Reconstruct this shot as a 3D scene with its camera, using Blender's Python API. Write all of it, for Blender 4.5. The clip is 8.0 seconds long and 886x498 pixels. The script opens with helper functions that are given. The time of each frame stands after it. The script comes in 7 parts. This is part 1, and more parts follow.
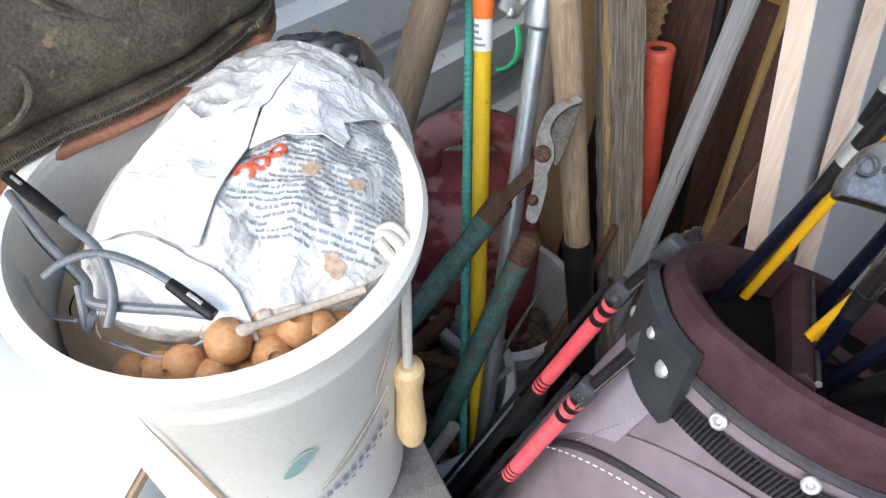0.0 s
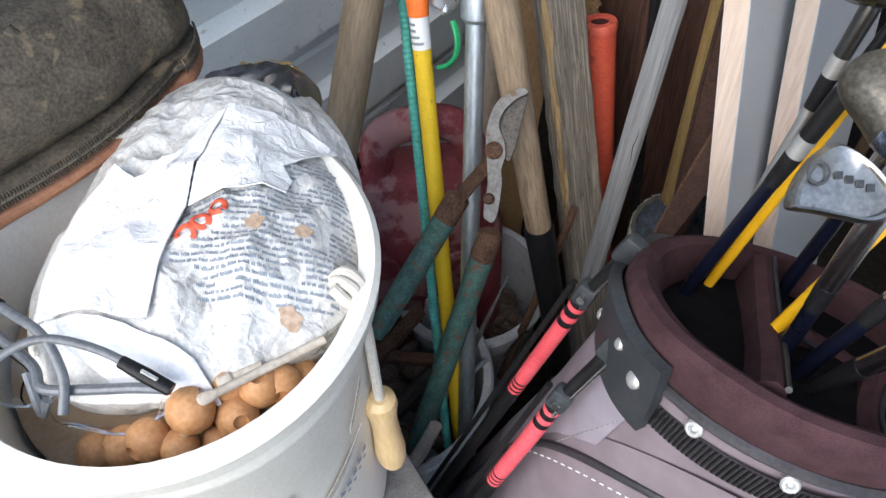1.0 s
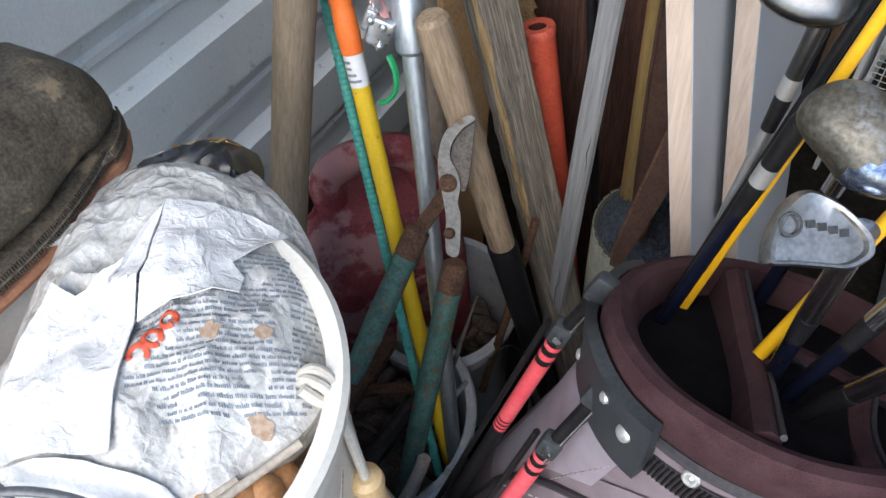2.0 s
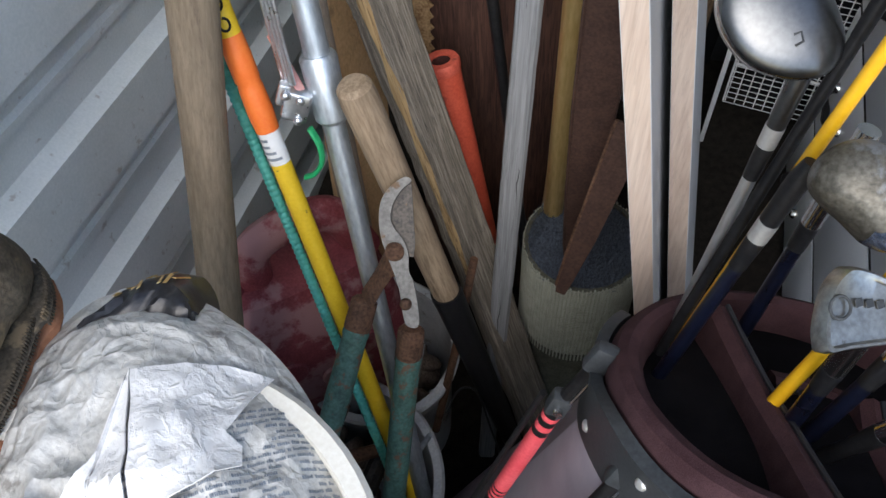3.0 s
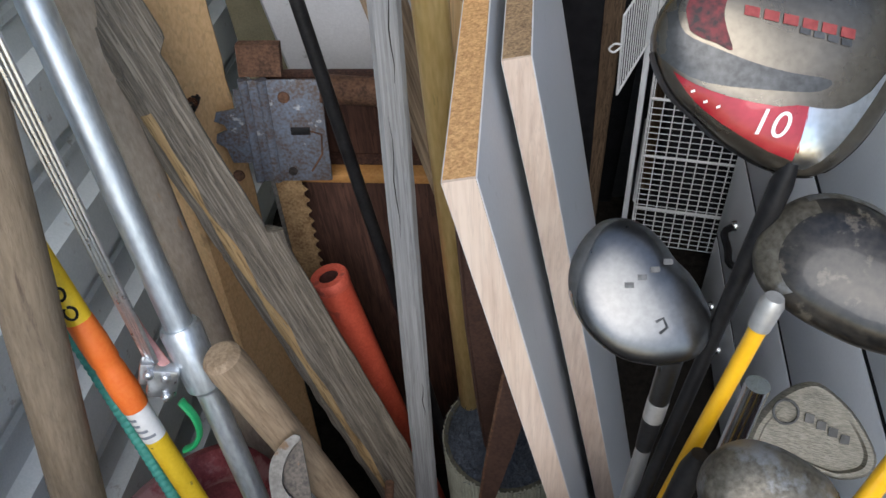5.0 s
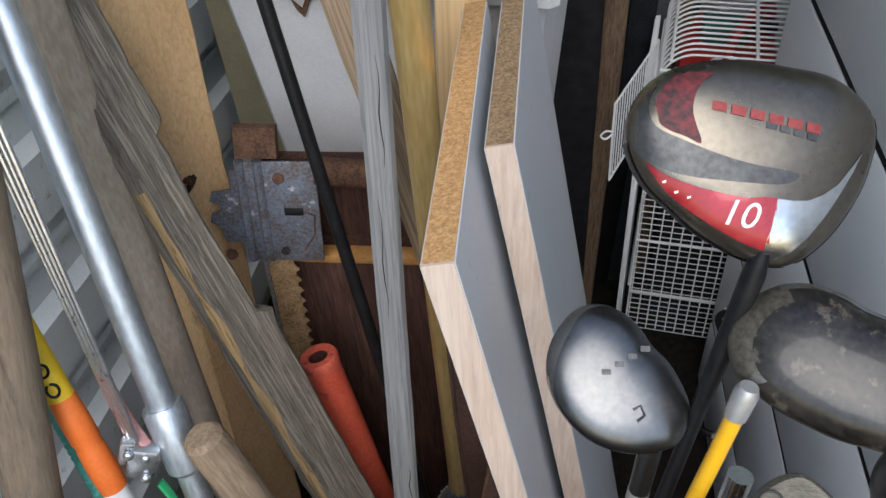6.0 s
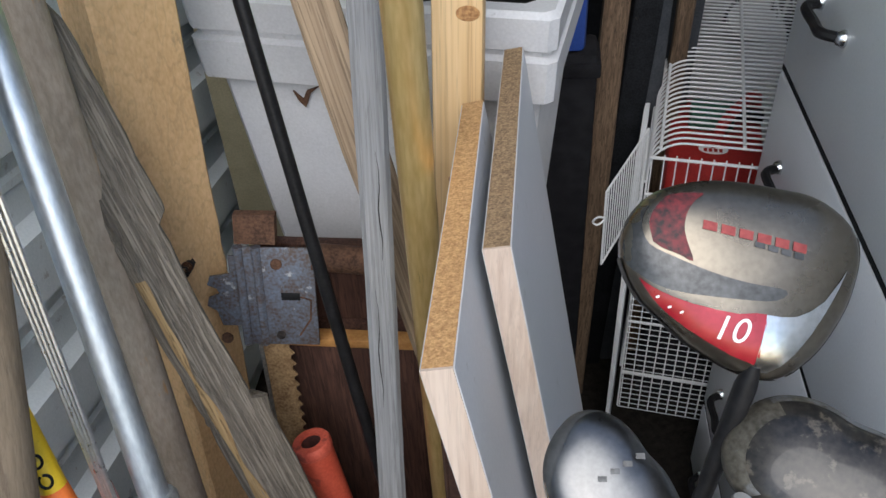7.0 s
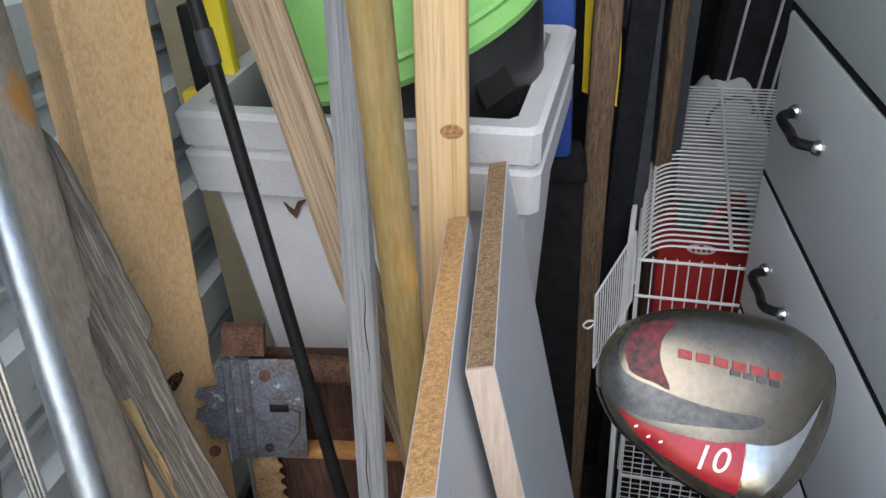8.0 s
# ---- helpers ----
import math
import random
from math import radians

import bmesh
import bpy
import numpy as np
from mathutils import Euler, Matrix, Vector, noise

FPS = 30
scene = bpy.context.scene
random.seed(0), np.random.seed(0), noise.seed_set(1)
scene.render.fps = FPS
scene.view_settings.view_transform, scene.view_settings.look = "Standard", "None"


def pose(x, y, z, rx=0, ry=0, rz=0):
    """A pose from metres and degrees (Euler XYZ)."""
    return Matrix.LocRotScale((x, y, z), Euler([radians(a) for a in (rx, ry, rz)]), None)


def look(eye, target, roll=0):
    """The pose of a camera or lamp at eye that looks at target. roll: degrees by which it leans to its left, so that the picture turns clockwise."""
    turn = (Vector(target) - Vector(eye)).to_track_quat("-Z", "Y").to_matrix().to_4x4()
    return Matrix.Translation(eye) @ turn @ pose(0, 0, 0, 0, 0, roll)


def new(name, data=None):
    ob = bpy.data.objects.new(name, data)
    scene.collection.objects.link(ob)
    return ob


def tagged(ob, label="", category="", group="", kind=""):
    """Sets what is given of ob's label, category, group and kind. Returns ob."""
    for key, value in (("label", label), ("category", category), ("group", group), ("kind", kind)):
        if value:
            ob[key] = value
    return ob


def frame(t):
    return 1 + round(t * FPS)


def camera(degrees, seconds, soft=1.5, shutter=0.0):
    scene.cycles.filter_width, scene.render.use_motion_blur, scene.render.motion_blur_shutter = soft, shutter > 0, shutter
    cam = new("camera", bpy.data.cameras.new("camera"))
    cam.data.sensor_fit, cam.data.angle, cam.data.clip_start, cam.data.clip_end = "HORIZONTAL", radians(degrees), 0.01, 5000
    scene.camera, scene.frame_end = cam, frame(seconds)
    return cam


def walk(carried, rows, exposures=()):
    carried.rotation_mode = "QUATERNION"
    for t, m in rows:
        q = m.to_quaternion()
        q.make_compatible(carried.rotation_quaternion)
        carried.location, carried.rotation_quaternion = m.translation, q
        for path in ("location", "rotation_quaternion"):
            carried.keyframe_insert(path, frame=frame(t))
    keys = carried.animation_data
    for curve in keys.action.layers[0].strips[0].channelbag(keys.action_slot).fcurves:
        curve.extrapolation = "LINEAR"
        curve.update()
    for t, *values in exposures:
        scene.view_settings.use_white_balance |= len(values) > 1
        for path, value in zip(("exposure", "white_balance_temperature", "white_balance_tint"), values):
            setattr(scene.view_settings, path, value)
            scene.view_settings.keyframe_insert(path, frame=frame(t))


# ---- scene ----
cam = camera(56.5, 8.0)
PATH = [
    (0, (0.0074, 0.0178, 1.3799), (-0.8216, 0.9748, -0.1687), -0.17),
    (0.5, (-0.0021, 0.0370, 1.3940), (-0.7739, 0.9804, -0.1917), -1.88),
    (1, (-0.0144, 0.0614, 1.3999), (-0.7378, 1.0023, -0.2098), -3.91),
    (1.5, (-0.0006, 0.0878, 1.4095), (-0.6930, 1.0159, -0.2218), -5.96),
    (1.7, (-0.0131, 0.1022, 1.4115), (-0.6895, 1.0269, -0.2286), -7.13),
    (2.8, (-0.1411, 0.1589, 1.4313), (-0.5290, 1.1800, -0.2435), -5.95),
    (3, (-0.1506, 0.1772, 1.4282), (-0.4912, 1.2032, -0.2546), -5.33),
    (3.5, (-0.1487, 0.2211, 1.4326), (-0.4289, 1.2637, -0.2500), -5.64),
    (4, (-0.1329, 0.2586, 1.4382), (-0.3977, 1.3298, -0.2299), -7.09),
    (4.5, (-0.1253, 0.2924, 1.4476), (-0.3759, 1.4726, -0.1473), -7.48),
    (5, (-0.1210, 0.3082, 1.4538), (-0.3508, 1.5805, -0.0730), -6.52),
    (6.3, (-0.1071, 0.3089, 1.4601), (-0.3469, 1.7560, 0.1005), -4.84),
    (6.5, (-0.1152, 0.3140, 1.4689), (-0.3338, 1.7825, 0.1299), -3.86),
    (7, (-0.1124, 0.3128, 1.4810), (-0.3330, 1.8398, 0.2074), -3.62),
    (7.5, (-0.1056, 0.3165, 1.4941), (-0.3262, 1.9119, 0.3081), -3.79),
    (8, (-0.1026, 0.3204, 1.4992), (-0.3194, 1.9799, 0.4058), -3.84),
]
walk(cam, [(t, look(eye, target, roll)) for t, eye, target, roll in PATH], exposures=[(0, 1.35), (1.5, 1.2), (3.0, 0.95), (4.5, 0.80), (6.5, 0.79), (8, 0.79)])

# ---- world and light ----
world = bpy.data.worlds.new("sky")
world.use_nodes = True
scene.world = world
wn = world.node_tree
sky = wn.nodes.new("ShaderNodeTexSky")
sky.sky_type, sky.sun_disc = "NISHITA", False
sky.sun_elevation, sky.sun_rotation = radians(46), radians(176)
wn.links.new(sky.outputs[0], wn.nodes["Background"].inputs[0])
wn.nodes["Background"].inputs[1].default_value = 0.15
sun = new("sun", bpy.data.lights.new("sun", "SUN"))
sun.data.energy, sun.data.angle, sun.data.color = 1.5, radians(50), (1.0, 0.975, 0.94)
sun.matrix_world = look((0.2, -3.0, 3.2), (0, 0.2, 0))


# ---- materials ----
def surface(name, c1, c2, scale=6.0, stretch=(1, 1, 1), rough=0.6, metal=0.0, bump=0.25, fine=60.0, spot=None, spot_scale=14.0, spot_at=0.62, rough2=None, coat=0.0, cracks=0.0, crack_scale=40.0, sheen=None, crease=0.0):
    """Two-tone noise at two scales, optional stains, roughness variation and bump, in the object's own metres."""
    scale, fine, spot_scale = scale * 5, fine * 5, spot_scale * 2.5
    m = bpy.data.materials.new(name)
    m.use_nodes = True
    nt = m.node_tree
    nodes, link = nt.nodes, nt.links.new
    bsdf = nodes["Principled BSDF"]
    tc = nodes.new("ShaderNodeTexCoord")
    mp = nodes.new("ShaderNodeMapping")
    mp.inputs["Scale"].default_value = stretch
    info = nodes.new("ShaderNodeObjectInfo")
    add = nodes.new("ShaderNodeVectorMath")
    add.operation = "MULTIPLY_ADD"
    link(info.outputs["Random"], add.inputs[0])
    add.inputs[1].default_value = (7.0, 5.0, 3.0)
    link(tc.outputs["Object"], add.inputs[2])
    link(add.outputs[0], mp.inputs[0])
    big = nodes.new("ShaderNodeTexNoise")
    big.inputs["Scale"].default_value, big.inputs["Detail"].default_value = scale, 6
    link(mp.outputs[0], big.inputs["Vector"])
    small = nodes.new("ShaderNodeTexNoise")
    small.inputs["Scale"].default_value, small.inputs["Detail"].default_value = fine, 5
    link(mp.outputs[0], small.inputs["Vector"])
    mixv = nodes.new("ShaderNodeMath")
    mixv.operation = "MULTIPLY_ADD"
    mixv.inputs[1].default_value = 0.62
    link(small.outputs[0], mixv.inputs[0])
    half = nodes.new("ShaderNodeMath")
    half.operation = "MULTIPLY"
    half.inputs[1].default_value = 0.48
    link(big.outputs[0], half.inputs[0])
    link(half.outputs[0], mixv.inputs[2])
    ramp = nodes.new("ShaderNodeValToRGB")
    ramp.color_ramp.elements[0].position, ramp.color_ramp.elements[1].position = 0.41, 0.68
    ramp.color_ramp.elements[0].color, ramp.color_ramp.elements[1].color = (*c1, 1), (*c2, 1)
    link(mixv.outputs[0], ramp.inputs[0])
    colour = ramp.outputs[0]
    if spot:
        sn = nodes.new("ShaderNodeTexNoise")
        sn.inputs["Scale"].default_value, sn.inputs["Detail"].default_value, sn.inputs["Roughness"].default_value = spot_scale, 8, 0.65
        link(mp.outputs[0], sn.inputs["Vector"])
        sr = nodes.new("ShaderNodeValToRGB")
        sr.color_ramp.elements[0].position, sr.color_ramp.elements[1].position = spot_at, spot_at + 0.06
        link(sn.outputs[0], sr.inputs[0])
        mx = nodes.new("ShaderNodeMix")
        mx.data_type = "RGBA"
        link(sr.outputs[0], mx.inputs["Factor"])
        link(colour, mx.inputs[6])
        mx.inputs[7].default_value = (*spot, 1)
        colour = mx.outputs[2]
    if cracks:
        # thin dark lines along the grain
        cn = nodes.new("ShaderNodeTexNoise")
        cn.inputs["Scale"].default_value, cn.inputs["Detail"].default_value, cn.inputs["Roughness"].default_value = crack_scale * 5, 3, 0.6
        link(mp.outputs[0], cn.inputs["Vector"])
        off = nodes.new("ShaderNodeMath")
        off.operation = "SUBTRACT"
        off.inputs[1].default_value = 0.5
        link(cn.outputs[0], off.inputs[0])
        ab = nodes.new("ShaderNodeMath")
        ab.operation = "ABSOLUTE"
        link(off.outputs[0], ab.inputs[0])
        cr = nodes.new("ShaderNodeMapRange")
        cr.inputs[1].default_value, cr.inputs[2].default_value = 0.004, 0.036
        cr.inputs[3].default_value, cr.inputs[4].default_value = 1 - cracks, 1.0
        link(ab.outputs[0], cr.inputs[0])
        dk = nodes.new("ShaderNodeMix")
        dk.data_type, dk.blend_type = "RGBA", "MULTIPLY"
        dk.inputs["Factor"].default_value = 1.0
        link(colour, dk.inputs[6])
        link(cr.outputs[0], dk.inputs[7])
        colour = dk.outputs[2]
        join = nodes.new("ShaderNodeMath")
        join.operation = "MULTIPLY"
        link(mixv.outputs[0], join.inputs[0])
        link(cr.outputs[0], join.inputs[1])
        mixv = join
    link(colour, bsdf.inputs["Base Color"])
    rr = nodes.new("ShaderNodeMapRange")
    rr.inputs[3].default_value, rr.inputs[4].default_value = rough, rough2 if rough2 is not None else min(1, rough + 0.15)
    link(big.outputs[0], rr.inputs[0])
    link(rr.outputs[0], bsdf.inputs["Roughness"])
    bsdf.inputs["Metallic"].default_value = metal
    bsdf.inputs["Coat Weight"].default_value = coat
    if sheen is not None:
        bsdf.inputs["Specular IOR Level"].default_value = sheen
    if bump:
        bp = nodes.new("ShaderNodeBump")
        bp.inputs["Strength"].default_value, bp.inputs["Distance"].default_value = bump, 0.0015
        link(mixv.outputs[0], bp.inputs["Height"])
        link(bp.outputs[0], bsdf.inputs["Normal"])
        if crease:
            # sharp straight creases of crumpled film, at two sizes
            last = bp
            for size, high in ((26.0, crease), (70.0, crease * 0.4)):
                warp = nodes.new("ShaderNodeVectorMath")
                warp.operation = "MULTIPLY_ADD"
                link(big.outputs["Color"], warp.inputs[0])
                warp.inputs[1].default_value = (0.05, 0.05, 0.02)
                link(add.outputs[0], warp.inputs[2])
                vo = nodes.new("ShaderNodeTexVoronoi")
                vo.feature = "DISTANCE_TO_EDGE"
                vo.inputs["Scale"].default_value = size
                link(warp.outputs[0], vo.inputs["Vector"])
                cut = nodes.new("ShaderNodeMath")
                cut.operation = "MINIMUM"
                cut.inputs[1].default_value = 0.22
                link(vo.outputs["Distance"], cut.inputs[0])
                cb = nodes.new("ShaderNodeBump")
                cb.invert = True
                cb.inputs["Strength"].default_value, cb.inputs["Distance"].default_value = 1.0, high
                link(cut.outputs[0], cb.inputs["Height"])
                link(last.outputs[0], cb.inputs["Normal"])
                link(cb.outputs[0], bsdf.inputs["Normal"])
                last = cb
    return m


WOOD_Z = (1, 1, 0.08)
M = dict(
    concrete=surface("concrete", (0.12, 0.11, 0.10), (0.24, 0.23, 0.21), 12, rough=0.9, bump=0.8, fine=150),
    # near-black base colour carries the deep shade between the stacked things
    shadefloor=surface("dirty_shaded_floor", (0.010, 0.009, 0.008), (0.030, 0.026, 0.022), 12, rough=0.95, bump=0.8, fine=150, sheen=0.1),
    wall=surface("painted_steel", (0.61, 0.68, 0.71), (0.71, 0.77, 0.80), 3, rough=0.30, bump=0.03, metal=0.0, spot=(0.44, 0.45, 0.46), spot_at=0.62),
    post=surface("weathered_handle", (0.165, 0.125, 0.082), (0.255, 0.197, 0.135), 9, (1, 1, 0.16), 0.75, bump=0.5, spot=(0.11, 0.078, 0.055), spot_at=0.62, cracks=0.14),
    handle=surface("raw_handle_wood", (0.23, 0.165, 0.105), (0.40, 0.30, 0.20), 9, (1, 1, 0.11), 0.7, bump=0.4, spot=(0.14, 0.10, 0.062), spot_at=0.58, cracks=0.16),
    oldwood=surface("old_grey_wood", (0.120, 0.102, 0.080), (0.32, 0.280, 0.225), 24, (1, 1, 0.03), 0.88, bump=0.9, fine=90, spot=(0.30, 0.20, 0.09), spot_at=0.74, spot_scale=16, cracks=0.5, crack_scale=90),
    greystick=surface("grey_weathered_stick", (0.18, 0.184, 0.19), (0.29, 0.296, 0.305), 22, (1, 1, 0.022), 0.85, bump=0.8, fine=90, spot=(0.06, 0.05, 0.045), spot_at=0.68, cracks=0.2, crack_scale=60),
    roundold=surface("old_round_pole", (0.31, 0.25, 0.19), (0.43, 0.355, 0.275), 10, (1, 1, 0.30), 0.85, bump=0.4, spot=(0.52, 0.26, 0.08), spot_at=0.59, spot_scale=10, cracks=0.10, crack_scale=50),
    splitwood=surface("split_yellow_wood", (0.28, 0.18, 0.08), (0.46, 0.32, 0.16), 10, (1, 1, 0.05), 0.85, bump=0.8, cracks=0.55),
    tan=surface("tan_plank", (0.58, 0.365, 0.175), (0.71, 0.48, 0.255), 2.5, (1, 1, 0.5), 0.7, bump=0.2, spot=(0.40, 0.27, 0.14), spot_at=0.61, spot_scale=9, cracks=0.12, crack_scale=9),
    pine=surface("fresh_pine", (0.56, 0.36, 0.16), (0.70, 0.50, 0.27), 14, (1, 1, 0.02), 0.55, bump=0.15, fine=40, cracks=0.2, crack_scale=24),
    stick=surface("brown_stick", (0.20, 0.14, 0.09), (0.40, 0.30, 0.20), 12, (1, 1, 0.02), 0.8, bump=0.6, cracks=0.4),
    stud=surface("stud_wood", (0.10, 0.065, 0.04), (0.20, 0.135, 0.085), 8, (1, 1, 0.1), 0.85, bump=0.4, cracks=0.5),
    veneer=surface("walnut_veneer", (0.035, 0.017, 0.013), (0.10, 0.05, 0.036), 9, (1, 1, 0.06), 0.6, bump=0.2, sheen=0.3, cracks=0.4, crack_scale=30),
    veneer_edge=surface("orange_edge", (0.36, 0.17, 0.05), (0.48, 0.25, 0.08), 9, rough=0.6),
    yellow=surface("yellow_paint", (0.78, 0.50, 0.015), (0.86, 0.58, 0.03), 10, rough=0.38, bump=0.08, spot=(0.22, 0.15, 0.05), spot_at=0.65, spot_scale=40),
    orange=surface("orange_tape", (0.88, 0.17, 0.025), (0.92, 0.22, 0.04), 10, rough=0.45, bump=0.1, spot=(0.70, 0.45, 0.25), spot_at=0.72, spot_scale=30),
    teal=surface("teal_plastic", (0.05, 0.30, 0.25), (0.09, 0.40, 0.33), 10, rough=0.45, bump=0.1),
    galv=surface("galvanised", (0.46, 0.51, 0.55), (0.66, 0.71, 0.75), 10, (1, 1, 0.3), 0.36, 0.88, 0.15, spot=(0.30, 0.28, 0.24), spot_at=0.69, spot_scale=25),
    zinc=surface("bright_zinc", (0.60, 0.63, 0.66), (0.75, 0.77, 0.80), 20, rough=0.22, metal=0.95, bump=0.08),
    red=surface("red_plastic", (0.55, 0.075, 0.04), (0.68, 0.12, 0.065), 9, rough=0.5, bump=0.12, spot=(0.40, 0.07, 0.045), spot_at=0.60),
    canred=surface("dusty_red_plastic", (0.17, 0.026, 0.034), (0.27, 0.058, 0.066), 8, rough=0.6, bump=0.15, spot=(0.36, 0.18, 0.18), spot_at=0.50, spot_scale=4),
    gold=surface("brass_tube", (0.66, 0.46, 0.17), (0.82, 0.61, 0.28), 6, (1, 1, 0.15), 0.30, 0.75, 0.06, spot=(0.30, 0.22, 0.08), spot_at=0.66, spot_scale=22),
    black=surface("black_plastic", (0.006, 0.006, 0.007), (0.015, 0.015, 0.016), 12, rough=0.36, bump=0.08, sheen=0.25),
    darkmetal=surface("dark_iron", (0.02, 0.018, 0.017), (0.06, 0.05, 0.045), 12, rough=0.5, metal=0.6, bump=0.25, spot=(0.12, 0.05, 0.025), spot_at=0.62),
    rust=surface("rusted_steel", (0.06, 0.032, 0.02), (0.17, 0.09, 0.055), 12, rough=0.8, metal=0.3, bump=0.5),
    rustblue=surface("rusted_blue_steel", (0.105, 0.078, 0.062), (0.165, 0.20, 0.26), 9, rough=0.5, metal=0.45, bump=0.3, spot=(0.42, 0.44, 0.46), spot_at=0.62, spot_scale=24),
    particle=surface("particle_board", (0.38, 0.20, 0.080), (0.68, 0.41, 0.18), 45, rough=0.9, bump=0.9, fine=110),
    particle2=surface("dark_particle_board", (0.15, 0.095, 0.055), (0.40, 0.275, 0.155), 45, rough=0.9, bump=0.9, fine=110),
    oak=surface("pale_oak_band", (0.52, 0.40, 0.32), (0.66, 0.545, 0.455), 14, (1, 1, 0.04), 0.5, bump=0.12, fine=60, cracks=0.10),
    melamine=surface("grey_melamine", (0.56, 0.58, 0.61), (0.61, 0.63, 0.66), 3, rough=0.35, bump=0.02, spot=(0.48, 0.49, 0.50), spot_at=0.64),
    bingrey=surface("grey_bin_plastic", (0.52, 0.53, 0.55), (0.60, 0.61, 0.63), 3, rough=0.5, bump=0.08, spot=(0.36, 0.36, 0.37), spot_at=0.66),
    lime=surface("lime_plastic", (0.24, 0.56, 0.15), (0.29, 0.63, 0.19), 3, rough=0.45, bump=0.04),
    yellowplastic=surface("yellow_plastic", (0.80, 0.62, 0.02), (0.85, 0.68, 0.04), 4, rough=0.45, bump=0.04),
    blueplastic=surface("blue_plastic", (0.02, 0.06, 0.28), (0.03, 0.08, 0.34), 4, rough=0.45, bump=0.04),
    cabinet=surface("grey_enamel", (0.76, 0.79, 0.82), (0.81, 0.84, 0.87), 2.5, rough=0.33, bump=0.015, spot=(0.68, 0.70, 0.72), spot_at=0.66),
    whitewire=surface("white_coated_wire", (0.68, 0.70, 0.71), (0.76, 0.77, 0.78), 12, rough=0.4, bump=0.05),
    bucket=surface("white_bucket_plastic", (0.73, 0.70, 0.62), (0.82, 0.80, 0.73), 3, rough=0.42, bump=0.05, spot=(0.50, 0.42, 0.32), spot_at=0.68, spot_scale=20),
    greybucket=surface("grey_white_bucket", (0.40, 0.42, 0.43), (0.55, 0.57, 0.58), 6, rough=0.5, bump=0.08, spot=(0.25, 0.23, 0.21), spot_at=0.64),
    bag=surface("white_sack", (0.46, 0.455, 0.435), (0.66, 0.655, 0.63), 4, rough=0.34, bump=0.15, spot=(0.30, 0.285, 0.265), spot_at=0.60, spot_scale=11, crease=0.0065),
    blackbag=surface("black_film", (0.01, 0.01, 0.012), (0.03, 0.03, 0.034), 9, rough=0.25, bump=0.15),
    ink=surface("grey_ink", (0.18, 0.21, 0.25), (0.30, 0.33, 0.36), 20, rough=0.55, bump=0.05),
    redink=surface("red_ink", (0.60, 0.07, 0.03), (0.66, 0.11, 0.05), 20, rough=0.5, bump=0.05),
    boot=surface("muddy_rubber", (0.045, 0.037, 0.026), (0.15, 0.12, 0.085), 9, rough=0.55, bump=0.8, fine=70, spot=(0.24, 0.18, 0.11), spot_at=0.58, spot_scale=13),
    sole=surface("gum_rubber", (0.30, 0.13, 0.07), (0.42, 0.20, 0.11), 9, rough=0.7, bump=0.2),
    rope=surface("cotton_rope", (0.50, 0.46, 0.40), (0.66, 0.62, 0.55), 40, rough=0.9, bump=0.5, fine=300),
    lightwood=surface("varnished_wood", (0.62, 0.42, 0.20), (0.74, 0.54, 0.29), 12, (1, 1, 0.2), 0.35, bump=0.08),
    ball=surface("orange_wood_ball", (0.42, 0.20, 0.08), (0.58, 0.31, 0.14), 16, rough=0.55, bump=0.1, spot=(0.30, 0.14, 0.06), spot_at=0.66),
    dowel=surface("grey_dowel", (0.42, 0.36, 0.29), (0.58, 0.52, 0.44), 20, rough=0.7, bump=0.2),
    velvet=surface("plum_velvet", (0.040, 0.019, 0.022), (0.078, 0.040, 0.045), 12, rough=0.95, bump=0.3, fine=240, sheen=0.15),
    nylon=surface("mauve_nylon", (0.165, 0.13, 0.145), (0.245, 0.198, 0.22), 6, rough=0.75, bump=0.35, fine=500),
    piping=surface("dark_piping", (0.028, 0.026, 0.030), (0.05, 0.046, 0.052), 12, rough=0.5, bump=0.1),
    collar=surface("grey_moulded_plastic", (0.026, 0.030, 0.034), (0.045, 0.050, 0.055), 9, rough=0.42, bump=0.06, sheen=0.35),
    shaftsteel=surface("brushed_steel_shaft", (0.60, 0.61, 0.62), (0.78, 0.79, 0.80), 14, (1, 1, 0.2), 0.30, 0.95, bump=0.05),
    chrome=surface("chrome", (0.55, 0.56, 0.57), (0.72, 0.73, 0.74), 14, rough=0.14, metal=1.0, bump=0.03),
    iron=surface("satin_iron_head", (0.30, 0.29, 0.27), (0.48, 0.47, 0.44), 18, rough=0.24, metal=1.0, bump=0.06, spot=(0.22, 0.20, 0.17), spot_at=0.64, spot_scale=30),
    dirtyhead=surface("muddy_club_head", (0.055, 0.050, 0.038), (0.15, 0.138, 0.112), 5, rough=0.36, metal=0.45, bump=0.35, spot=(0.20, 0.21, 0.22), spot_at=0.56, spot_scale=8),
    woodhead=surface("grey_metal_head", (0.122, 0.125, 0.128), (0.150, 0.153, 0.156), 12, rough=0.25, rough2=0.33, metal=0.95, bump=0.04, spot=(0.40, 0.36, 0.30), spot_at=0.74),
    champagne=surface("champagne_lacquer", (0.138, 0.122, 0.099), (0.172, 0.154, 0.126), 9, rough=0.24, rough2=0.32, metal=0.9, bump=0.03, coat=0.0, spot=(0.20, 0.185, 0.16), spot_at=0.72, spot_scale=8),
    redlacquer=surface("red_lacquer", (0.28, 0.006, 0.016), (0.36, 0.012, 0.026), 10, rough=0.22, metal=0.3, bump=0.02, coat=0.6),
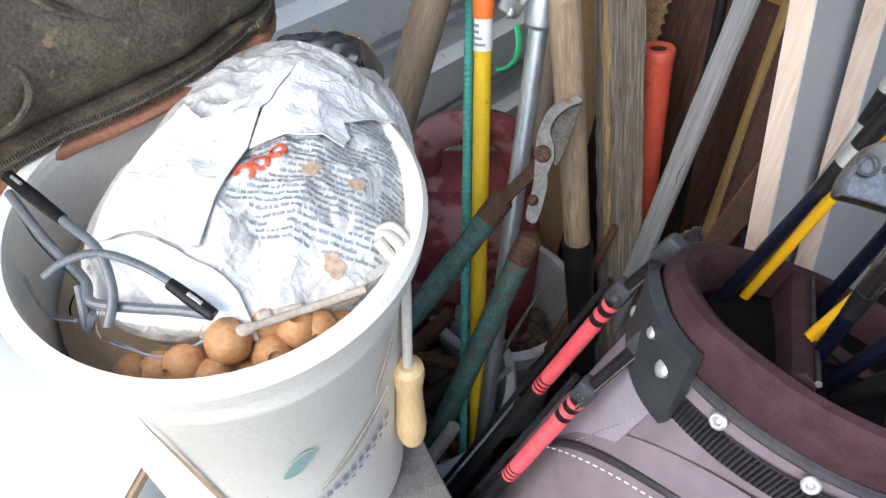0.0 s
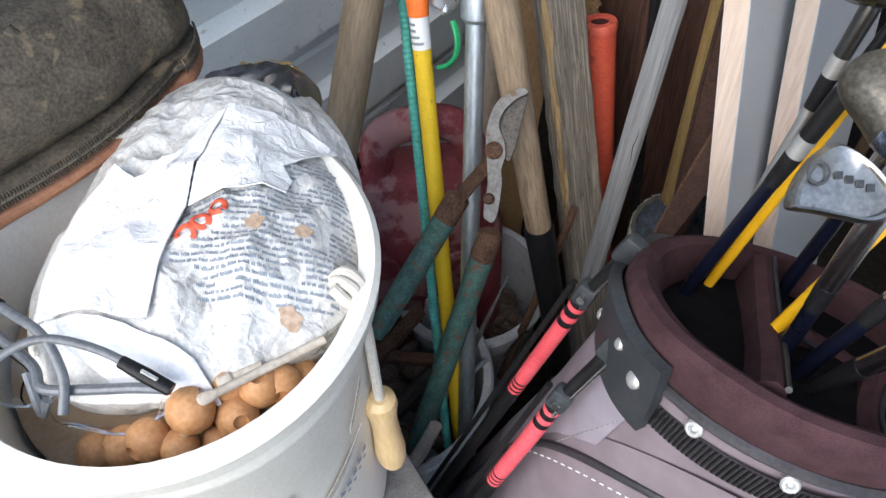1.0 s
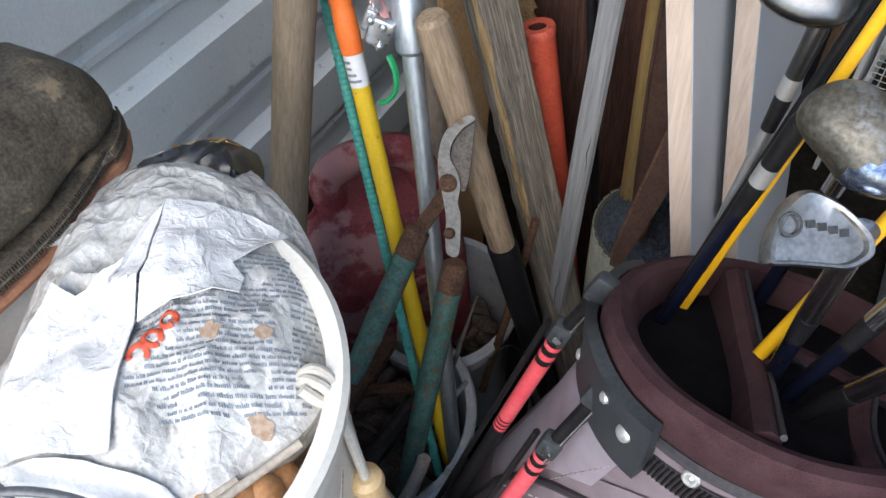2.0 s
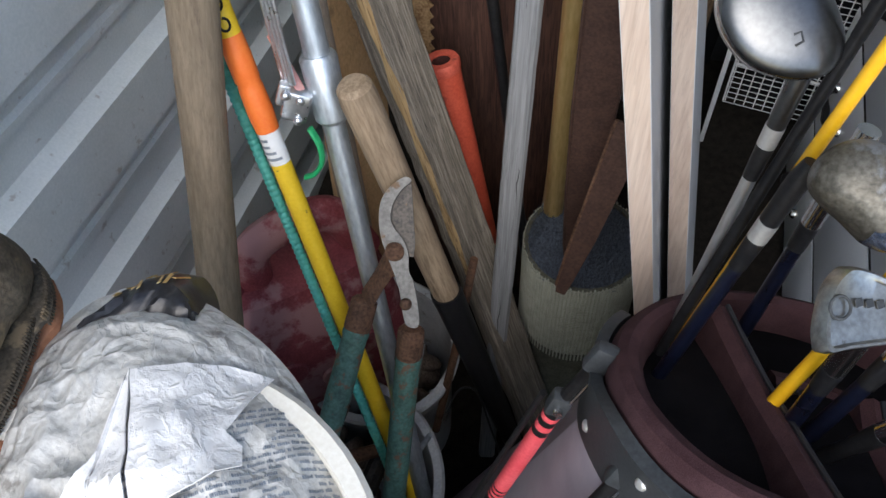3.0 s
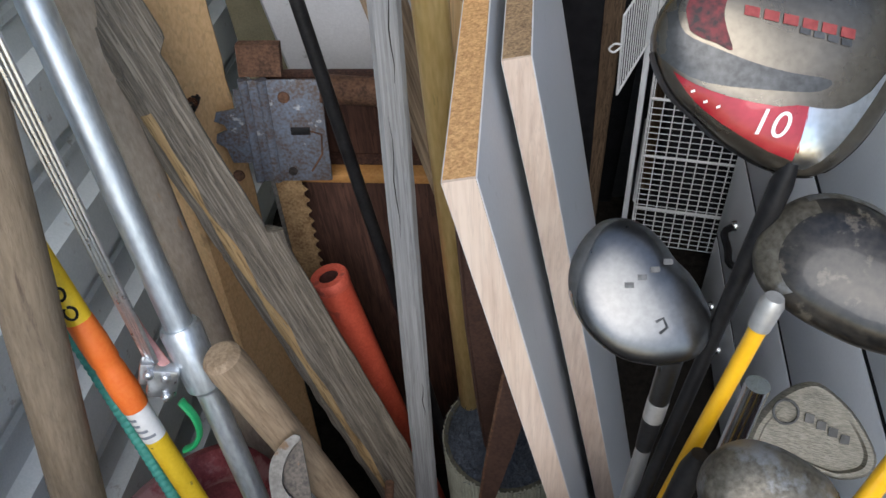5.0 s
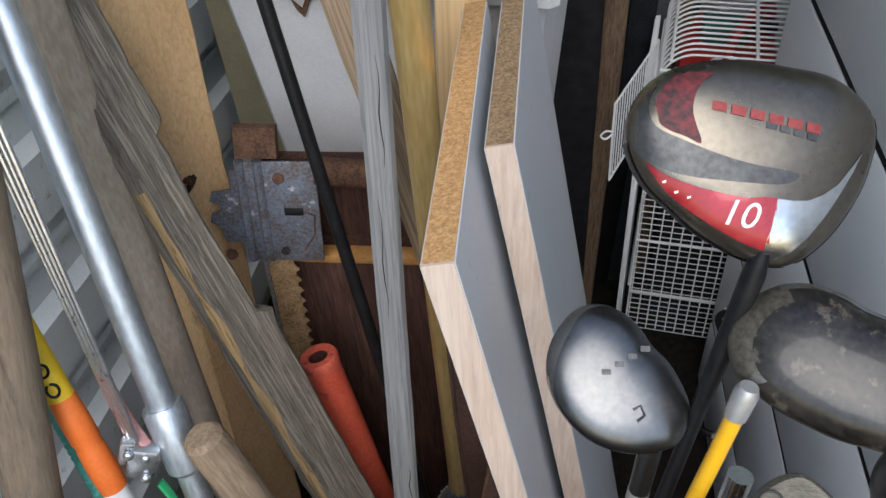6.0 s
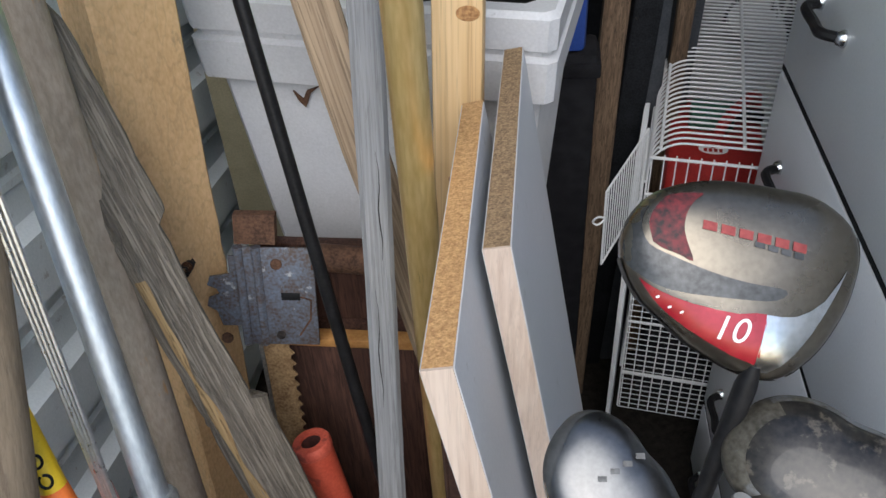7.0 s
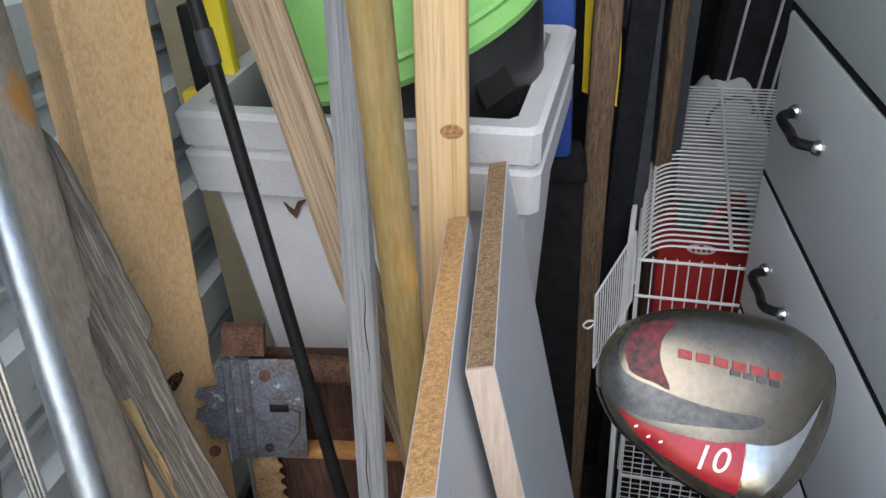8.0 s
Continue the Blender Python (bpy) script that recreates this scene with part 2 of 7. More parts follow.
    shaftblue=surface("blue_shaft", (0.004, 0.005, 0.012), (0.007, 0.010, 0.026), 10, rough=0.22, metal=0.3, bump=0.05, coat=0.4),
    shaftyellow=surface("yellow_shaft", (0.80, 0.42, 0.01), (0.85, 0.48, 0.02), 10, rough=0.3, bump=0.03, coat=0.4),
    legred=surface("red_leg_print", (0.66, 0.07, 0.09), (0.76, 0.12, 0.14), 10, rough=0.35, bump=0.03),
    lopgreen=surface("chipped_green_paint", (0.030, 0.075, 0.062), (0.075, 0.165, 0.140), 16, rough=0.55, bump=0.4, spot=(0.13, 0.075, 0.045), spot_at=0.55, spot_scale=26),
    blade=surface("worn_steel_blade", (0.12, 0.116, 0.108), (0.22, 0.213, 0.20), 16, rough=0.5, metal=0.6, bump=0.15, spot=(0.13, 0.085, 0.05), spot_at=0.59, spot_scale=22),
    burlapdark=surface("burlap_gaps", (0.06, 0.06, 0.045), (0.12, 0.12, 0.09), 14, rough=0.95, bump=0.4),
    burlap=surface("burlap_backing", (0.30, 0.31, 0.25), (0.46, 0.47, 0.39), 14, rough=0.95, bump=0.6, fine=260),
    pile=surface("blue_grey_pile", (0.018, 0.026, 0.042), (0.15, 0.18, 0.23), 60, rough=0.95, bump=0.8, fine=300),
    white=surface("white_label", (0.78, 0.78, 0.77), (0.84, 0.84, 0.83), 20, rough=0.5, bump=0.02),
    green=surface("green_plastic", (0.01, 0.30, 0.10), (0.02, 0.38, 0.13), 10, rough=0.4, bump=0.04),
    redbox=surface("red_toolbox", (0.28, 0.013, 0.012), (0.38, 0.024, 0.02), 6, rough=0.4, bump=0.04),
    greenbox=surface("dark_green_plastic", (0.02, 0.10, 0.07), (0.03, 0.14, 0.10), 6, rough=0.5, bump=0.04),
    greycloth=surface("grey_cloth", (0.36, 0.37, 0.37), (0.50, 0.51, 0.51), 10, rough=0.9, bump=0.3, fine=300),
    cardboard=surface("cardboard", (0.30, 0.21, 0.13), (0.40, 0.29, 0.19), 8, rough=0.9, bump=0.2),
    tarp=surface("olive_board", (0.22, 0.20, 0.13), (0.30, 0.27, 0.18), 5, rough=0.8, bump=0.2),
    lensplastic=surface("clear_lens_frame", (0.10, 0.11, 0.12), (0.16, 0.17, 0.18), 12, rough=0.3, bump=0.04),
    silvertrim=surface("silver_trim", (0.50, 0.50, 0.49), (0.60, 0.60, 0.59), 12, rough=0.35, metal=0.7, bump=0.04),
)
glass = bpy.data.materials.new("clear_lens")
glass.use_nodes = True
gb = glass.node_tree.nodes["Principled BSDF"]
gb.inputs["Transmission Weight"].default_value, gb.inputs["Roughness"].default_value, gb.inputs["IOR"].default_value = 1.0, 0.04, 1.3
gb.inputs["Base Color"].default_value = (0.93, 0.95, 0.97, 1)
M["lens"] = glass


# ---- mesh helpers ----
V = Vector


def finish(bm, name, material, smooth=True, sharp=35.0):
    bmesh.ops.recalc_face_normals(bm, faces=bm.faces)
    me = bpy.data.meshes.new(name)
    bm.to_mesh(me)
    bm.free()
    me.materials.append(M[material])
    if smooth:
        me.polygons.foreach_set("use_smooth", [True] * len(me.polygons))
        me.set_sharp_from_angle(angle=radians(sharp))
    return me


def solid(name, bm, material, label, category, at=None, group="", kind="", smooth=True):
    """A top-level thing of one mesh."""
    ob = new(name, finish(bm, name, material, smooth))
    if at is not None:
        ob.matrix_world = at
    return tagged(ob, label, category, group, kind)


def thing(name, label, category, at=None, group="", kind=""):
    ob = new(name)
    ob.empty_display_size = 0.05
    if at is not None:
        ob.matrix_world = at
    return tagged(ob, label, category, group, kind)


def part(name, bm, material, parent, label="", at=None, smooth=True):
    ob = new(name, finish(bm, name, material, smooth))
    ob.parent = parent
    if at is not None:
        ob.matrix_basis = at
    return tagged(ob, label)


def along(p, q, side=(1, 0, 0)):
    """A pose at p whose z axis points to q and whose x axis lies nearest to side."""
    p, q = V(p), V(q)
    z = (q - p).normalized()
    x = V(side) - z * V(side).dot(z)
    x.normalize()
    return Matrix.Translation(p) @ Matrix((x, z.cross(x), z)).transposed().to_4x4()


def rings(bm, loops, cap=True, closed=True):
    """Skins a list of equally long loops of points."""
    rows = [[bm.verts.new(c) for c in loop] for loop in loops]
    n = len(rows[0])
    for a, b in zip(rows, rows[1:]):
        for i in range(n if closed else n - 1):
            j = (i + 1) % n
            bm.faces.new((a[i], a[j], b[j], b[i]))
    if cap and closed:
        bm.faces.new(rows[0][::-1])
        bm.faces.new(rows[-1])
    return rows


def lathe(bm, profile, seg=16, cap=True, wobble=0.0, seed=0):
    """profile: (z, radius) pairs about the z axis."""
    rng = random.Random(seed)
    loops = []
    for z, r in profile:
        k = 1 + rng.uniform(-wobble, wobble)
        loops.append([(r * k * math.cos(a), r * k * math.sin(a), z) for a in [math.tau * i / seg for i in range(seg)]])
    rings(bm, loops, cap)
    return bm


def pipe(bm, pts, radius, seg=8, closed=False, flat=1.0):
    """A tube along points; radius is a number or one for each point."""
    pts = [V(p) for p in pts]
    n = len(pts)
    rad = radius if isinstance(radius, (list, tuple)) else [radius] * n
    t0 = (pts[1] - pts[0]).normalized()
    ref = V((0, 0, 1)) if abs(t0.z) < 0.9 else V((1, 0, 0))
    x = t0.cross(ref).normalized()
    loops = []
    for i, p in enumerate(pts):
        t = (pts[(i + 1) % n] - pts[i - 1]) if closed else (pts[min(i + 1, n - 1)] - pts[max(i - 1, 0)])
        t.normalize()
        x = (x - t * x.dot(t)).normalized()
        y = t.cross(x)
        loops.append([p + (x * math.cos(a) + y * flat * math.sin(a)) * rad[i] for a in [math.tau * k / seg for k in range(seg)]])
    if closed:
        loops.append(loops[0])
        rings(bm, loops, cap=False)
        bmesh.ops.remove_doubles(bm, verts=bm.verts, dist=1e-6)
    else:
        rings(bm, loops)
    return bm


def slab(bm, x0, x1, y0, y1, z0, z1, bevel=0.0, m=None):
    got = bmesh.ops.create_cube(bm, size=1, matrix=Matrix.Translation(((x0 + x1) / 2, (y0 + y1) / 2, (z0 + z1) / 2)) @ Matrix.Diagonal((x1 - x0, y1 - y0, z1 - z0, 1)))
    vs = got["verts"]
    if bevel:
        es = {e for v in vs for e in v.link_edges}
        out = bmesh.ops.bevel(bm, geom=list(es), offset=bevel, segments=2, profile=0.5, affect="EDGES")
        vs = list({v for f in out["faces"] for v in f.verts} | {v for v in vs if v.is_valid})
    if m is not None:
        bmesh.ops.transform(bm, matrix=m, verts=vs)
    return bm


def plate(bm, outline, thick, m=None):
    """A flat outline in x, y given thickness in z."""
    lo = [bm.verts.new((x, y, -thick / 2)) for x, y in outline]
    hi = [bm.verts.new((x, y, thick / 2)) for x, y in outline]
    n = len(outline)
    bm.faces.new(lo[::-1])
    bm.faces.new(hi)
    for i in range(n):
        bm.faces.new((lo[i], lo[(i + 1) % n], hi[(i + 1) % n], hi[i]))
    if m is not None:
        bmesh.ops.transform(bm, matrix=m, verts=lo + hi)
    return bm


def thicken(bm, t):
    """Gives open faces a thickness against their normals."""
    bm.normal_update()
    back = {v: v.normal * -t for v in bm.verts}
    old = bm.verts[:]
    got = bmesh.ops.extrude_face_region(bm, geom=bm.faces[:])
    new_verts = [g for g in got["geom"] if isinstance(g, bmesh.types.BMVert)]
    for v in old:
        v.co += back[v]
    return bm


def spline(pts, n=8):
    """Catmull-Rom through points."""
    pts = [V(p) for p in pts]
    ext = [pts[0] * 2 - pts[1]] + pts + [pts[-1] * 2 - pts[-2]]
    out = []
    for i in range(1, len(ext) - 2):
        a, b, c, d = ext[i - 1:i + 3]
        for k in range(n):
            t = k / n
            out.append(0.5 * ((2 * b) + (c - a) * t + (2 * a - 5 * b + 4 * c - d) * t * t + (3 * b - a - 3 * c + d) * t ** 3))
    out.append(pts[-1])
    return out


def ext(p, q, before, after):
    """The line p-q made longer: before metres past p and after metres past q."""
    p, q = V(p), V(q)
    u = (q - p).normalized()
    return p - u * before, q + u * after


def to_z(p, q, z):
    p, q = V(p), V(q)
    return p + (q - p) * ((z - p.z) / (q.z - p.z))


def round_pole(name, p, q, r0, r1, material, label, category, group="", knots=10, wobble=0.03, seed=1, dome=True):
    p, q = V(p), V(q)
    n = (q - p).length
    prof = [(n * i / knots, r0 + (r1 - r0) * i / knots) for i in range(knots + 1)]
    if dome:
        prof = [(0, r0 * 0.75)] + [(0.004, r0)] + prof[1:-1] + [(n - 0.006, r1), (n - 0.002, r1 * 0.86), (n, r1 * 0.6)]
    return solid(name, lathe(bmesh.new(), prof, 18, True, wobble, seed), material, label, category, along(p, q), group)


def rough_board(bm, w, d, n, knots=24, rag=0.002, seed=1, notch=None):
    """A worn board along z, width w in x, depth d in y, with uneven edges. notch: (z0, z1, depth) cut in the +x edge."""
    rng = random.Random(seed)
    loops = []
    zs = [n * i / knots for i in range(knots + 1)]
    if notch:
        zs = sorted(zs + [notch[0] - 0.004, notch[0], notch[1], notch[1] + 0.01])
    for z in zs:
        a, b = w / 2 + rng.uniform(-rag, rag), d / 2 + rng.uniform(-rag, rag) * 0.5
        a2 = w / 2 + rng.uniform(-rag, rag)
        if notch and notch[0] <= z <= notch[1]:
            a2 -= notch[2]
        c = min(0.004, d * 0.2)
        loops.append([(-a, -b + c, z), (-a + c, -b, z), (a2 - c, -b, z), (a2, -b + c, z), (a2, b - c, z), (a2 - c, b, z), (-a + c, b, z), (-a, b - c, z)])
    rings(bm, loops)
    return bm


# ---- the unit ----
def room():
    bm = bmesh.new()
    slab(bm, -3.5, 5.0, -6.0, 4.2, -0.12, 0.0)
    # floor coloured for the shade that lies under the stack
    solid("floor", bm, "shadefloor", "dirty concrete floor of the storage unit, coloured near-black for shade", "floor", kind="structure")
    # left wall of corrugated sheet: shallow ribs that run along it
    bm = bmesh.new()
    pitch, depth = 0.20, 0.022
    prof, z = [], -0.6
    while z < 3.4:
        prof += [(0.0, z), (0.0, z + 0.085), (-depth, z + 0.100), (-depth, z + 0.145), (-depth + 0.006, z + 0.15), (-depth + 0.006, z + 0.16), (-depth, z + 0.165), (-depth, z + 0.185)]
        z += pitch
    rows = [[bm.verts.new((x, y, z)) for x, z in prof] for y in (-1.6, 4.6)]
    for a, b, c, d in zip(rows[0], rows[0][1:], rows[1][1:], rows[1]):
        bm.faces.new((a, b, c, d))
    solid("wall_left", bm, "wall", "pale blue-grey corrugated steel wall", "wall", pose(WALL_X, 0.8, 0, -9.0, 0, 0), kind="structure", smooth=False)
    for name, b in (("wall_back", (-1.3, 1.68, 3.6, 3.68, 0, 2.7)), ("wall_right", (1.6, 1.68, 0.0, 3.6, 0, 2.7))):
        bm = bmesh.new()
        slab(bm, *b)
        solid(name, bm, "wall", "grey painted steel wall", "wall", kind="structure", smooth=False)
    bm = bmesh.new()
    slab(bm, -1.3, 1.68, 0.85, 3.7, 2.45, 2.53)
    solid("ceiling", bm, "wall", "grey painted steel ceiling", "ceiling", kind="structure", smooth=False)


WALL_X = -0.74
# near-black cabinet inside: gap shade put into the colour
M["carcass"] = surface("shade_dark_carcass", (0.010, 0.011, 0.012), (0.020, 0.021, 0.023), 6, rough=0.7, bump=0.05, sheen=0.2)
M["knot"] = surface("pine_knot", (0.26, 0.12, 0.04), (0.48, 0.26, 0.10), 60, rough=0.5, bump=0.3)
M["blackgap"] = surface("dark_gap", (0.008, 0.007, 0.006), (0.02, 0.018, 0.016), 20, rough=0.95, bump=0.1)
# dark red that paints the shade inside the tube's open end
M["boredark"] = surface("shaded_bore", (0.035, 0.010, 0.008), (0.08, 0.022, 0.016), 20, rough=0.8, bump=0.1)
M["redrim"] = surface("scuffed_red_rim", (0.50, 0.075, 0.045), (0.66, 0.13, 0.08), 18, rough=0.6, bump=0.3, spot=(0.30, 0.06, 0.04), spot_at=0.58)
room()


# ---- long poles ----
def poles():
    p, q = (-0.5261, 0.4006, 0.4), (-0.5041, 0.6337, 0.95)
    b, t = to_z(p, q, 0.30), to_z(p, q, 1.45)
    round_pole("wooden_post", b, t, 0.0222, 0.0216, "post", "thick grey-brown weathered round wooden handle leaning on the wall", "wooden pole", seed=3)
    # grey square stick
    p, q = (-0.2561, 0.7265, 0.4), (-0.2470, 0.8992, 1.2)
    b = to_z(p, q, 0.02)
    t = to_z(p, q, 1.50)
    bm = rough_board(bmesh.new(), 0.027, 0.025, (t - b).length, 50, 0.0004, 7)
    st = thing("grey_stake", "slim grey weathered square wooden stake with cracks", "wooden stake", along(b, t, (1, 0.22, 0)))
    part("timber", bm, "greystick", st)
    for x, z, h in ((0.003, 1.02, 0.10), (-0.004, 0.86, 0.13), (0.005, 0.60, 0.06), (-0.002, 0.33, 0.09)):
        pts = [(x + 0.0012 * math.sin(k * 1.7), -0.0124, z + h * k / 6) for k in range(7)]
        part("crack", pipe(bmesh.new(), pts, [0.0002, 0.0006, 0.0009, 0.0010, 0.0008, 0.0005, 0.0002], 6, flat=0.6), "blackgap", st, "dark drying crack")
    # brass-coloured tube
    p, q = (-0.2097, 0.8769, 0.4), (-0.2022, 0.8182, 1.2)
    b, t = to_z(p, q, 0.02), to_z(p, q, 1.55)
    tube = thing("brass_tube", "long dull brass-coloured metal tube", "metal tube", along(b, t))
    part("tube", lathe(bmesh.new(), [(0.03, 0.0142), ((t - b).length, 0.0142)], 24), "gold", tube)
    part("end_cap", lathe(bmesh.new(), [(0, 0.0135), (0.004, 0.0155), (0.04, 0.0155)], 24), "black", tube, "black rubber end cap")
    # thin black rod with a ferrule
    p, q = (-0.2941, 0.8847, 0.742), (-0.3845, 0.9868, 1.304)
    b, t = ext(p, q, 0.55, 0.25)
    rod = thing("black_rod", "thin black rod with a grey ferrule, leaning on the bin", "rod", along(b, t))
    n = (t - b).length
    part("shaft", lathe(bmesh.new(), [(0, 0.0075), (n, 0.0065)], 14), "black", rod)
    part("ferrule", lathe(bmesh.new(), [(n - 0.30, 0.008), (n - 0.285, 0.0085), (n - 0.27, 0.008)], 14), "collar", rod, "grey ferrule")
    # old round pole with orange flecks
    round_pole("old_round_pole", *ext((-0.4829, 0.8074, 0.75), (-0.5142, 0.8833, 1.150), 0.70, 0.30), 0.0182, 0.0178, "roundold", "old grey-brown round pole with rusty orange flecks", "wooden pole", seed=5)
    # broken tool handle with a black grip at its foot
    top, low = V((-0.3800, 0.6558, 0.896)), V((-0.3056, 0.6462, 0.552))
    h = thing("broken_tool_handle", "light brown broken tool handle with a rounded end and black sleeve", "tool handle", along(low, top))
    n = (top - low).length
    prof = [(0, 0.0168), (n * 0.3, 0.0172), (n * 0.6, 0.0178), (n - 0.02, 0.0186), (n - 0.006, 0.0174), (n - 0.001, 0.0128), (n, 0.006)]
    part("shaft", lathe(bmesh.new(), prof, 20, True, 0.02, 4), "handle", h)
    part("sleeve", lathe(bmesh.new(), [(-0.53, 0.012), (-0.3, 0.017), (-0.02, 0.0190), (0.006, 0.0200), (0.012, 0.0190)], 20), "black", h, "black metal sleeve")
    # red plastic tube
    p, q = (-0.3096, 0.8488, 0.4), (-0.3694, 0.8968, 0.692)
    b = to_z(p, q, 0.02)
    n = (V(q) - b).length
    bm = bmesh.new()
    prof = [(0, 0.019), (n - 0.012, 0.0225), (n - 0.002, 0.0235), (n, 0.022), (n, 0.0125), (n - 0.06, 0.0115)]
    lathe(bm, prof, 24)
    tube = thing("red_plastic_tube", "faded orange-red plastic tube with an open end", "plastic tube", along(b, q))
    part("tube", bm, "red", tube)
    part("rim", lathe(bmesh.new(), [(n - 0.0145, 0.0226), (n - 0.012, 0.0238), (n - 0.003, 0.0240), (n + 0.0006, 0.0222), (n + 0.0006, 0.0128), (n - 0.01, 0.0122)], 24, cap=False), "redrim", tube, "scuffed paler tube rim")
    # added sleeve, coloured dark so the hole looks shaded
    part("bore", lathe(bmesh.new(), [(n - 0.002, 0.0121), (n - 0.03, 0.0118), (n - 0.055, 0.0112)], 24, cap=False), "boredark", tube, "bore lined dark red for the shade inside")
    # yellow fibreglass pole
    top, low = to_z((-0.3469, 0.4976, 0.4), (-0.5729, 0.7573, 1.2), 1.04), V((-0.3469, 0.4976, 0.4))
    b = to_z(top, low, 0.27)
    n = (top - b).length
    pole = thing("yellow_pole", "yellow fibreglass pole with orange tape and a white sticker", "pole", along(b, top))
    r = 0.0103
    part("shaft", lathe(bmesh.new(), [(0, r), (n - 0.25, r)], 18), "yellow", pole)
    part("sticker", lathe(bmesh.new(), [(n - 0.262, r + 0.0004), (n - 0.226, r + 0.0006)], 18), "white", pole, "white printed sticker")
    for k in range(4):
        bm = lathe(bmesh.new(), [(n - 0.256 + 0.007 * k, r + 0.0008), (n - 0.253 + 0.007 * k, r + 0.0009)], 18, cap=False)
        bmesh.ops.delete(bm, geom=[v for v in bm.verts if v.co.y > 0.003 or v.co.x > 0.009 - 0.002 * k], context="VERTS")
        part("print_bar", bm, "ink", pole, "small grey printed bar")
    part("tape", lathe(bmesh.new(), [(n - 0.226, r + 0.0015), (n - 0.205, r + 0.0024), (n - 0.18, r + 0.0016), (n - 0.176, r + 0.0006), (n - 0.172, r + 0.0018), (n - 0.15, r + 0.0024), (n - 0.128, r + 0.0014)], 18, True, 0.03, 3), "orange", pole, "cracked orange tape")
    part("band", lathe(bmesh.new(), [(n - 0.129, r + 0.0008), (n - 0.02, r + 0.0010), (n, r * 0.5)], 18), "yellow", pole, "yellow band")
    for k in range(4):
        zc = n - 0.116 + 0.019 * k
        pts = [(0.0113 * math.cos(radians(-62) + 0.42 * math.sin(a)), 0.0113 * math.sin(radians(-62) + 0.42 * math.sin(a)), zc + 0.006 * math.cos(a) * (1 if k != 2 else 0.6)) for a in [math.tau * i / 14 for i in range(11 if k % 2 else 14)]]
        part("black_print", pipe(bmesh.new(), pts, 0.0013, 6), "black", pole, "black printed mark")
    # ribbed teal plant stake
    top = to_z((-0.3198, 0.4407, 0.4), (-0.6493, 0.8261, 1.2), 0.92)
    b = V((-0.304, 0.418, 0.31))
    n = (top - b).length
    prof, z = [], 0.0
    while z < n:
        prof += [(z, 0.0050), (z + 0.0026, 0.0060), (z + 0.0040, 0.0060)]
        z += 0.0065
    solid("plant_stake", lathe(bmesh.new(), prof, 12), "teal", "ribbed teal plastic plant stake", "plant stake", along(b, top))


poles()


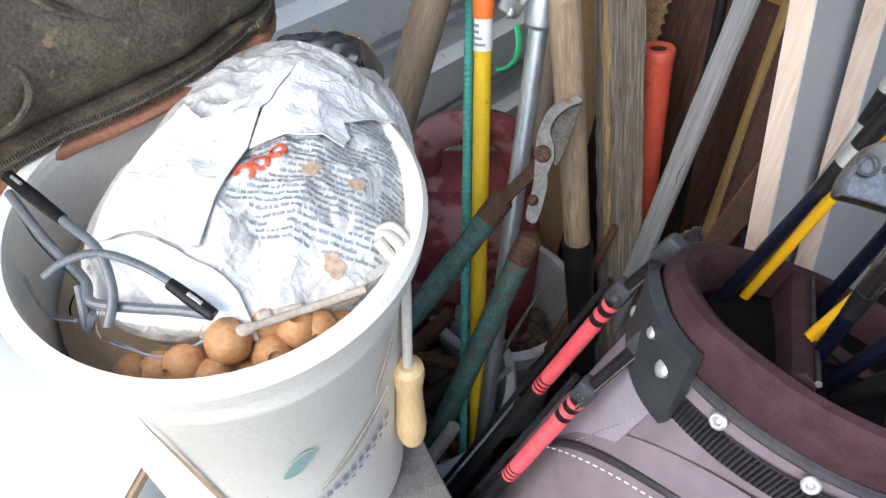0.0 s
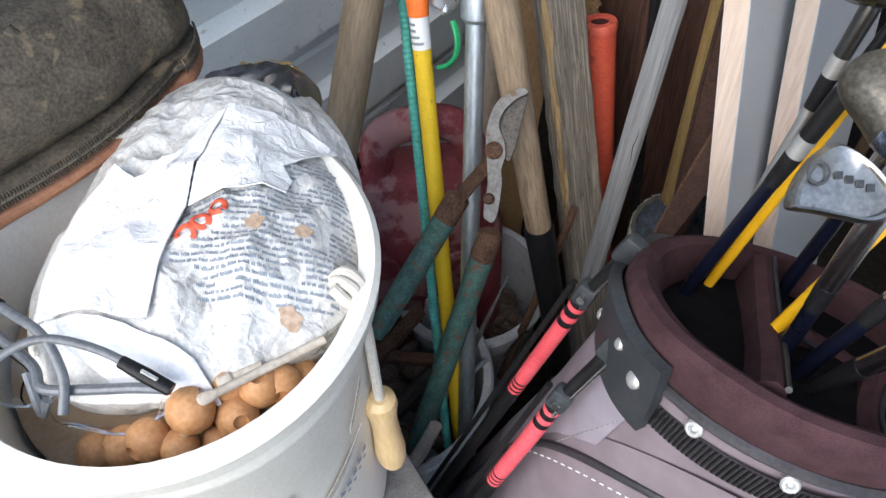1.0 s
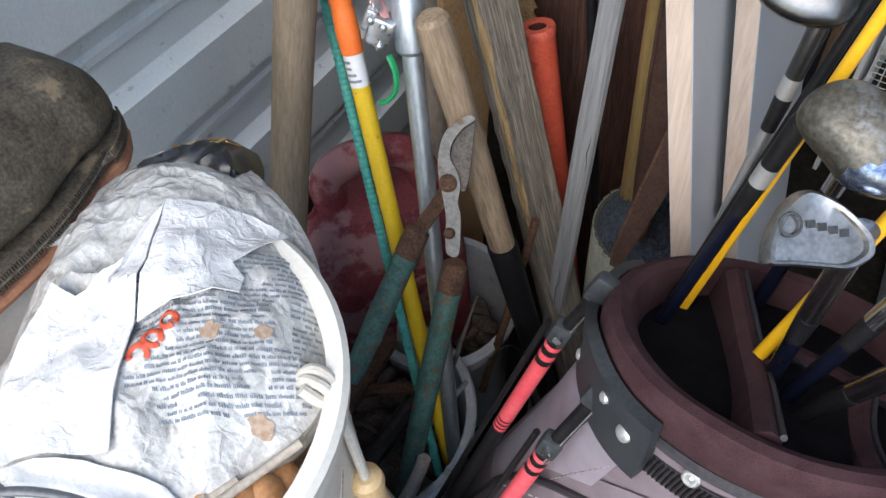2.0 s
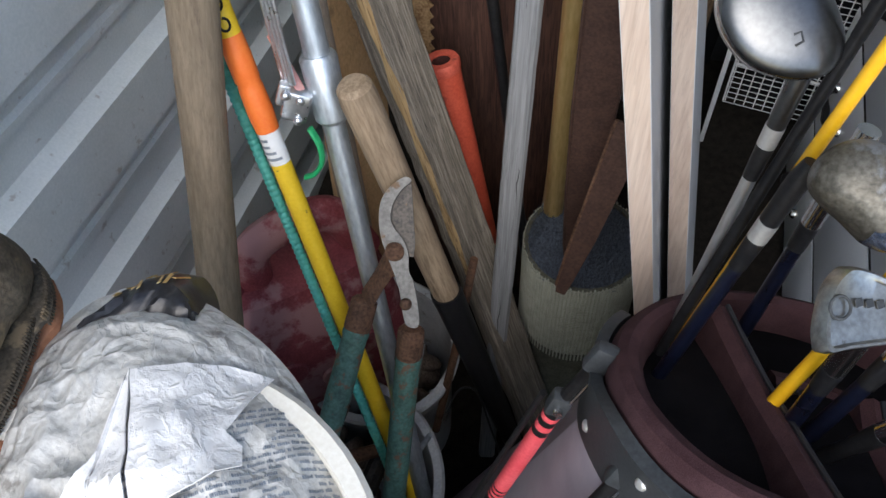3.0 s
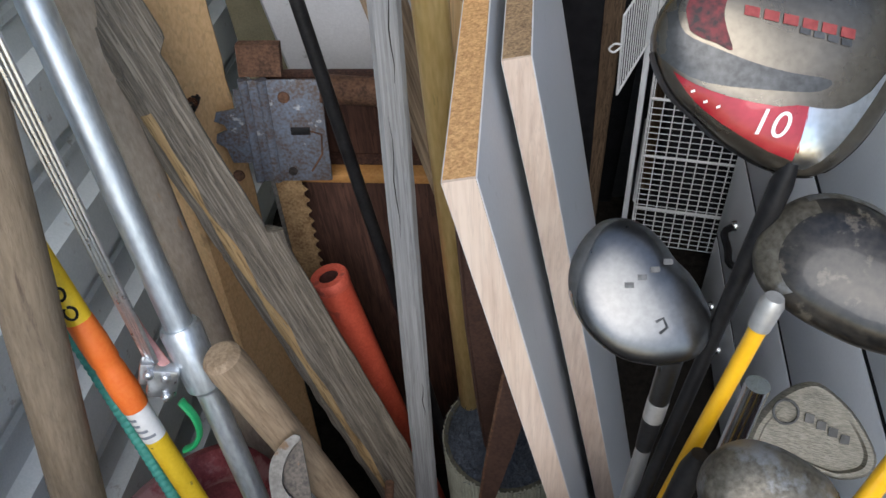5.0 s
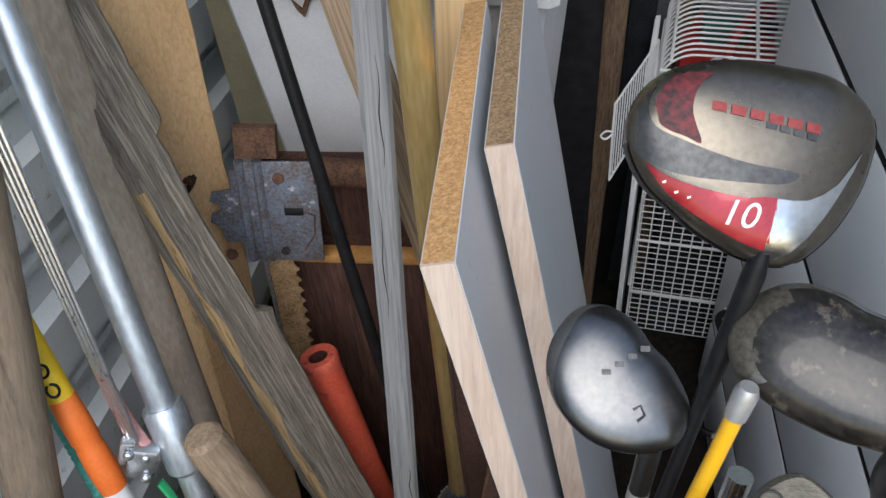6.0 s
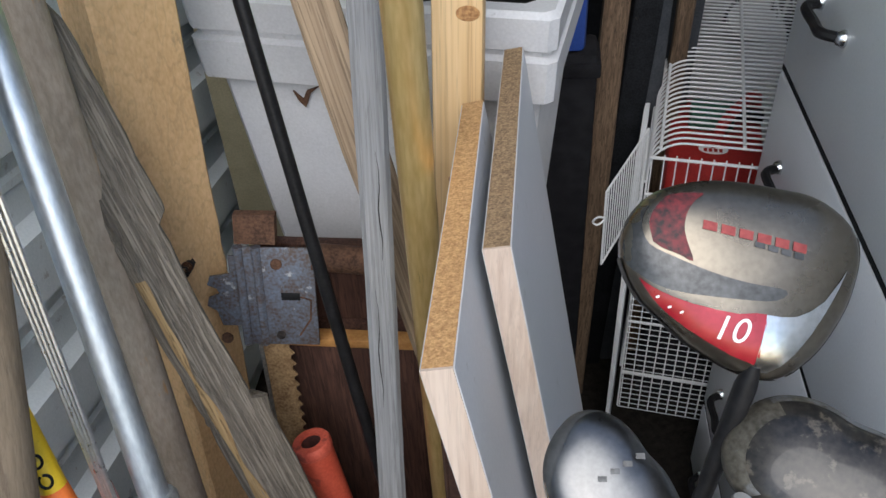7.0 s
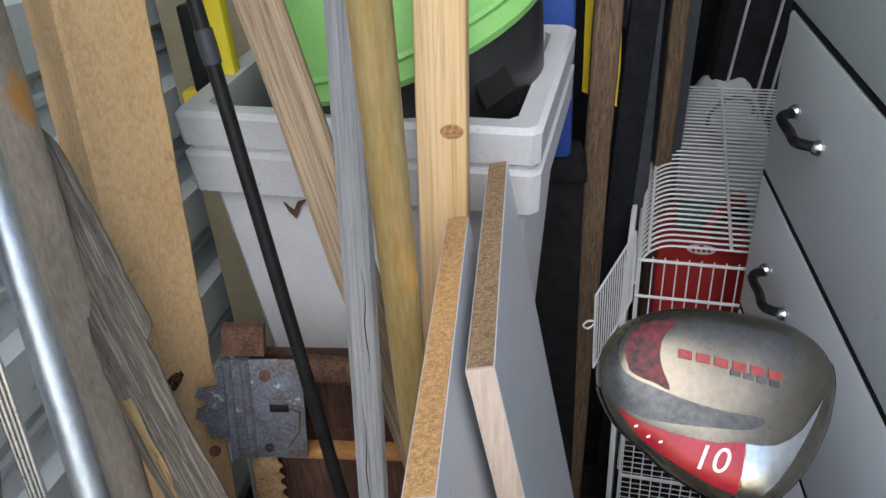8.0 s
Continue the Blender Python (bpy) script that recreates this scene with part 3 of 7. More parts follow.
# ---- boards ----
def boards():
    # weathered board: a long shallow cut in one edge, the near arris split and pale
    mid, run = V((-0.387, 0.8155, 0.7438)), V((-0.3316, 0.2238, 1.0))
    b, t = mid - run * 0.715, mid + run * 0.475
    m = along(b, t, (0.526, 0.85, -0.016))
    n = (t - b).length
    zc = (mid - b).length
    rng = random.Random(11)
    bm = bmesh.new()
    loops = []
    w, d = 0.0285, 0.0165
    zs = sorted([n * i / 60 for i in range(61)] + [zc + 0.084, zc + 0.088, zc + 0.094, zc + 0.296, zc + 0.306, zc + 0.312])
    for z in zs:
        cut = 0.0
        if zc + 0.086 < z < zc + 0.30:
            cut = 0.0125 * min(1.0, (z - zc - 0.086) / 0.007) + 0.0015 * math.sin(z * 40)
        elif zc + 0.06 < z <= zc + 0.086:
            cut = -0.004 * (z - zc - 0.06) / 0.026
        taper = 0.010 * max(0.0, 1 - (n - z) / 0.03) ** 2
        a1, a2 = -w + rng.uniform(-0.0012, 0.0012), w - cut - taper + rng.uniform(-0.0010, 0.0010)
        # the split arris: a chamfer of uneven width
        ch = 0.005 + 0.004 * max(0.0, noise.noise(V((z * 14, 2, 1)))) + (0.004 if zc - 0.25 < z < zc + 0.25 else 0)
        c = 0.003
        loops.append([(a1, -d + ch, z), (a1 + ch * 0.55, -d, z), (a2 - c, -d, z), (a2, -d + c, z), (a2, d - c, z), (a2 - c, d, z), (a1 + c, d, z), (a1, d - c, z)])
    rings(bm, loops)
    wb = thing("weathered_board", "weathered grey-brown board with a long notch and split pale edge", "board", m)
    part("plank", bm, "oldwood", wb)
    bm = bmesh.new()
    loops = []
    for i in range(61):
        z = zc - 0.30 + 0.56 * i / 60
        k = max(0.05, 0.62 + 0.9 * noise.noise(V((z * 19, 7, 3))))
        loops.append([(-w - 0.0012, -d + 0.0095 * k, z), (-w + 0.001, -d + 0.0015, z), (-w + 0.0072 * k, -d - 0.0010, z), (-w + 0.0072 * k, -d + 0.003, z), (-w + 0.002, -d + 0.0095 * k, z)])
    rings(bm, loops)
    part("split_edge", bm, "splitwood", wb, "pale split edge")
    # tan plank
    b, t = to_z((-0.520, 1.00, 0.89), (-0.510, 1.04, 1.283), 0.02), to_z((-0.520, 1.00, 0.89), (-0.510, 1.04, 1.283), 1.60)
    bm = rough_board(bmesh.new(), 0.092, 0.056, (t - b).length, 60, 0.0010, 12)
    solid("tan_plank", bm, "tan", "thick tan rough-sawn wooden plank with dark stains", "plank", along(b, t, (0.62, 1, 0)))
    # pine batten
    bm = bmesh.new()
    slab(bm, -0.024, 0.024, -0.019, 0.019, 0, 1.35, 0.003)
    pb = thing("pine_batten", "fresh pale pine batten with two knots", "wooden batten", along((-0.212, 0.83, 0.02), (-0.186, 1.06, 1.28), (1, 0, 0)))
    part("timber", bm, "pine", pb)
    for x, z, r in ((0.010, 1.165, 0.009), (0.000, 1.000, 0.007), (-0.012, 0.80, 0.006)):
        bm = lathe(bmesh.new(), [(0, r), (0.0006, r * 0.96), (0.0009, r * 0.55), (0.0005, r * 0.2)], 18)
        bmesh.ops.scale(bm, vec=(1.25, 0.8, 1), verts=bm.verts)
        part("knot", bm, "knot", pb, "orange-brown knot", at=pose(x, -0.0190, z, 90, 0, 0))
    # brown stick across the bin
    bm = rough_board(bmesh.new(), 0.040, 0.02, 0.95, 20, 0.001, 14)
    solid("brown_stick", bm, "stick", "brown weathered flat wooden stick across the bin", "wooden stick", along((-0.155, 0.86, 0.62), (-0.332, 1.0, 1.296), (1, 0.2, 0)))
    # two shelf panels on end
    for name, mat, label, p0, far, low in (
        ("shelf_panel", "particle", "grey shelf panel with pale oak edge and bare chipboard end", (-0.1640, 0.6155, 1.143), (-0.170, 0.950, 1.118), (-0.0370, 0.600, 0.4)),
        ("shelf_panel", "particle2", "grey shelf panel with pale oak edge and dark chipboard end", (-0.1375, 0.733, 1.133), (-0.139, 1.075, 1.108), (-0.0100, 0.665, 0.4)),
    ):
        p0, far, low = V(p0), V(far), V(low)
        u, w = (far - p0), (low - p0).normalized()
        d = u.length
        w = (low - p0)
        w = w * ((p0.z - 0.02) / (p0.z - low.z))
        x = u.cross(w).normalized() * -1
        if x.x < 0:
            x = -x
        th = 0.009

        def block(o, a, b, s0, s1):
            bm = bmesh.new()
            c = [o + x * s for s in (s0, s1)]
            rings(bm, [[c[0], c[1], c[1] + b, c[0] + b], [c[0] + a, c[1] + a, c[1] + a + b, c[0] + a + b]])
            return bm
        board = thing(name, label, "shelf board", group="shelf panels")
        uu, ww = u.normalized(), w.normalized()
        part("core", block(p0 + uu * 0.001, u, w, -th, th), mat, board, "bare chipboard")
        part("edge_band", block(p0 - uu * 0.0012, uu * 0.002, w, -th - 0.0003, th + 0.0003), "oak", board, "pale oak edge band")
        for s0, s1 in ((th, th + 0.001), (-th - 0.001, -th)):
            part("face", block(p0 + ww * 0.001, u, w * 0.995, s0, s1), "melamine", board, "grey melamine face")


boards()


# ---- bin, cabinet, cage ----
def bin_and_cabinet():
    bin_ = thing("plastic_bin", "tall grey plastic bin with a thick rolled rim and a tear", "bin", pose(-0.098, 1.10, 0) @ Matrix.Diagonal((1, 1, 1.014, 1)) @ pose(0, 0, 0, 0, 0, -8.5) @ pose(0.083, -1.10, 0))
    x0, x1, y0, y1, zt = -0.488, -0.097, 1.115, 1.42, 1.045
    cx, cy, hx, hy = (x0 + x1) / 2, (y0 + y1) / 2, (x1 - x0) / 2, (y1 - y0) / 2

    def rect(k, z, g=0.0, c=0.009):
        a, b = hx * k + g, hy * k + g
        return [(cx + sx * (a - (c if i else 0)), cy + sy * (b - (0 if i else c)), z) for sx, sy, i in ((-1, -1, 1), (1, -1, 1), (1, -1, 0), (1, 1, 0), (1, 1, 1), (-1, 1, 1), (-1, 1, 0), (-1, -1, 0))]
    bm = bmesh.new()
    rings(bm, [rect(0.62, 0.0), rect(0.70, 0.35), rect(1.0, zt - 0.01), rect(1.0, zt, -0.004), rect(0.70, 0.35, -0.008), rect(0.62, 0.01, -0.008)])
    part("body", bm, "bingrey", bin_)
    bm = bmesh.new()
    rings(bm, [rect(1, zt - 0.03, 0.001), rect(1, zt - 0.03, 0.014), rect(1, zt + 0.018, 0.017), rect(1, zt + 0.022, 0.009), rect(1, zt + 0.027, 0.009), rect(1, zt + 0.031, 0.016), rect(1, zt + 0.066, 0.018), rect(1, zt + 0.072, 0.012), rect(1, zt + 0.070, -0.012), rect(1, zt + 0.03, -0.014), rect(1, zt - 0.02, -0.006)], cap=False)
    part("rim", bm, "bingrey", bin_, "thick rolled rim")
    # drawer cabinet
    cab = thing("drawer_cabinet", "grey enamelled metal drawer cabinet with dark handles", "cabinet")
    fx, yn, yf = 0.235, 0.35, 1.40
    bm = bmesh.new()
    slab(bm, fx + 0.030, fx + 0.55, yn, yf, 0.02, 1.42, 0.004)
    part("carcass", bm, "carcass", cab, "carcass coloured near-black for the shade behind the drawer fronts")
    for i in range(6):
        z1 = 1.395 - i * 0.238
        z0 = max(0.03, z1 - 0.2285)
        bm = bmesh.new()
        slab(bm, fx - 0.014, fx + 0.029, yn, yf, z0, z1, 0.006)
        dr = part("drawer_front", bm, "cabinet", cab)
        # added dark strip paints the shade in the gap below each front
        part("seam", slab(bmesh.new(), fx - 0.0115, fx + 0.029, yn, yf, z0 - 0.0085, z0 - 0.001), "carcass", dr, "dark strip standing for the shaded gap under the drawer")
        zc = z1 - 0.098
        bm = bmesh.new()
        pipe(bm, spline([(fx - 0.014, 1.30, zc), (fx - 0.036, 1.285, zc), (fx - 0.034, 1.25, zc - 0.004), (fx - 0.036, 1.215, zc), (fx - 0.014, 1.20, zc)], 6), 0.0065, 8)
        part("handle", bm, "black", dr, "dark curved handle")
        for y in (1.30, 1.20):
            bm = bmesh.new()
            lathe(bm, [(0, 0.010), (0.003, 0.010), (0.009, 0.007), (0.011, 0.003)], 12)
            part("handle_foot", bm, "chrome", dr, "chrome handle foot", at=pose(fx - 0.014, y, zc, 0, -90, 0))


bin_and_cabinet()


# ---- bucket with the sack ----
BC = V((-0.3622, 0.2006, 0.9620))


def bucket_shell(name, at, r_top, h, material, label, lip=0.012):
    b = thing(name, label, "bucket", at)
    r0 = r_top * 0.86
    bm = lathe(bmesh.new(), [(0, r0), (h - 0.06, r_top - 0.003), (h - 0.055, r_top - 0.0005), (h - 0.050, r_top - 0.0005), (h - 0.045, r_top - 0.001), (h - 0.004, r_top), (h - 0.004, r_top - 0.003), (h - 0.05, r_top - 0.006), (0.006, r0 - 0.006)], 64)
    part("body", bm, material, b)
    bm = lathe(bmesh.new(), [(h - 0.02, r_top + 0.001), (h - 0.02, r_top + lip * 0.8), (h - 0.004, r_top + lip), (h, r_top + lip * 0.7), (h, r_top - 0.002), (h - 0.012, r_top - 0.004)], 64, cap=False)
    part("rim", bm, material, b, "rolled rim")
    return b


def bucket_group():
    bucket_shell("large_bucket", Matrix.Translation(BC - V((0, 0, 0.3700))), 0.1376, 0.3700, "bucket", "large white plastic paint bucket with torn label on blocks")
    for k in range(3):
        bm = bmesh.new()
        slab(bm, -0.195, 0.195, -0.095, 0.095, 0, 0.19, 0.006)
        solid("concrete_block", bm, "concrete", "rough grey concrete block under the bucket", "concrete block", pose(BC.x + 0.012, BC.y + 0.035, 0.195 * k + 0.003, 0, 0, 148 + 4 * k), "concrete blocks")


def carton():
    """An open-flapped white carton whose raw edges show brown."""
    box = thing("white_carton", "white cardboard carton with brown raw edges beside the bucket", "carton", pose(-0.600, 0.130, 0, 0, 0, 24))
    part("body", slab(bmesh.new(), -0.12, 0.12, -0.26, 0.13, 0.003, 0.60, 0.003), "carton", box)
    for x0, x1, y0, y1 in ((-0.125, 0.125, -0.265, -0.260), (-0.125, 0.125, 0.130, 0.135), (0.120, 0.125, -0.26, 0.13), (-0.125, -0.120, -0.26, 0.13)):
        part("raw_edge", slab(bmesh.new(), x0, x1, y0, y1, 0.594, 0.606, 0.001), "cardboard", box, "brown raw cardboard edge")
    part("flap", slab(bmesh.new(), -0.118, 0.118, -0.002, 0.128, 0.601, 0.606, 0.001), "carton", box)
    part("flap", slab(bmesh.new(), -0.118, 0.118, -0.258, -0.006, 0.601, 0.606, 0.001), "carton", box)


M["carton"] = surface("white_carton", (0.76, 0.76, 0.74), (0.83, 0.83, 0.81), 3, rough=0.6, bump=0.08, spot=(0.60, 0.56, 0.50), spot_at=0.68)
carton()
bucket_group()




# ---- pole pruner ----
def pole_pruner():
    foot, top = V((-0.3010, 0.4560, 0.28)), V((-0.4800, 0.7930, 1.205))
    u = (top - foot).normalized()
    n = (top - foot).length
    m = along(foot, top)
    inv = m.inverted()
    pr = thing("pole_pruner", "galvanised pole pruner with a zinc clamp and green trigger", "pole pruner", m)
    joint = (V((-0.4150, 0.6680, 0.868)) - foot).dot(u)
    part("lower_tube", lathe(bmesh.new(), [(0, 0.0112), (joint, 0.0112)], 18), "galv", pr)
    part("upper_tube", lathe(bmesh.new(), [(joint + 0.01, 0.0124), (n + 0.35, 0.0122)], 20), "galv", pr)
    part("collar", lathe(bmesh.new(), [(joint - 0.035, 0.0125), (joint - 0.03, 0.0165), (joint + 0.03, 0.018), (joint + 0.034, 0.0155)], 20), "galv", pr, "cast zinc collar")
    # clamp beside the collar
    cl = thing_part("clamp", pr, inv @ V((-0.437, 0.650, 0.862)))
    bm = bmesh.new()
    slab(bm, -0.013, 0.013, -0.009, 0.009, -0.016, 0.016, 0.004)
    slab(bm, -0.02, -0.008, -0.006, 0.006, -0.004, 0.02, 0.003)
    body = part("clamp_body", bm, "zinc", pr, "bright zinc clamp", at=Matrix.Translation(cl) @ pose(0, 0, 0, 10, 25, 20))
    for x, z in ((0.002, 0.010), (0.004, -0.012), (-0.012, 0.012)):
        bm = bmesh.new()
        bmesh.ops.create_uvsphere(bm, u_segments=12, v_segments=8, radius=0.0045)
        bmesh.ops.scale(bm, vec=(1, 0.7, 1), verts=bm.verts)
        part("rivet", bm, "zinc", body, at=Matrix.Translation((x, -0.0105, z)))
    a, b = inv @ V((-0.463, 0.684, 0.912)), inv @ V((-0.432, 0.655, 0.875))
    bm = bmesh.new()
    pipe(bm, [a, a * 0.5 + b * 0.5, b], [0.0055, 0.004, 0.005], 10, flat=0.45)
    part("lever", bm, "redlever", pr, "pale red lever")
    pts = [inv @ V(p) for p in ((-0.425, 0.640, 0.842), (-0.416, 0.634, 0.826), (-0.415, 0.628, 0.808), (-0.422, 0.622, 0.796), (-0.432, 0.620, 0.790))]
    bm = bmesh.new()
    pipe(bm, spline(pts, 6), 0.0048, 10, flat=0.55)
    part("trigger", bm, "green", pr, "green plastic trigger hook")
    # thin strips up along the tube
    for k, r in ((0, 0.0022), (1, 0.0018), (2, 0.0022), (3, 0.0016)):
        bm = bmesh.new()
        s = V((-0.436 - 0.0045 * k, 0.652 + 0.002 * k, 0.885 - 0.004 * k))
        e = V((-0.487 - 0.007 * k, 0.770 + 0.001 * k, 1.36))
        pipe(bm, [inv @ s, inv @ (s.lerp(e, 0.5) + V((0.0, 0.0, 0.0))), inv @ e], r, 8)
        part("strip", bm, "zinc", pr, "thin zinc strip")


def thing_part(name, parent, p):
    return p


M["redlever"] = surface("pale_red_lever", (0.50, 0.24, 0.22), (0.60, 0.32, 0.30), 12, rough=0.4, metal=0.3, bump=0.05)
pole_pruner()


# ---- loppers ----
M["darkblade"] = surface("dark_pitted_steel", (0.03, 0.028, 0.027), (0.11, 0.095, 0.08), 14, rough=0.45, metal=0.5, bump=0.3, spot=(0.20, 0.12, 0.06), spot_at=0.58, spot_scale=12)
def loppers():
    lp = thing("loppers", "old loppers with chipped green handles and a worn hooked blade", "loppers")
    for name, a, b, r in (("handle", (-0.370, 0.558, 0.668), (-0.392, 0.430, 0.560), 0.0140), ("handle", (-0.315, 0.541, 0.655), (-0.326, 0.372, 0.355), 0.0140)):
        a, b = V(a), V(b)
        b = a + (b - a) * (1.15 if a.x < -0.35 else 1.06)
        n = (b - a).length
        bm = lathe(bmesh.new(), [(0, r * 0.8), (0.004, r * 0.92), (0.03, r * 0.98), (0.034, r * 1.06), (0.04, r), (n * 0.55, r * 1.02), (n * 0.9, r * 0.9), (n, r * 0.75)], 18, True, 0.02, 8)
        part("handle", bm, "lopgreen", lp, at=along(a, b))
        part("ferrule", lathe(bmesh.new(), [(-0.006, r * 0.7), (-0.002, r * 1.02), (0.028, r * 1.06), (0.031, r * 0.98)], 18), "rust", lp, "rusty ferrule", at=along(a, b))
    # shank of the counter blade
    bm = bmesh.new()
    pipe(bm, [(-0.366, 0.560, 0.675), (-0.352, 0.571, 0.703), (-0.338, 0.582, 0.732)], [0.013, 0.012, 0.014], 10, flat=0.4)
    part("shank", bm, "rust", lp)
    # blade plates, seen broadside
    m = pose(-0.332, 0.581, 0.747, 31.6, 2.8, 10.0)
    s = 0.000546
    c18, s18 = math.cos(radians(18)), math.sin(radians(18))
    hook = [(57, 119), (46, 124), (20, 115), (-4, 94), (-17, 60), (-21, 22), (-16, -25), (-13, -67), (-18, -118), (-14, -136), (6, -136), (15, -67), (12, -41), (19, -9), (15, 19), (5, 43), (5, 62), (17, 85), (38, 104), (56, 112)]
    hook = [(p.x, p.y) for p in spline([(x * c18 - y * s18, x * s18 + y * c18, 0) for x, y in hook + hook[:1]], 4)[:-1]]
    part("hook_blade", plate(bmesh.new(), [(x * s, y * s) for x, y in hook], 0.005), "blade", lp, "worn steel hook", at=m @ Matrix.Translation((0, 0, 0.006)))
    cut = [(x * c18 - y * s18, x * s18 + y * c18) for x, y in [(56, 112), (46, 60), (35, 6), (26, -18), (0, -10), (-6, 30), (2, 70), (30, 102)]]
    part("cutting_blade", plate(bmesh.new(), [(x * s, y * s) for x, y in cut], 0.003), "darkblade", lp, "dark pitted cutting blade", at=m)
    for x, y, r in ((-3, -2, 0.0095), (22, -94, 0.006)):
        bm = lathe(bmesh.new(), [(0, r), (0.004, r), (0.007, r * 0.7), (0.008, r * 0.3)], 14)
        part("bolt", bm, "rust", lp, "rusty pivot bolt", at=m @ Matrix.Translation((x * s, y * s, 0.008)))


loppers()


# ---- fuel can ----
def fuel_can():
    can = thing("fuel_can", "dusty faded red plastic fuel can with a black cap", "fuel can", pose(-0.502, 0.640, 0, 0, 0, 40) @ Matrix.Diagonal((0.90, 0.90, 1.08, 1)))
    bm = bmesh.new()
    n = 36

    def ring(z, a, b, dx=0.0):
        out = []
        for i in range(n):
            t = math.tau * i / n
            c, s = math.cos(t), math.sin(t)
            out.append((dx + a * math.copysign(abs(c) ** 0.45, c), b * math.copysign(abs(s) ** 0.45, s), z))
        return out
    rings(bm, [ring(0, 0.125, 0.068), ring(0.015, 0.135, 0.076), ring(0.25, 0.135, 0.076), ring(0.42, 0.135, 0.076), ring(0.46, 0.128, 0.072), ring(0.50, 0.115, 0.06), ring(0.525, 0.10, 0.045), ring(0.53, 0.085, 0.03)])
    part("body", bm, "canred", can)
    bm = bmesh.new()
    pipe(bm, spline([(-0.055, 0, 0.50), (-0.045, 0, 0.575), (0.0, 0, 0.60), (0.07, 0, 0.588), (0.105, 0, 0.50)], 8), 0.020, 12, flat=1.25)
    part("handle", bm, "canred", can)
    bm = lathe(bmesh.new(), [(0, 0.021), (0.02, 0.021)], 18)
    part("neck", bm, "canred", can, at=pose(-0.085, 0, 0.515, 0, -18, 0))
    prof = [(0.012, 0.0), (0.012, 0.018), (0.03, 0.018), (0.034, 0.015), (0.034, 0.0001)]
    part("cap", lathe(bmesh.new(), prof[1:4], 14), "black", can, "black screw cap", at=pose(-0.085, 0, 0.515, 0, -18, 0))
    for k in range(3):
        bm = lathe(bmesh.new(), [(0, 0.024), (0.004, 0.022), (0.006, 0.014)], 16)
        part("boss", bm, "canred", can, at=pose(-0.06 + 0.06 * k, -0.076, 0.40 - 0.05 * (k % 2), 90, 0, 0))


fuel_can()


# ---- small buckets with scrap ----
M["scrap"] = surface("rusty_brown_scrap", (0.060, 0.042, 0.032), (0.20, 0.15, 0.115), 14, rough=0.75, metal=0.1, bump=0.6, spot=(0.22, 0.17, 0.13), spot_at=0.60, spot_scale=14)


def low_buckets():
    a = bucket_shell("small_bucket", pose(-0.434, 0.4452, 0), 0.147, 0.345, "greybucket", "dirty grey-white bucket full of rusty scrap and handles")
    b = bucket_shell("pale_bucket", pose(-0.430, 0.668, 0), 0.112, 0.315, "greybucket", "pale bucket standing behind with dark scrap inside")
    for k, (p, q, r, mat, label, cat) in enumerate((
        ((-0.36, 0.50, 0.28), (-0.335, 0.62, 0.46), 0.004, "blade", "thin pointed steel spike in the bucket", "steel spike"),
        ((-0.322, 0.345, 0.34), (-0.305, 0.400, 0.42), 0.0095, "dowel", "short pale wooden stub in the bucket", "wooden stub"),
        ((-0.47, 0.36, 0.33), (-0.43, 0.54, 0.40), 0.012, "rust", "rusty bar lying in the bucket", "rusty bar"),
        ((-0.52, 0.43, 0.35), (-0.36, 0.50, 0.38), 0.010, "rust", "rusty bar lying in the bucket", "rusty bar"),
        ((-0.40, 0.33, 0.34), (-0.36, 0.54, 0.37), 0.014, "darkmetal", "dark iron bar in the bucket", "iron bar"),
        ((-0.33, 0.60, 0.20), (-0.285, 0.70, 0.56), 0.006, "rust", "thin rusty threaded rod beside the buckets", "rusty rod"),
        ((-0.36, 0.455, 0.30), (-0.305, 0.520, 0.41), 0.004, "galv", "thin galvanised bar in the bucket", "steel bar"),
    )):
        bm = pipe(bmesh.new(), [p, V(p).lerp(V(q), 0.5) + V((0.003, 0, 0.004)), q], [r, r, r * (0.3 if "spike" in cat else 0.9)], 10)
        solid(cat.replace(" ", "_"), bm, mat, label, cat)
    for bx, seed, by, r0, zt in ((-0.434, 3, 0.4452, 0.130, 0.285), (-0.430, 9, 0.668, 0.096, 0.22)):
        bm = bmesh.new()
        rng = random.Random(seed)
        for i in range(44):
            a, r = rng.uniform(0, math.tau), r0 * math.sqrt(rng.random()) * 0.8
            got = bmesh.ops.create_icosphere(bm, subdivisions=2, radius=1, matrix=Matrix.Translation((bx + r * math.cos(a), by + r * math.sin(a), zt - rng.uniform(0, 0.03))) @ Euler((rng.random() * 3, rng.random() * 3, 0)).to_matrix().to_4x4() @ Matrix.Diagonal((rng.uniform(0.015, 0.04), rng.uniform(0.012, 0.03), rng.uniform(0.008, 0.02), 1)))
        lathe_bm = lathe(bm, [(0.01, r0 * 0.9), (zt - 0.02, r0 * 0.98)], 24)
        solid("scrap_heap", lathe_bm, "scrap", "dark rusty metal scrap filling the bucket", "scrap", kind="stuff")


low_buckets()


def loose_cable():
    pts = spline([(-0.300, 0.560, 0.36), (-0.285, 0.590, 0.40), (-0.262, 0.600, 0.385), (-0.238, 0.580, 0.31), (-0.225, 0.585, 0.18), (-0.230, 0.590, 0.004)], 8)
    cable = thing("loose_cable", "thin black cable hanging out of the bucket", "cable")
    part("sheath", pipe(bmesh.new(), pts, 0.0016, 6), "black", cable)
    part("ferrule", pipe(bmesh.new(), pts[:3], 0.0026, 8), "darkmetal", cable, "dark cable end")


loose_cable()


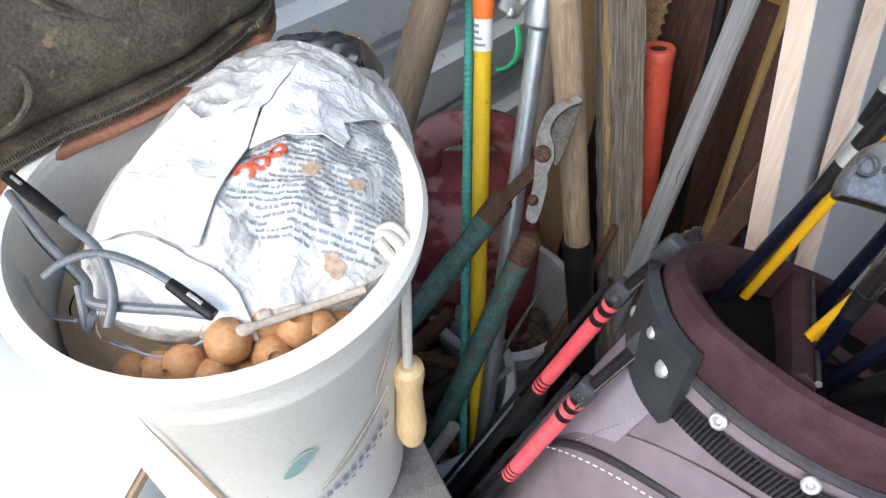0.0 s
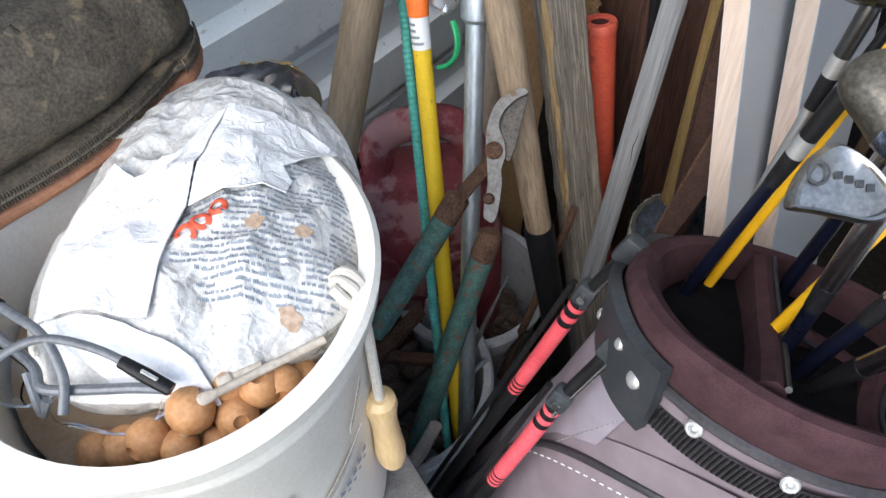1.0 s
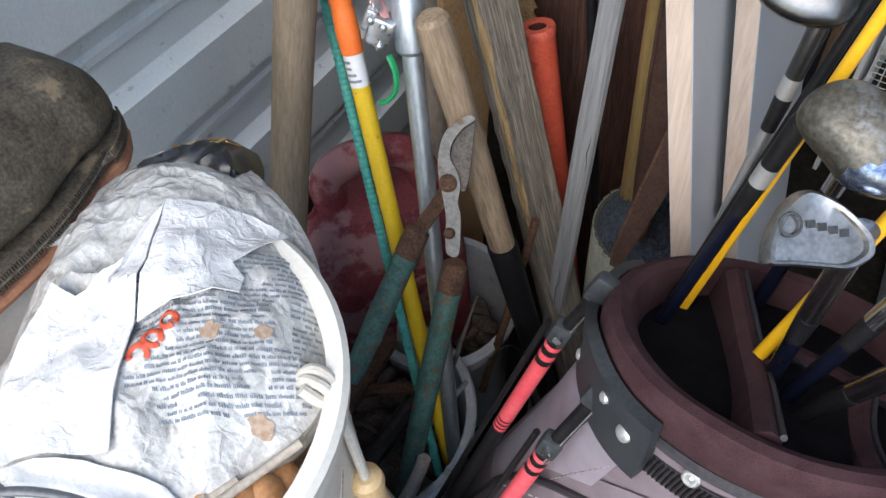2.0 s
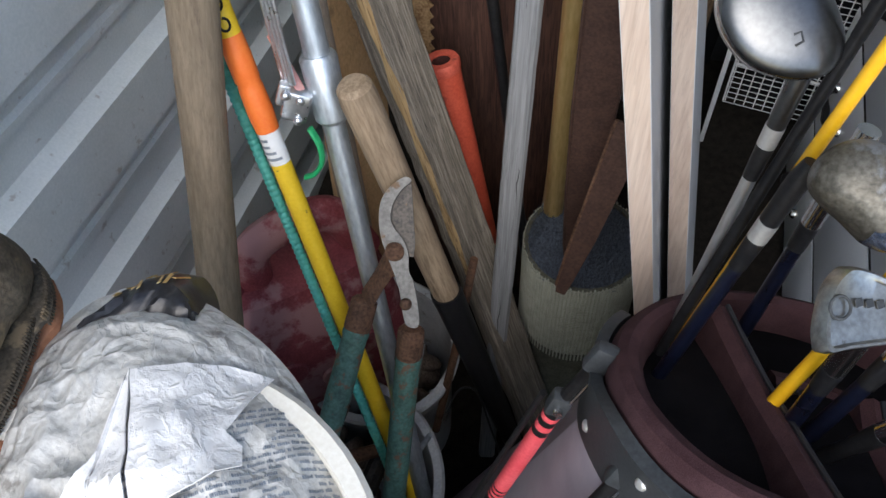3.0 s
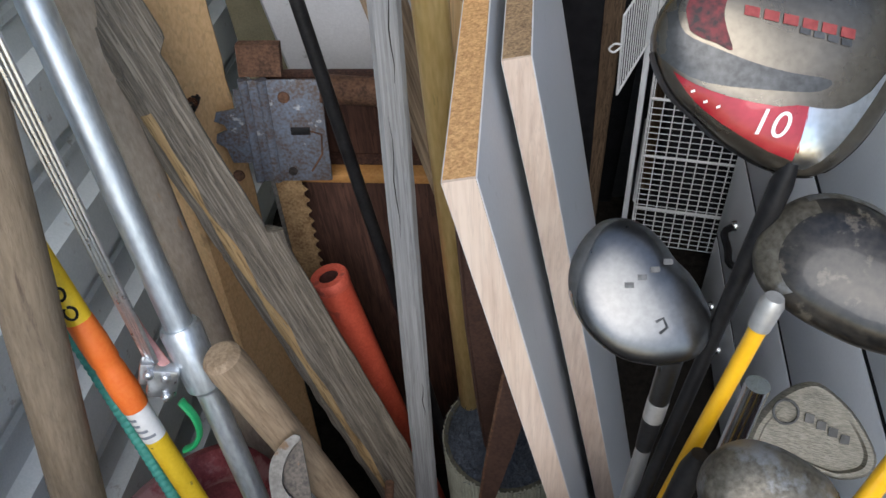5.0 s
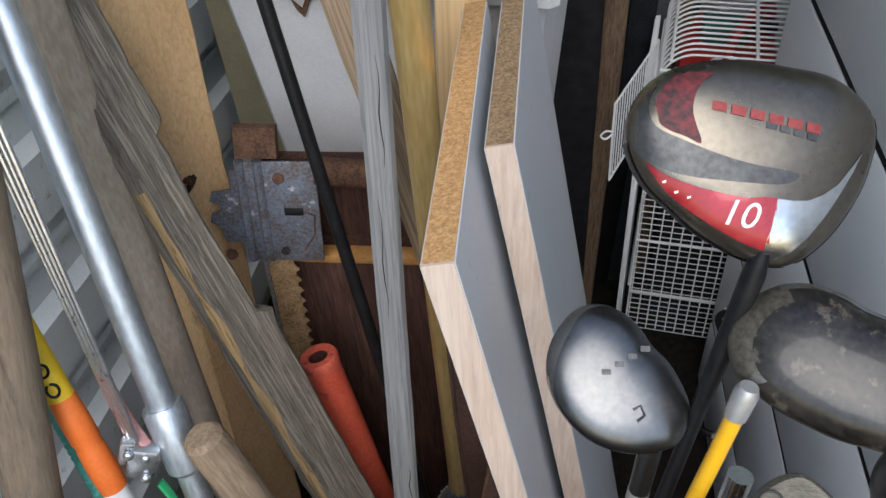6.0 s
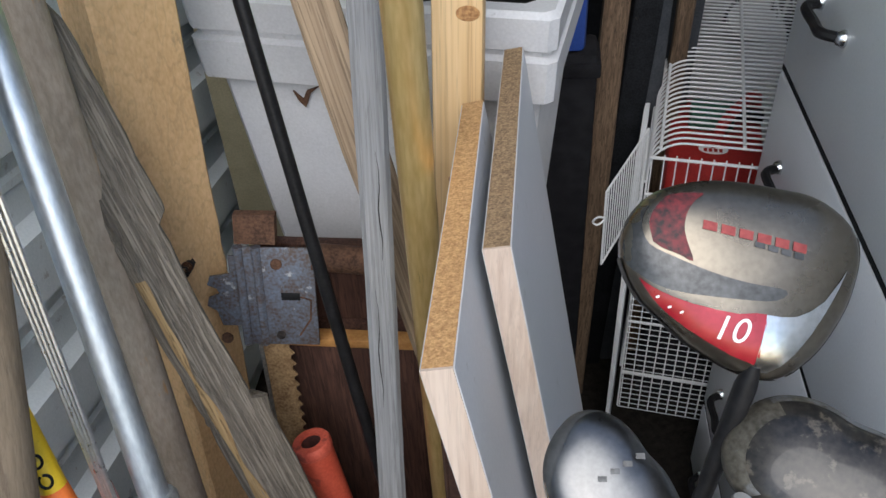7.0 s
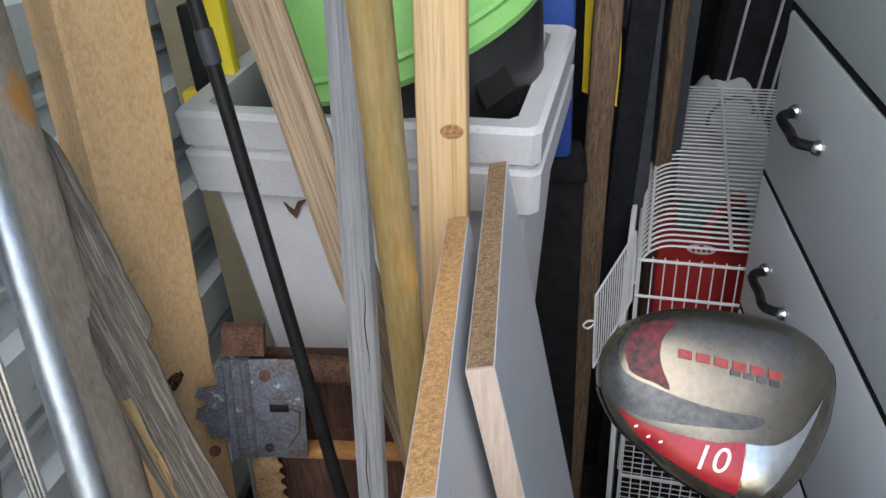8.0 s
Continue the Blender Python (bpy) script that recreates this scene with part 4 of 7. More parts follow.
# ---- carpet roll and rusty blade ----
def carpet():
    roll = thing("carpet_roll", "rolled carpet with burlap backing and blue-grey pile standing on end", "carpet roll", pose(-0.158, 0.808, 0, -2, 0, 0))
    bm = bmesh.new()
    h = 0.455
    outer = [(0.083 * math.cos(a), 0.083 * math.sin(a)) for a in [math.tau * i / 56 for i in range(56)]]
    rings(bm, [[(x, y, 0) for x, y in outer], [(x, y, h * 0.5) for x, y in outer], [(x * 1.0, y * 1.0, h) for x, y in outer], [(x * 0.93, y * 0.93, h) for x, y in outer], [(x * 0.92, y * 0.92, h - 0.05) for x, y in outer]], cap=False)
    part("backing", bm, "burlapdark", roll, "coarse burlap backing")
    # threads of the weave, upright and round
    bm = bmesh.new()
    for i in range(96):
        a = math.tau * i / 96
        c, s = math.cos(a) * 0.0836, math.sin(a) * 0.0836
        pipe(bm, [(c, s, h - 0.20), (c, s, h + 0.002 * (i % 3))], 0.00135, 4)
    for k in range(38):
        z = h - 0.0048 * k - 0.002
        pipe(bm, [(0.0836 * math.cos(a), 0.0836 * math.sin(a), z) for a in [math.tau * i / 40 for i in range(41)]], 0.0012, 4, closed=False)
    tagged(part("weave", bm, "burlap", roll, "open burlap threads"), kind="stuff")
    bm = bmesh.new()
    lathe(bm, [(h - 0.03, 0.079), (h - 0.006, 0.078), (h - 0.004, 0.05), (h - 0.006, 0.02)], 30)
    part("core", bm, "pile", roll)
    rng = random.Random(4)
    verts, faces = [], []
    for i in range(5200):
        r, a = 0.081 * math.sqrt(rng.random()), rng.uniform(0, math.tau)
        p = V((r * math.cos(a), r * math.sin(a), h - 0.012))
        d = V((rng.uniform(-0.6, 0.6), rng.uniform(-0.6, 0.6), 1)).normalized() * rng.uniform(0.010, 0.022)
        w = V((rng.uniform(-1, 1), rng.uniform(-1, 1), 0)).normalized() * 0.0011
        w2 = V((-w.y, w.x, 0))
        k = len(verts)
        verts += [p - w, p + w, p + w2 * 1.5, p + d]
        faces += [(k, k + 1, k + 3), (k + 1, k + 2, k + 3), (k + 2, k, k + 3)]
    me = bpy.data.meshes.new("pile")
    me.from_pydata(verts, [], faces)
    me.materials.append(M["pile"])
    ob = new("pile", me)
    ob.parent = roll
    tagged(ob, "blue-grey cut pile tufts", kind="stuff")
    # rusty sword-like blade
    m = along((-0.1732, 0.690, 0.535), (-0.1365, 0.742, 0.735), (1, -0.1, 0))
    bm = bmesh.new()
    outline = [(-0.007, 0.0), (-0.009, 0.01), (-0.012, 0.06), (-0.014, 0.12), (-0.016, 0.20), (-0.017, 0.26), (0.017, 0.26), (0.016, 0.20), (0.013, 0.10), (0.008, 0.03), (0.005, 0.0)]
    plate(bm, [(x, y) for x, y in outline], 0.004, pose(0, 0, 0, 90, 0, 0))
    mc = thing("rusty_machete", "dark rusty machete standing in the carpet roll", "machete", m)
    part("blade", bm, "rustdark", mc)
    part("spine", pipe(bmesh.new(), [(x, 0.0, y) for x, y in outline[1:6]], 0.0026, 6), "rust", mc, "thicker rusty spine")
    # brown sheath behind it
    sh = thing("machete_sheath", "dark brown stiff sheath standing in the carpet roll", "sheath", along((-0.172, 0.800, 0.44), (-0.169, 0.802, 0.95), (1, 0, 0)))
    body = [(-0.006, 0.0), (-0.012, 0.04), (-0.018, 0.14), (-0.024, 0.30), (-0.027, 0.56), (0.027, 0.56), (0.024, 0.34), (0.020, 0.16), (0.012, 0.04), (0.006, 0.0)]
    part("body", plate(bmesh.new(), body, 0.007, pose(0, 0, 0, 90, 0, 0)), "rustdark", sh)
    for sx in (-1, 1):
        part("welt", pipe(bmesh.new(), [(sx * (abs(x) - 0.001), -0.004, z) for x, z in (body[:5] if sx < 0 else body[5:][::-1])], 0.0024, 6), "rustdark", sh, "stitched brown welt")


M["rustdark"] = surface("dark_rust", (0.045, 0.022, 0.016), (0.085, 0.045, 0.032), 10, rough=0.7, metal=0.2, bump=0.3)
carpet()


# ---- hardware in front of the bin ----
def hardware():
    # walnut veneer box
    box = thing("veneer_box", "dark walnut-veneered box with an orange front edge", "wooden box")
    bm = bmesh.new()
    slab(bm, -0.445, -0.155, 0.99, 1.005, 0.0, 0.757, 0.001)
    part("front", bm, "veneer", box)
    bm = bmesh.new()
    slab(bm, -0.445, -0.155, 0.986, 1.006, 0.759, 0.772, 0.002)
    part("edge", bm, "veneer_edge", box, "orange wooden edge")
    bm = bmesh.new()
    slab(bm, -0.445, -0.155, 1.008, 1.09, 0.0, 0.764, 0.002)
    part("carcass", bm, "veneer", box)
    bm = bmesh.new()
    slab(bm, -0.44, -0.16, 1.03, 1.045, 0.766, 0.884, 0.002)
    part("back_rail", bm, "veneer", box)
    # rusty lock plate
    m = pose(-0.4160, 0.984, 0.850, 78, 2.6, 4.0)
    br = thing("lock_bracket", "rusty blue-painted steel lock bracket", "bracket", m)
    s = 0.00066
    left = [(-85, -70), (-20, -70), (-20, 70), (-62, 70), (-62, 35), (-98, 28), (-104, 12), (-88, 5), (-84, -5), (-104, -14), (-108, -30), (-92, -40)]
    part("side_plate", plate(bmesh.new(), [(x * s, y * s) for x, y in left], 0.003), "rustblue", br)
    bm = bmesh.new()
    slab(bm, -0.026 * 1, 0.058, -0.066, 0.062, 0.006, 0.010, 0.0015)
    part("front_plate", bm, "rustblue", br)
    for x in (-0.026, -0.006):
        bm = pipe(bmesh.new(), [(x, -0.066, 0.008), (x, 0.062, 0.008)], 0.006, 10)
        part("fold", bm, "rustblue", br)
    bm = bmesh.new()
    plate(bm, [(-0.030, 0.064), (0.016, 0.064), (0.018, 0.100), (-0.028, 0.100)], 0.012)
    part("block", bm, "rust", br, "rusty block")
    for x, y, r in ((0.016, 0.042, 0.007), (0.014, -0.052, 0.0055), (-0.05, -0.058, 0.007), (-0.072, -0.056, 0.006)):
        part("rivet", lathe(bmesh.new(), [(0.009, r), (0.0125, r * 0.9), (0.013, r * 0.3)], 12), "darkmetal" if r == 0.0055 else "rust", br, at=Matrix.Translation((x, y, 0)))
    bm = bmesh.new()
    slab(bm, 0.018, 0.040, -0.005, 0.005, 0.0085, 0.0108, 0.001)
    part("slot", bm, "black", br)
    bm = bmesh.new()
    pipe(bm, [(0.040, 0.0, 0.0105), (0.052, -0.004, 0.0105), (0.050, -0.03, 0.0105), (0.036, -0.052, 0.0105)], 0.0012, 6)
    part("pressed_line", bm, "rust", br)
    bm = bmesh.new()
    pipe(bm, [(-0.085 + 0.006 * math.cos(k * 0.9) , 0.036 + 0.006 * math.sin(k * 0.9), 0.0 + 0.0007 * k) for k in range(36)], 0.0014, 6)
    part("spring", bm, "darkmetal", br, "coiled spring")
    bm = pipe(bmesh.new(), [(0.055, 0.047, 0.0), (0.19, 0.030, -0.012)], 0.016, 14)
    part("latch_bar", bm, "rust", br, "rusty latch bar")
    # saw under it
    saw = thing("pruning_saw", "rusty old saw blade with coarse teeth hanging downwards", "saw", along((-0.414, 0.935, 0.55), (-0.414, 0.968, 0.795), (1, 0, 0)))
    out = [(-0.016, 0), (-0.016, 0.25), (0.016, 0.25)]
    for k in range(15):
        z = 0.245 - k * 0.0163
        out += [(0.016, z), (0.0215, z - 0.007), (0.0165, z - 0.011)]
    part("blade", plate(bmesh.new(), out, 0.002, pose(0, 0, 0, 90, 0, 0)), "sawtan", saw)
    bm = bmesh.new()
    slab(bm, -0.020, -0.015, -0.003, 0.003, 0, 0.25, 0.001)
    part("back_strip", bm, "blade", saw, "bright steel back")


M["sawtan"] = surface("tan_rust", (0.16, 0.09, 0.04), (0.36, 0.24, 0.12), 14, rough=0.8, metal=0.2, bump=0.5)
hardware()


# ---- sack, boot, glasses and turnings in the large bucket ----
SACK = V((-0.352, 0.245))


SACK_REACH = (0.117, 0.103, 0.110, 0.130, 0.166, 0.148, 0.118, 0.116, 0.134, 0.146, 0.124, 0.116)


def sack_reach(a):
    """How far the sack reaches from its middle, towards the angle a."""
    f = (a % math.tau) / math.tau * 12
    k, t = int(f) % 12, f - int(f)
    p0, p1, p2, p3 = (SACK_REACH[(k + q) % 12] for q in (-1, 0, 1, 2))
    return 0.5 * (2 * p1 + (p2 - p0) * t + (2 * p0 - 5 * p1 + 4 * p2 - p3) * t * t + (3 * p1 - p0 - 3 * p2 + p3) * t ** 3)


CREASES = []
crease_rng = random.Random(21)
for _ in range(34):
    ca, cr = crease_rng.uniform(0, math.tau), 0.12 * math.sqrt(crease_rng.random())
    CREASES.append((SACK.x + cr * math.cos(ca), SACK.y + cr * math.sin(ca), crease_rng.uniform(0, math.pi), crease_rng.uniform(0.02, 0.07), crease_rng.uniform(0.003, 0.009), crease_rng.uniform(0.006, 0.018)))


def creases(x, y):
    """Sharp straight ridges pressed into the film."""
    top = 0.0
    for cx, cy, ang, long, high, wide in CREASES:
        c, s = math.cos(ang), math.sin(ang)
        u, v = (x - cx) * c + (y - cy) * s, -(x - cx) * s + (y - cy) * c
        if abs(u) < long and -wide < v < wide * 2:
            top += high * (1 - (u / long) ** 2) * ((1 - abs(v) / wide) if v < 0 else (1 - v / (wide * 2)))
    return top


def crumple(x, y):
    """Flat facets that meet in sharp creases."""
    w = V((x + 0.02 * noise.noise(V((x * 14, y * 14, 4))), y + 0.02 * noise.noise(V((x * 14, y * 14, 9))), 0.0))
    near, fine = noise.voronoi(w * 13)[0], noise.voronoi(w * 44 + V((3, 7, 0)))[0]
    return 0.022 * (0.55 - min(0.55, near[1] - near[0])) + 0.007 * (0.4 - min(0.4, fine[1] - fine[0]))


def sack_top(x, y):
    d = V((x, y)) - SACK
    r = d.length / sack_reach(math.atan2(d.y, d.x))
    c = V((x * 9, y * 9, 0.3))
    folds = abs(noise.noise(c * 1.1)) * 0.012 + abs(noise.noise(c * 2.7 + V((5, 1, 0)))) * 0.005 + crumple(x, y) * 1.1 + creases(x, y) * 0.4
    back = max(0.0, math.cos(math.atan2(d.y, d.x) - radians(125))) ** 2
    return 0.983 - 0.050 * r ** 3.2 + 0.012 * back * r * r + (folds - 0.012) * (1 - 0.4 * r)


def sheet(bm, outline, lift, curl=0.0, thick=0.0008, cuts=5):
    """A piece of film with the given outline in plan that follows the top of the sack."""
    n = len(outline)
    mid = V((sum(p[0] for p in outline) / n, sum(p[1] for p in outline) / n))
    edge = []
    for i in range(n):
        p, q = V(outline[i]), V(outline[(i + 1) % n])
        edge += [p.lerp(q, k / cuts) for k in range(cuts)]
    steps = 12
    rows = []
    for k in range(steps + 1):
        s = k / steps
        row = []
        for e in edge:
            c = mid.lerp(e, s)
            row.append(bm.verts.new((c.x, c.y, sack_top(c.x, c.y) + lift + curl * s ** 3 * (0.5 + noise.noise(V((c.x * 30, c.y * 30, 2)))) + 0.002 * noise.noise(V((c.x * 45, c.y * 45, 7))))))
        rows.append(row)
    m = len(edge)
    for a, b in zip(rows[1:], rows[2:]):
        for i in range(m):
            bm.faces.new((a[i], a[(i + 1) % m], b[(i + 1) % m], b[i]))
    bm.faces.new(rows[1])
    bmesh.ops.delete(bm, geom=rows[0], context="VERTS")
    thicken(bm, thick)
    return bm


def sack():
    sk = thing("sack", "crumpled white plastic sack with small print and torn flaps", "sack", Matrix.Translation((-0.010, 0.008, 0.003)))
    bm = bmesh.new()
    loops = []
    n = 220
    for s in [0.02 + 0.98 * k / 80 for k in range(81)]:
        loop = []
        for i in range(n):
            a = math.tau * i / n
            r = sack_reach(a) * s
            x, y = SACK.x + r * math.cos(a), SACK.y + r * math.sin(a)
            loop.append((x, y, sack_top(x, y)))
        loops.append(loop)
    for k, g, z in ((1, 0.99, 0.918), (2, 0.93, 0.90), (3, 0.80, 0.875), (4, 0.45, 0.845)):
        loops.append([(SACK.x + sack_reach(math.tau * i / n) * g * math.cos(math.tau * i / n) , SACK.y + sack_reach(math.tau * i / n) * g * math.sin(math.tau * i / n), z) for i in range(n)])
    rings(bm, loops)
    part("body", bm, "bag", sk)
    part("flap", sheet(bmesh.new(), [(-0.392, 0.121), (-0.408, 0.161), (-0.418, 0.231), (-0.398, 0.230), (-0.384, 0.265), (-0.388, 0.315), (-0.377, 0.291), (-0.350, 0.231), (-0.318, 0.160), (-0.352, 0.140)], 0.003, 0.006), "bagwhite", sk, "clean white flap")
    part("flap", sheet(bmesh.new(), [(-0.387, 0.314), (-0.341, 0.337), (-0.316, 0.341), (-0.321, 0.294), (-0.310, 0.289), (-0.305, 0.278), (-0.347, 0.231), (-0.375, 0.293)], 0.004, 0.005), "bagwhite", sk, "clean white torn flap")
    part("fold", sheet(bmesh.new(), [(-0.391, 0.119), (-0.330, 0.150), (-0.285, 0.160), (-0.262, 0.152), (-0.312, 0.121)], 0.003, 0.004), "bagwhite", sk, "crumpled white fold")
    # black inner film at the back
    def film_at(u, t):
        return V((-0.448 + 0.068 * u + 0.006 * noise.noise(V((u * 4, t * 4, 1))), 0.338 + (0.014 + 0.055 * math.sin(math.pi * u)) * t + 0.026 * u, 0.954 + 0.020 * math.sin(math.pi * t) - 0.040 * t * t + 0.007 * noise.noise(V((u * 7, t * 5, 3)))))
    bm = bmesh.new()
    rings(bm, [[film_at(i / 20, k / 10) for i in range(21)] for k in range(11)], cap=False, closed=False)
    thicken(bm, 0.002)
    part("black_film", bm, "blackbag", sk, "black inner film")
    rng = random.Random(6)
    for i in range(9):
        u, t = 0.20 + 0.055 * i, 0.52 + 0.10 * math.sin(i * 1.7)
        dt, lift = rng.uniform(0.10, 0.22), V((0, 0, 0.0022))
        bm = bmesh.new()
        bm.faces.new([bm.verts.new(film_at(p, q) + lift) for p, q in ((u, t), (u + 0.03, t + 0.02), (u + 0.036, t + dt), (u + 0.008, t + dt))])
        thicken(bm, 0.0004)
        part("mark", bm, "gold", sk, "worn yellow mark")
    # rows of unreadable small print, one bar a word
    bm = bmesh.new()
    rng = random.Random(12)
    o, ex, ey = V((-0.318, 0.176)), V((0.80, 0.60)), V((-0.60, 0.80))
    for r in range(26):
        yv = r * 0.0043
        x = rng.uniform(0.0, 0.012) + (0.0 if r > 4 else 0.012)
        while x < 0.112 - 0.0006 * abs(r - 12):
            letters = rng.randint(2, 8)
            worn = noise.noise(V((x * 60, yv * 60, 3.0))) > 0.28
            for _ in range(letters):
                w, tall = rng.uniform(0.0006, 0.0011), rng.uniform(0.0013, 0.0024)
                if not worn:
                    p = [o + ex * (x + w * u) + ey * (yv + v * tall) for u, v in ((0, 0), (1, 0), (1, 1), (0, 1))]
                    d = (p[0] - SACK)
                    if d.length < sack_reach(math.atan2(d.y, d.x)) * 0.97:
                        bm.faces.new([bm.verts.new((c.x, c.y, sack_top(c.x, c.y) + 0.0007)) for c in p])
                x += w + 0.0003
            x += 0.0010
    thicken(bm, 0.0003)
    tagged(part("small_print", bm, "ink", sk, "grey unreadable small print"), kind="stuff")
    # red letters as plain bars
    for k, (u, v, w) in enumerate(((0.0, 0, 0.009), (0.012, 0.002, 0.010), (0.025, 0.004, 0.010))):
        c = V((-0.333, 0.214)) + V((0.06, 1.0)).normalized() * u + V((0.9, 0.1)) * v
        pts = [V((c.x + 0.006 * math.cos(t), c.y + 0.0052 * math.sin(t))) for t in [math.tau * i / 14 * (0.95 if k else 0.7) for i in range(15)]]
        bm = pipe(bmesh.new(), [(p.x, p.y, sack_top(p.x, p.y) + 0.0006) for p in pts], 0.0021, 6, flat=0.4)
        part("red_mark", bm, "redink", sk, "red printed mark")
    for k, (x, y, r) in enumerate(((-0.303, 0.246, 0.006), (-0.279, 0.263, 0.005), (-0.255, 0.215, 0.007))):
        bm = bmesh.new()
        pts = [V((x + r * (1 + 0.5 * noise.noise(V((i, k, 0.5)))) * math.cos(math.tau * i / 16), y + r * (1 + 0.5 * noise.noise(V((i, k, 2.5)))) * math.sin(math.tau * i / 16))) for i in range(16)]
        bm.faces.new([bm.verts.new((p.x, p.y, sack_top(p.x, p.y) + 0.0011)) for p in pts])
        thicken(bm, 0.0004)
        part("rust_stain", bm, "ruststain", sk, "rusty stain")


M["bagwhite"] = surface("clean_white_film", (0.78, 0.78, 0.78), (0.85, 0.85, 0.85), 8, rough=0.4, bump=0.06, spot=(0.52, 0.52, 0.51), spot_at=0.68, spot_scale=40, crease=0.0045)
M["ruststain"] = surface("rust_stain", (0.34, 0.22, 0.14), (0.50, 0.38, 0.28), 40, rough=0.6, bump=0.1)
sack()


def boot():
    bt = thing("rubber_boot", "muddy dark rubber boot with a gum-coloured sole beside the sack", "boot", Matrix.Translation((-0.034, -0.008, 0.004)))
    cx, z0 = -0.512, 0.948

    def half(t):
        return 0.040 + 0.016 * math.sin(math.pi * min(1, max(0, (t - 0.35) / 0.65))) if t < 0.86 else 0.054 * math.sqrt(max(0.0, 1 - ((t - 0.86) / 0.14) ** 2)) + 0.002

    def section(t, grow, z_lo, z_hi, n=28):
        y = 0.06 + 0.345 * t
        h = half(t) + grow
        out = []
        for i in range(n):
            a = math.tau * i / n
            c, s = math.cos(a), math.sin(a)
            zz = (z_lo + z_hi) / 2 + (z_hi - z_lo) / 2 * math.copysign(abs(s) ** 0.75, s)
            out.append((cx + 0.012 * math.sin(math.pi * t) + h * math.copysign(abs(c) ** 0.8, c), y, zz))
        return out
    bm = bmesh.new()
    loops = []
    for k in range(31):
        t = k / 30
        top = z0 + 0.018 + (0.115 - 0.055 * max(0, (t - 0.35) / 0.65) if t < 0.88 else 0.075 * math.sqrt(max(0.02, 1 - ((t - 0.88) / 0.12) ** 2)) - 0.005)
        loops.append(section(t, 0, z0 + 0.012, top))
    rings(bm, loops)
    for v in bm.verts:
        v.co += V((noise.noise(v.co * 22), noise.noise(v.co * 22 + V((4, 0, 0))), noise.noise(v.co * 26))) * 0.003
    part("upper", bm, "boot", bt)
    bm = bmesh.new()
    rings(bm, [section(k / 30, 0.006, z0 - 0.010, z0 + 0.014, 24) for k in range(31)])
    part("sole", bm, "sole", bt, "gum rubber sole")
    bm = bmesh.new()
    rings(bm, [section(k / 30, 0.0065, z0 + 0.012, z0 + 0.024, 24) for k in range(31)])
    rd = part("rand", bm, "boot", bt, "ridged rubber rand")
    bm = bmesh.new()
    for k in range(150):
        t = 0.02 + 0.96 * k / 150
        p = section(t, 0.0062, z0 + 0.012, z0 + 0.026, 24)[1]
        slab(bm, p[0] - 0.001, p[0] + 0.0012, p[1] - 0.0005, p[1] + 0.0005, z0 + 0.012, z0 + 0.025)
    tagged(part("ridge", bm, "boot", rd), kind="stuff")
    bm = bmesh.new()
    loops = []
    for k in range(12):
        t = k / 11
        z = z0 + 0.05 + 0.30 * t
        rx, ry = 0.050 + 0.012 * t, 0.056 + 0.012 * t
        loops.append([(cx + rx * math.cos(a) + 0.002 * noise.noise(V((a * 2, z * 30, 0))), 0.125 + ry * math.sin(a), z) for a in [math.tau * i / 32 for i in range(32)]])
    for z, k in ((z0 + 0.345, 0.93), (z0 + 0.15, 0.85)):
        loops.append([(cx + 0.062 * k * math.cos(a), 0.125 + 0.068 * k * math.sin(a), z) for a in [math.tau * i / 32 for i in range(32)]])
    rings(bm, loops)
    part("shaft", bm, "boot", bt)
    # raised strap and oval emblem on the side
    bm = pipe(bmesh.new(), spline([(cx + 0.035, 0.20, z0 + 0.128), (cx + 0.050, 0.215, z0 + 0.105), (cx + 0.058, 0.245, z0 + 0.086), (cx + 0.050, 0.262, z0 + 0.094), (cx + 0.038, 0.258, z0 + 0.110)], 6), 0.006, 10, flat=0.6)
    part("strap", bm, "boot", bt)
    bm = pipe(bmesh.new(), [(cx + 0.0535 - 0.010 * abs(math.sin(a)) * (math.sin(a) > 0), 0.145 + 0.030 * math.cos(a), z0 + 0.070 + 0.026 * math.sin(a)) for a in [math.tau * i / 28 for i in range(28)]], 0.003, 8, closed=True)
    part("emblem", bm, "boot", bt)


boot()


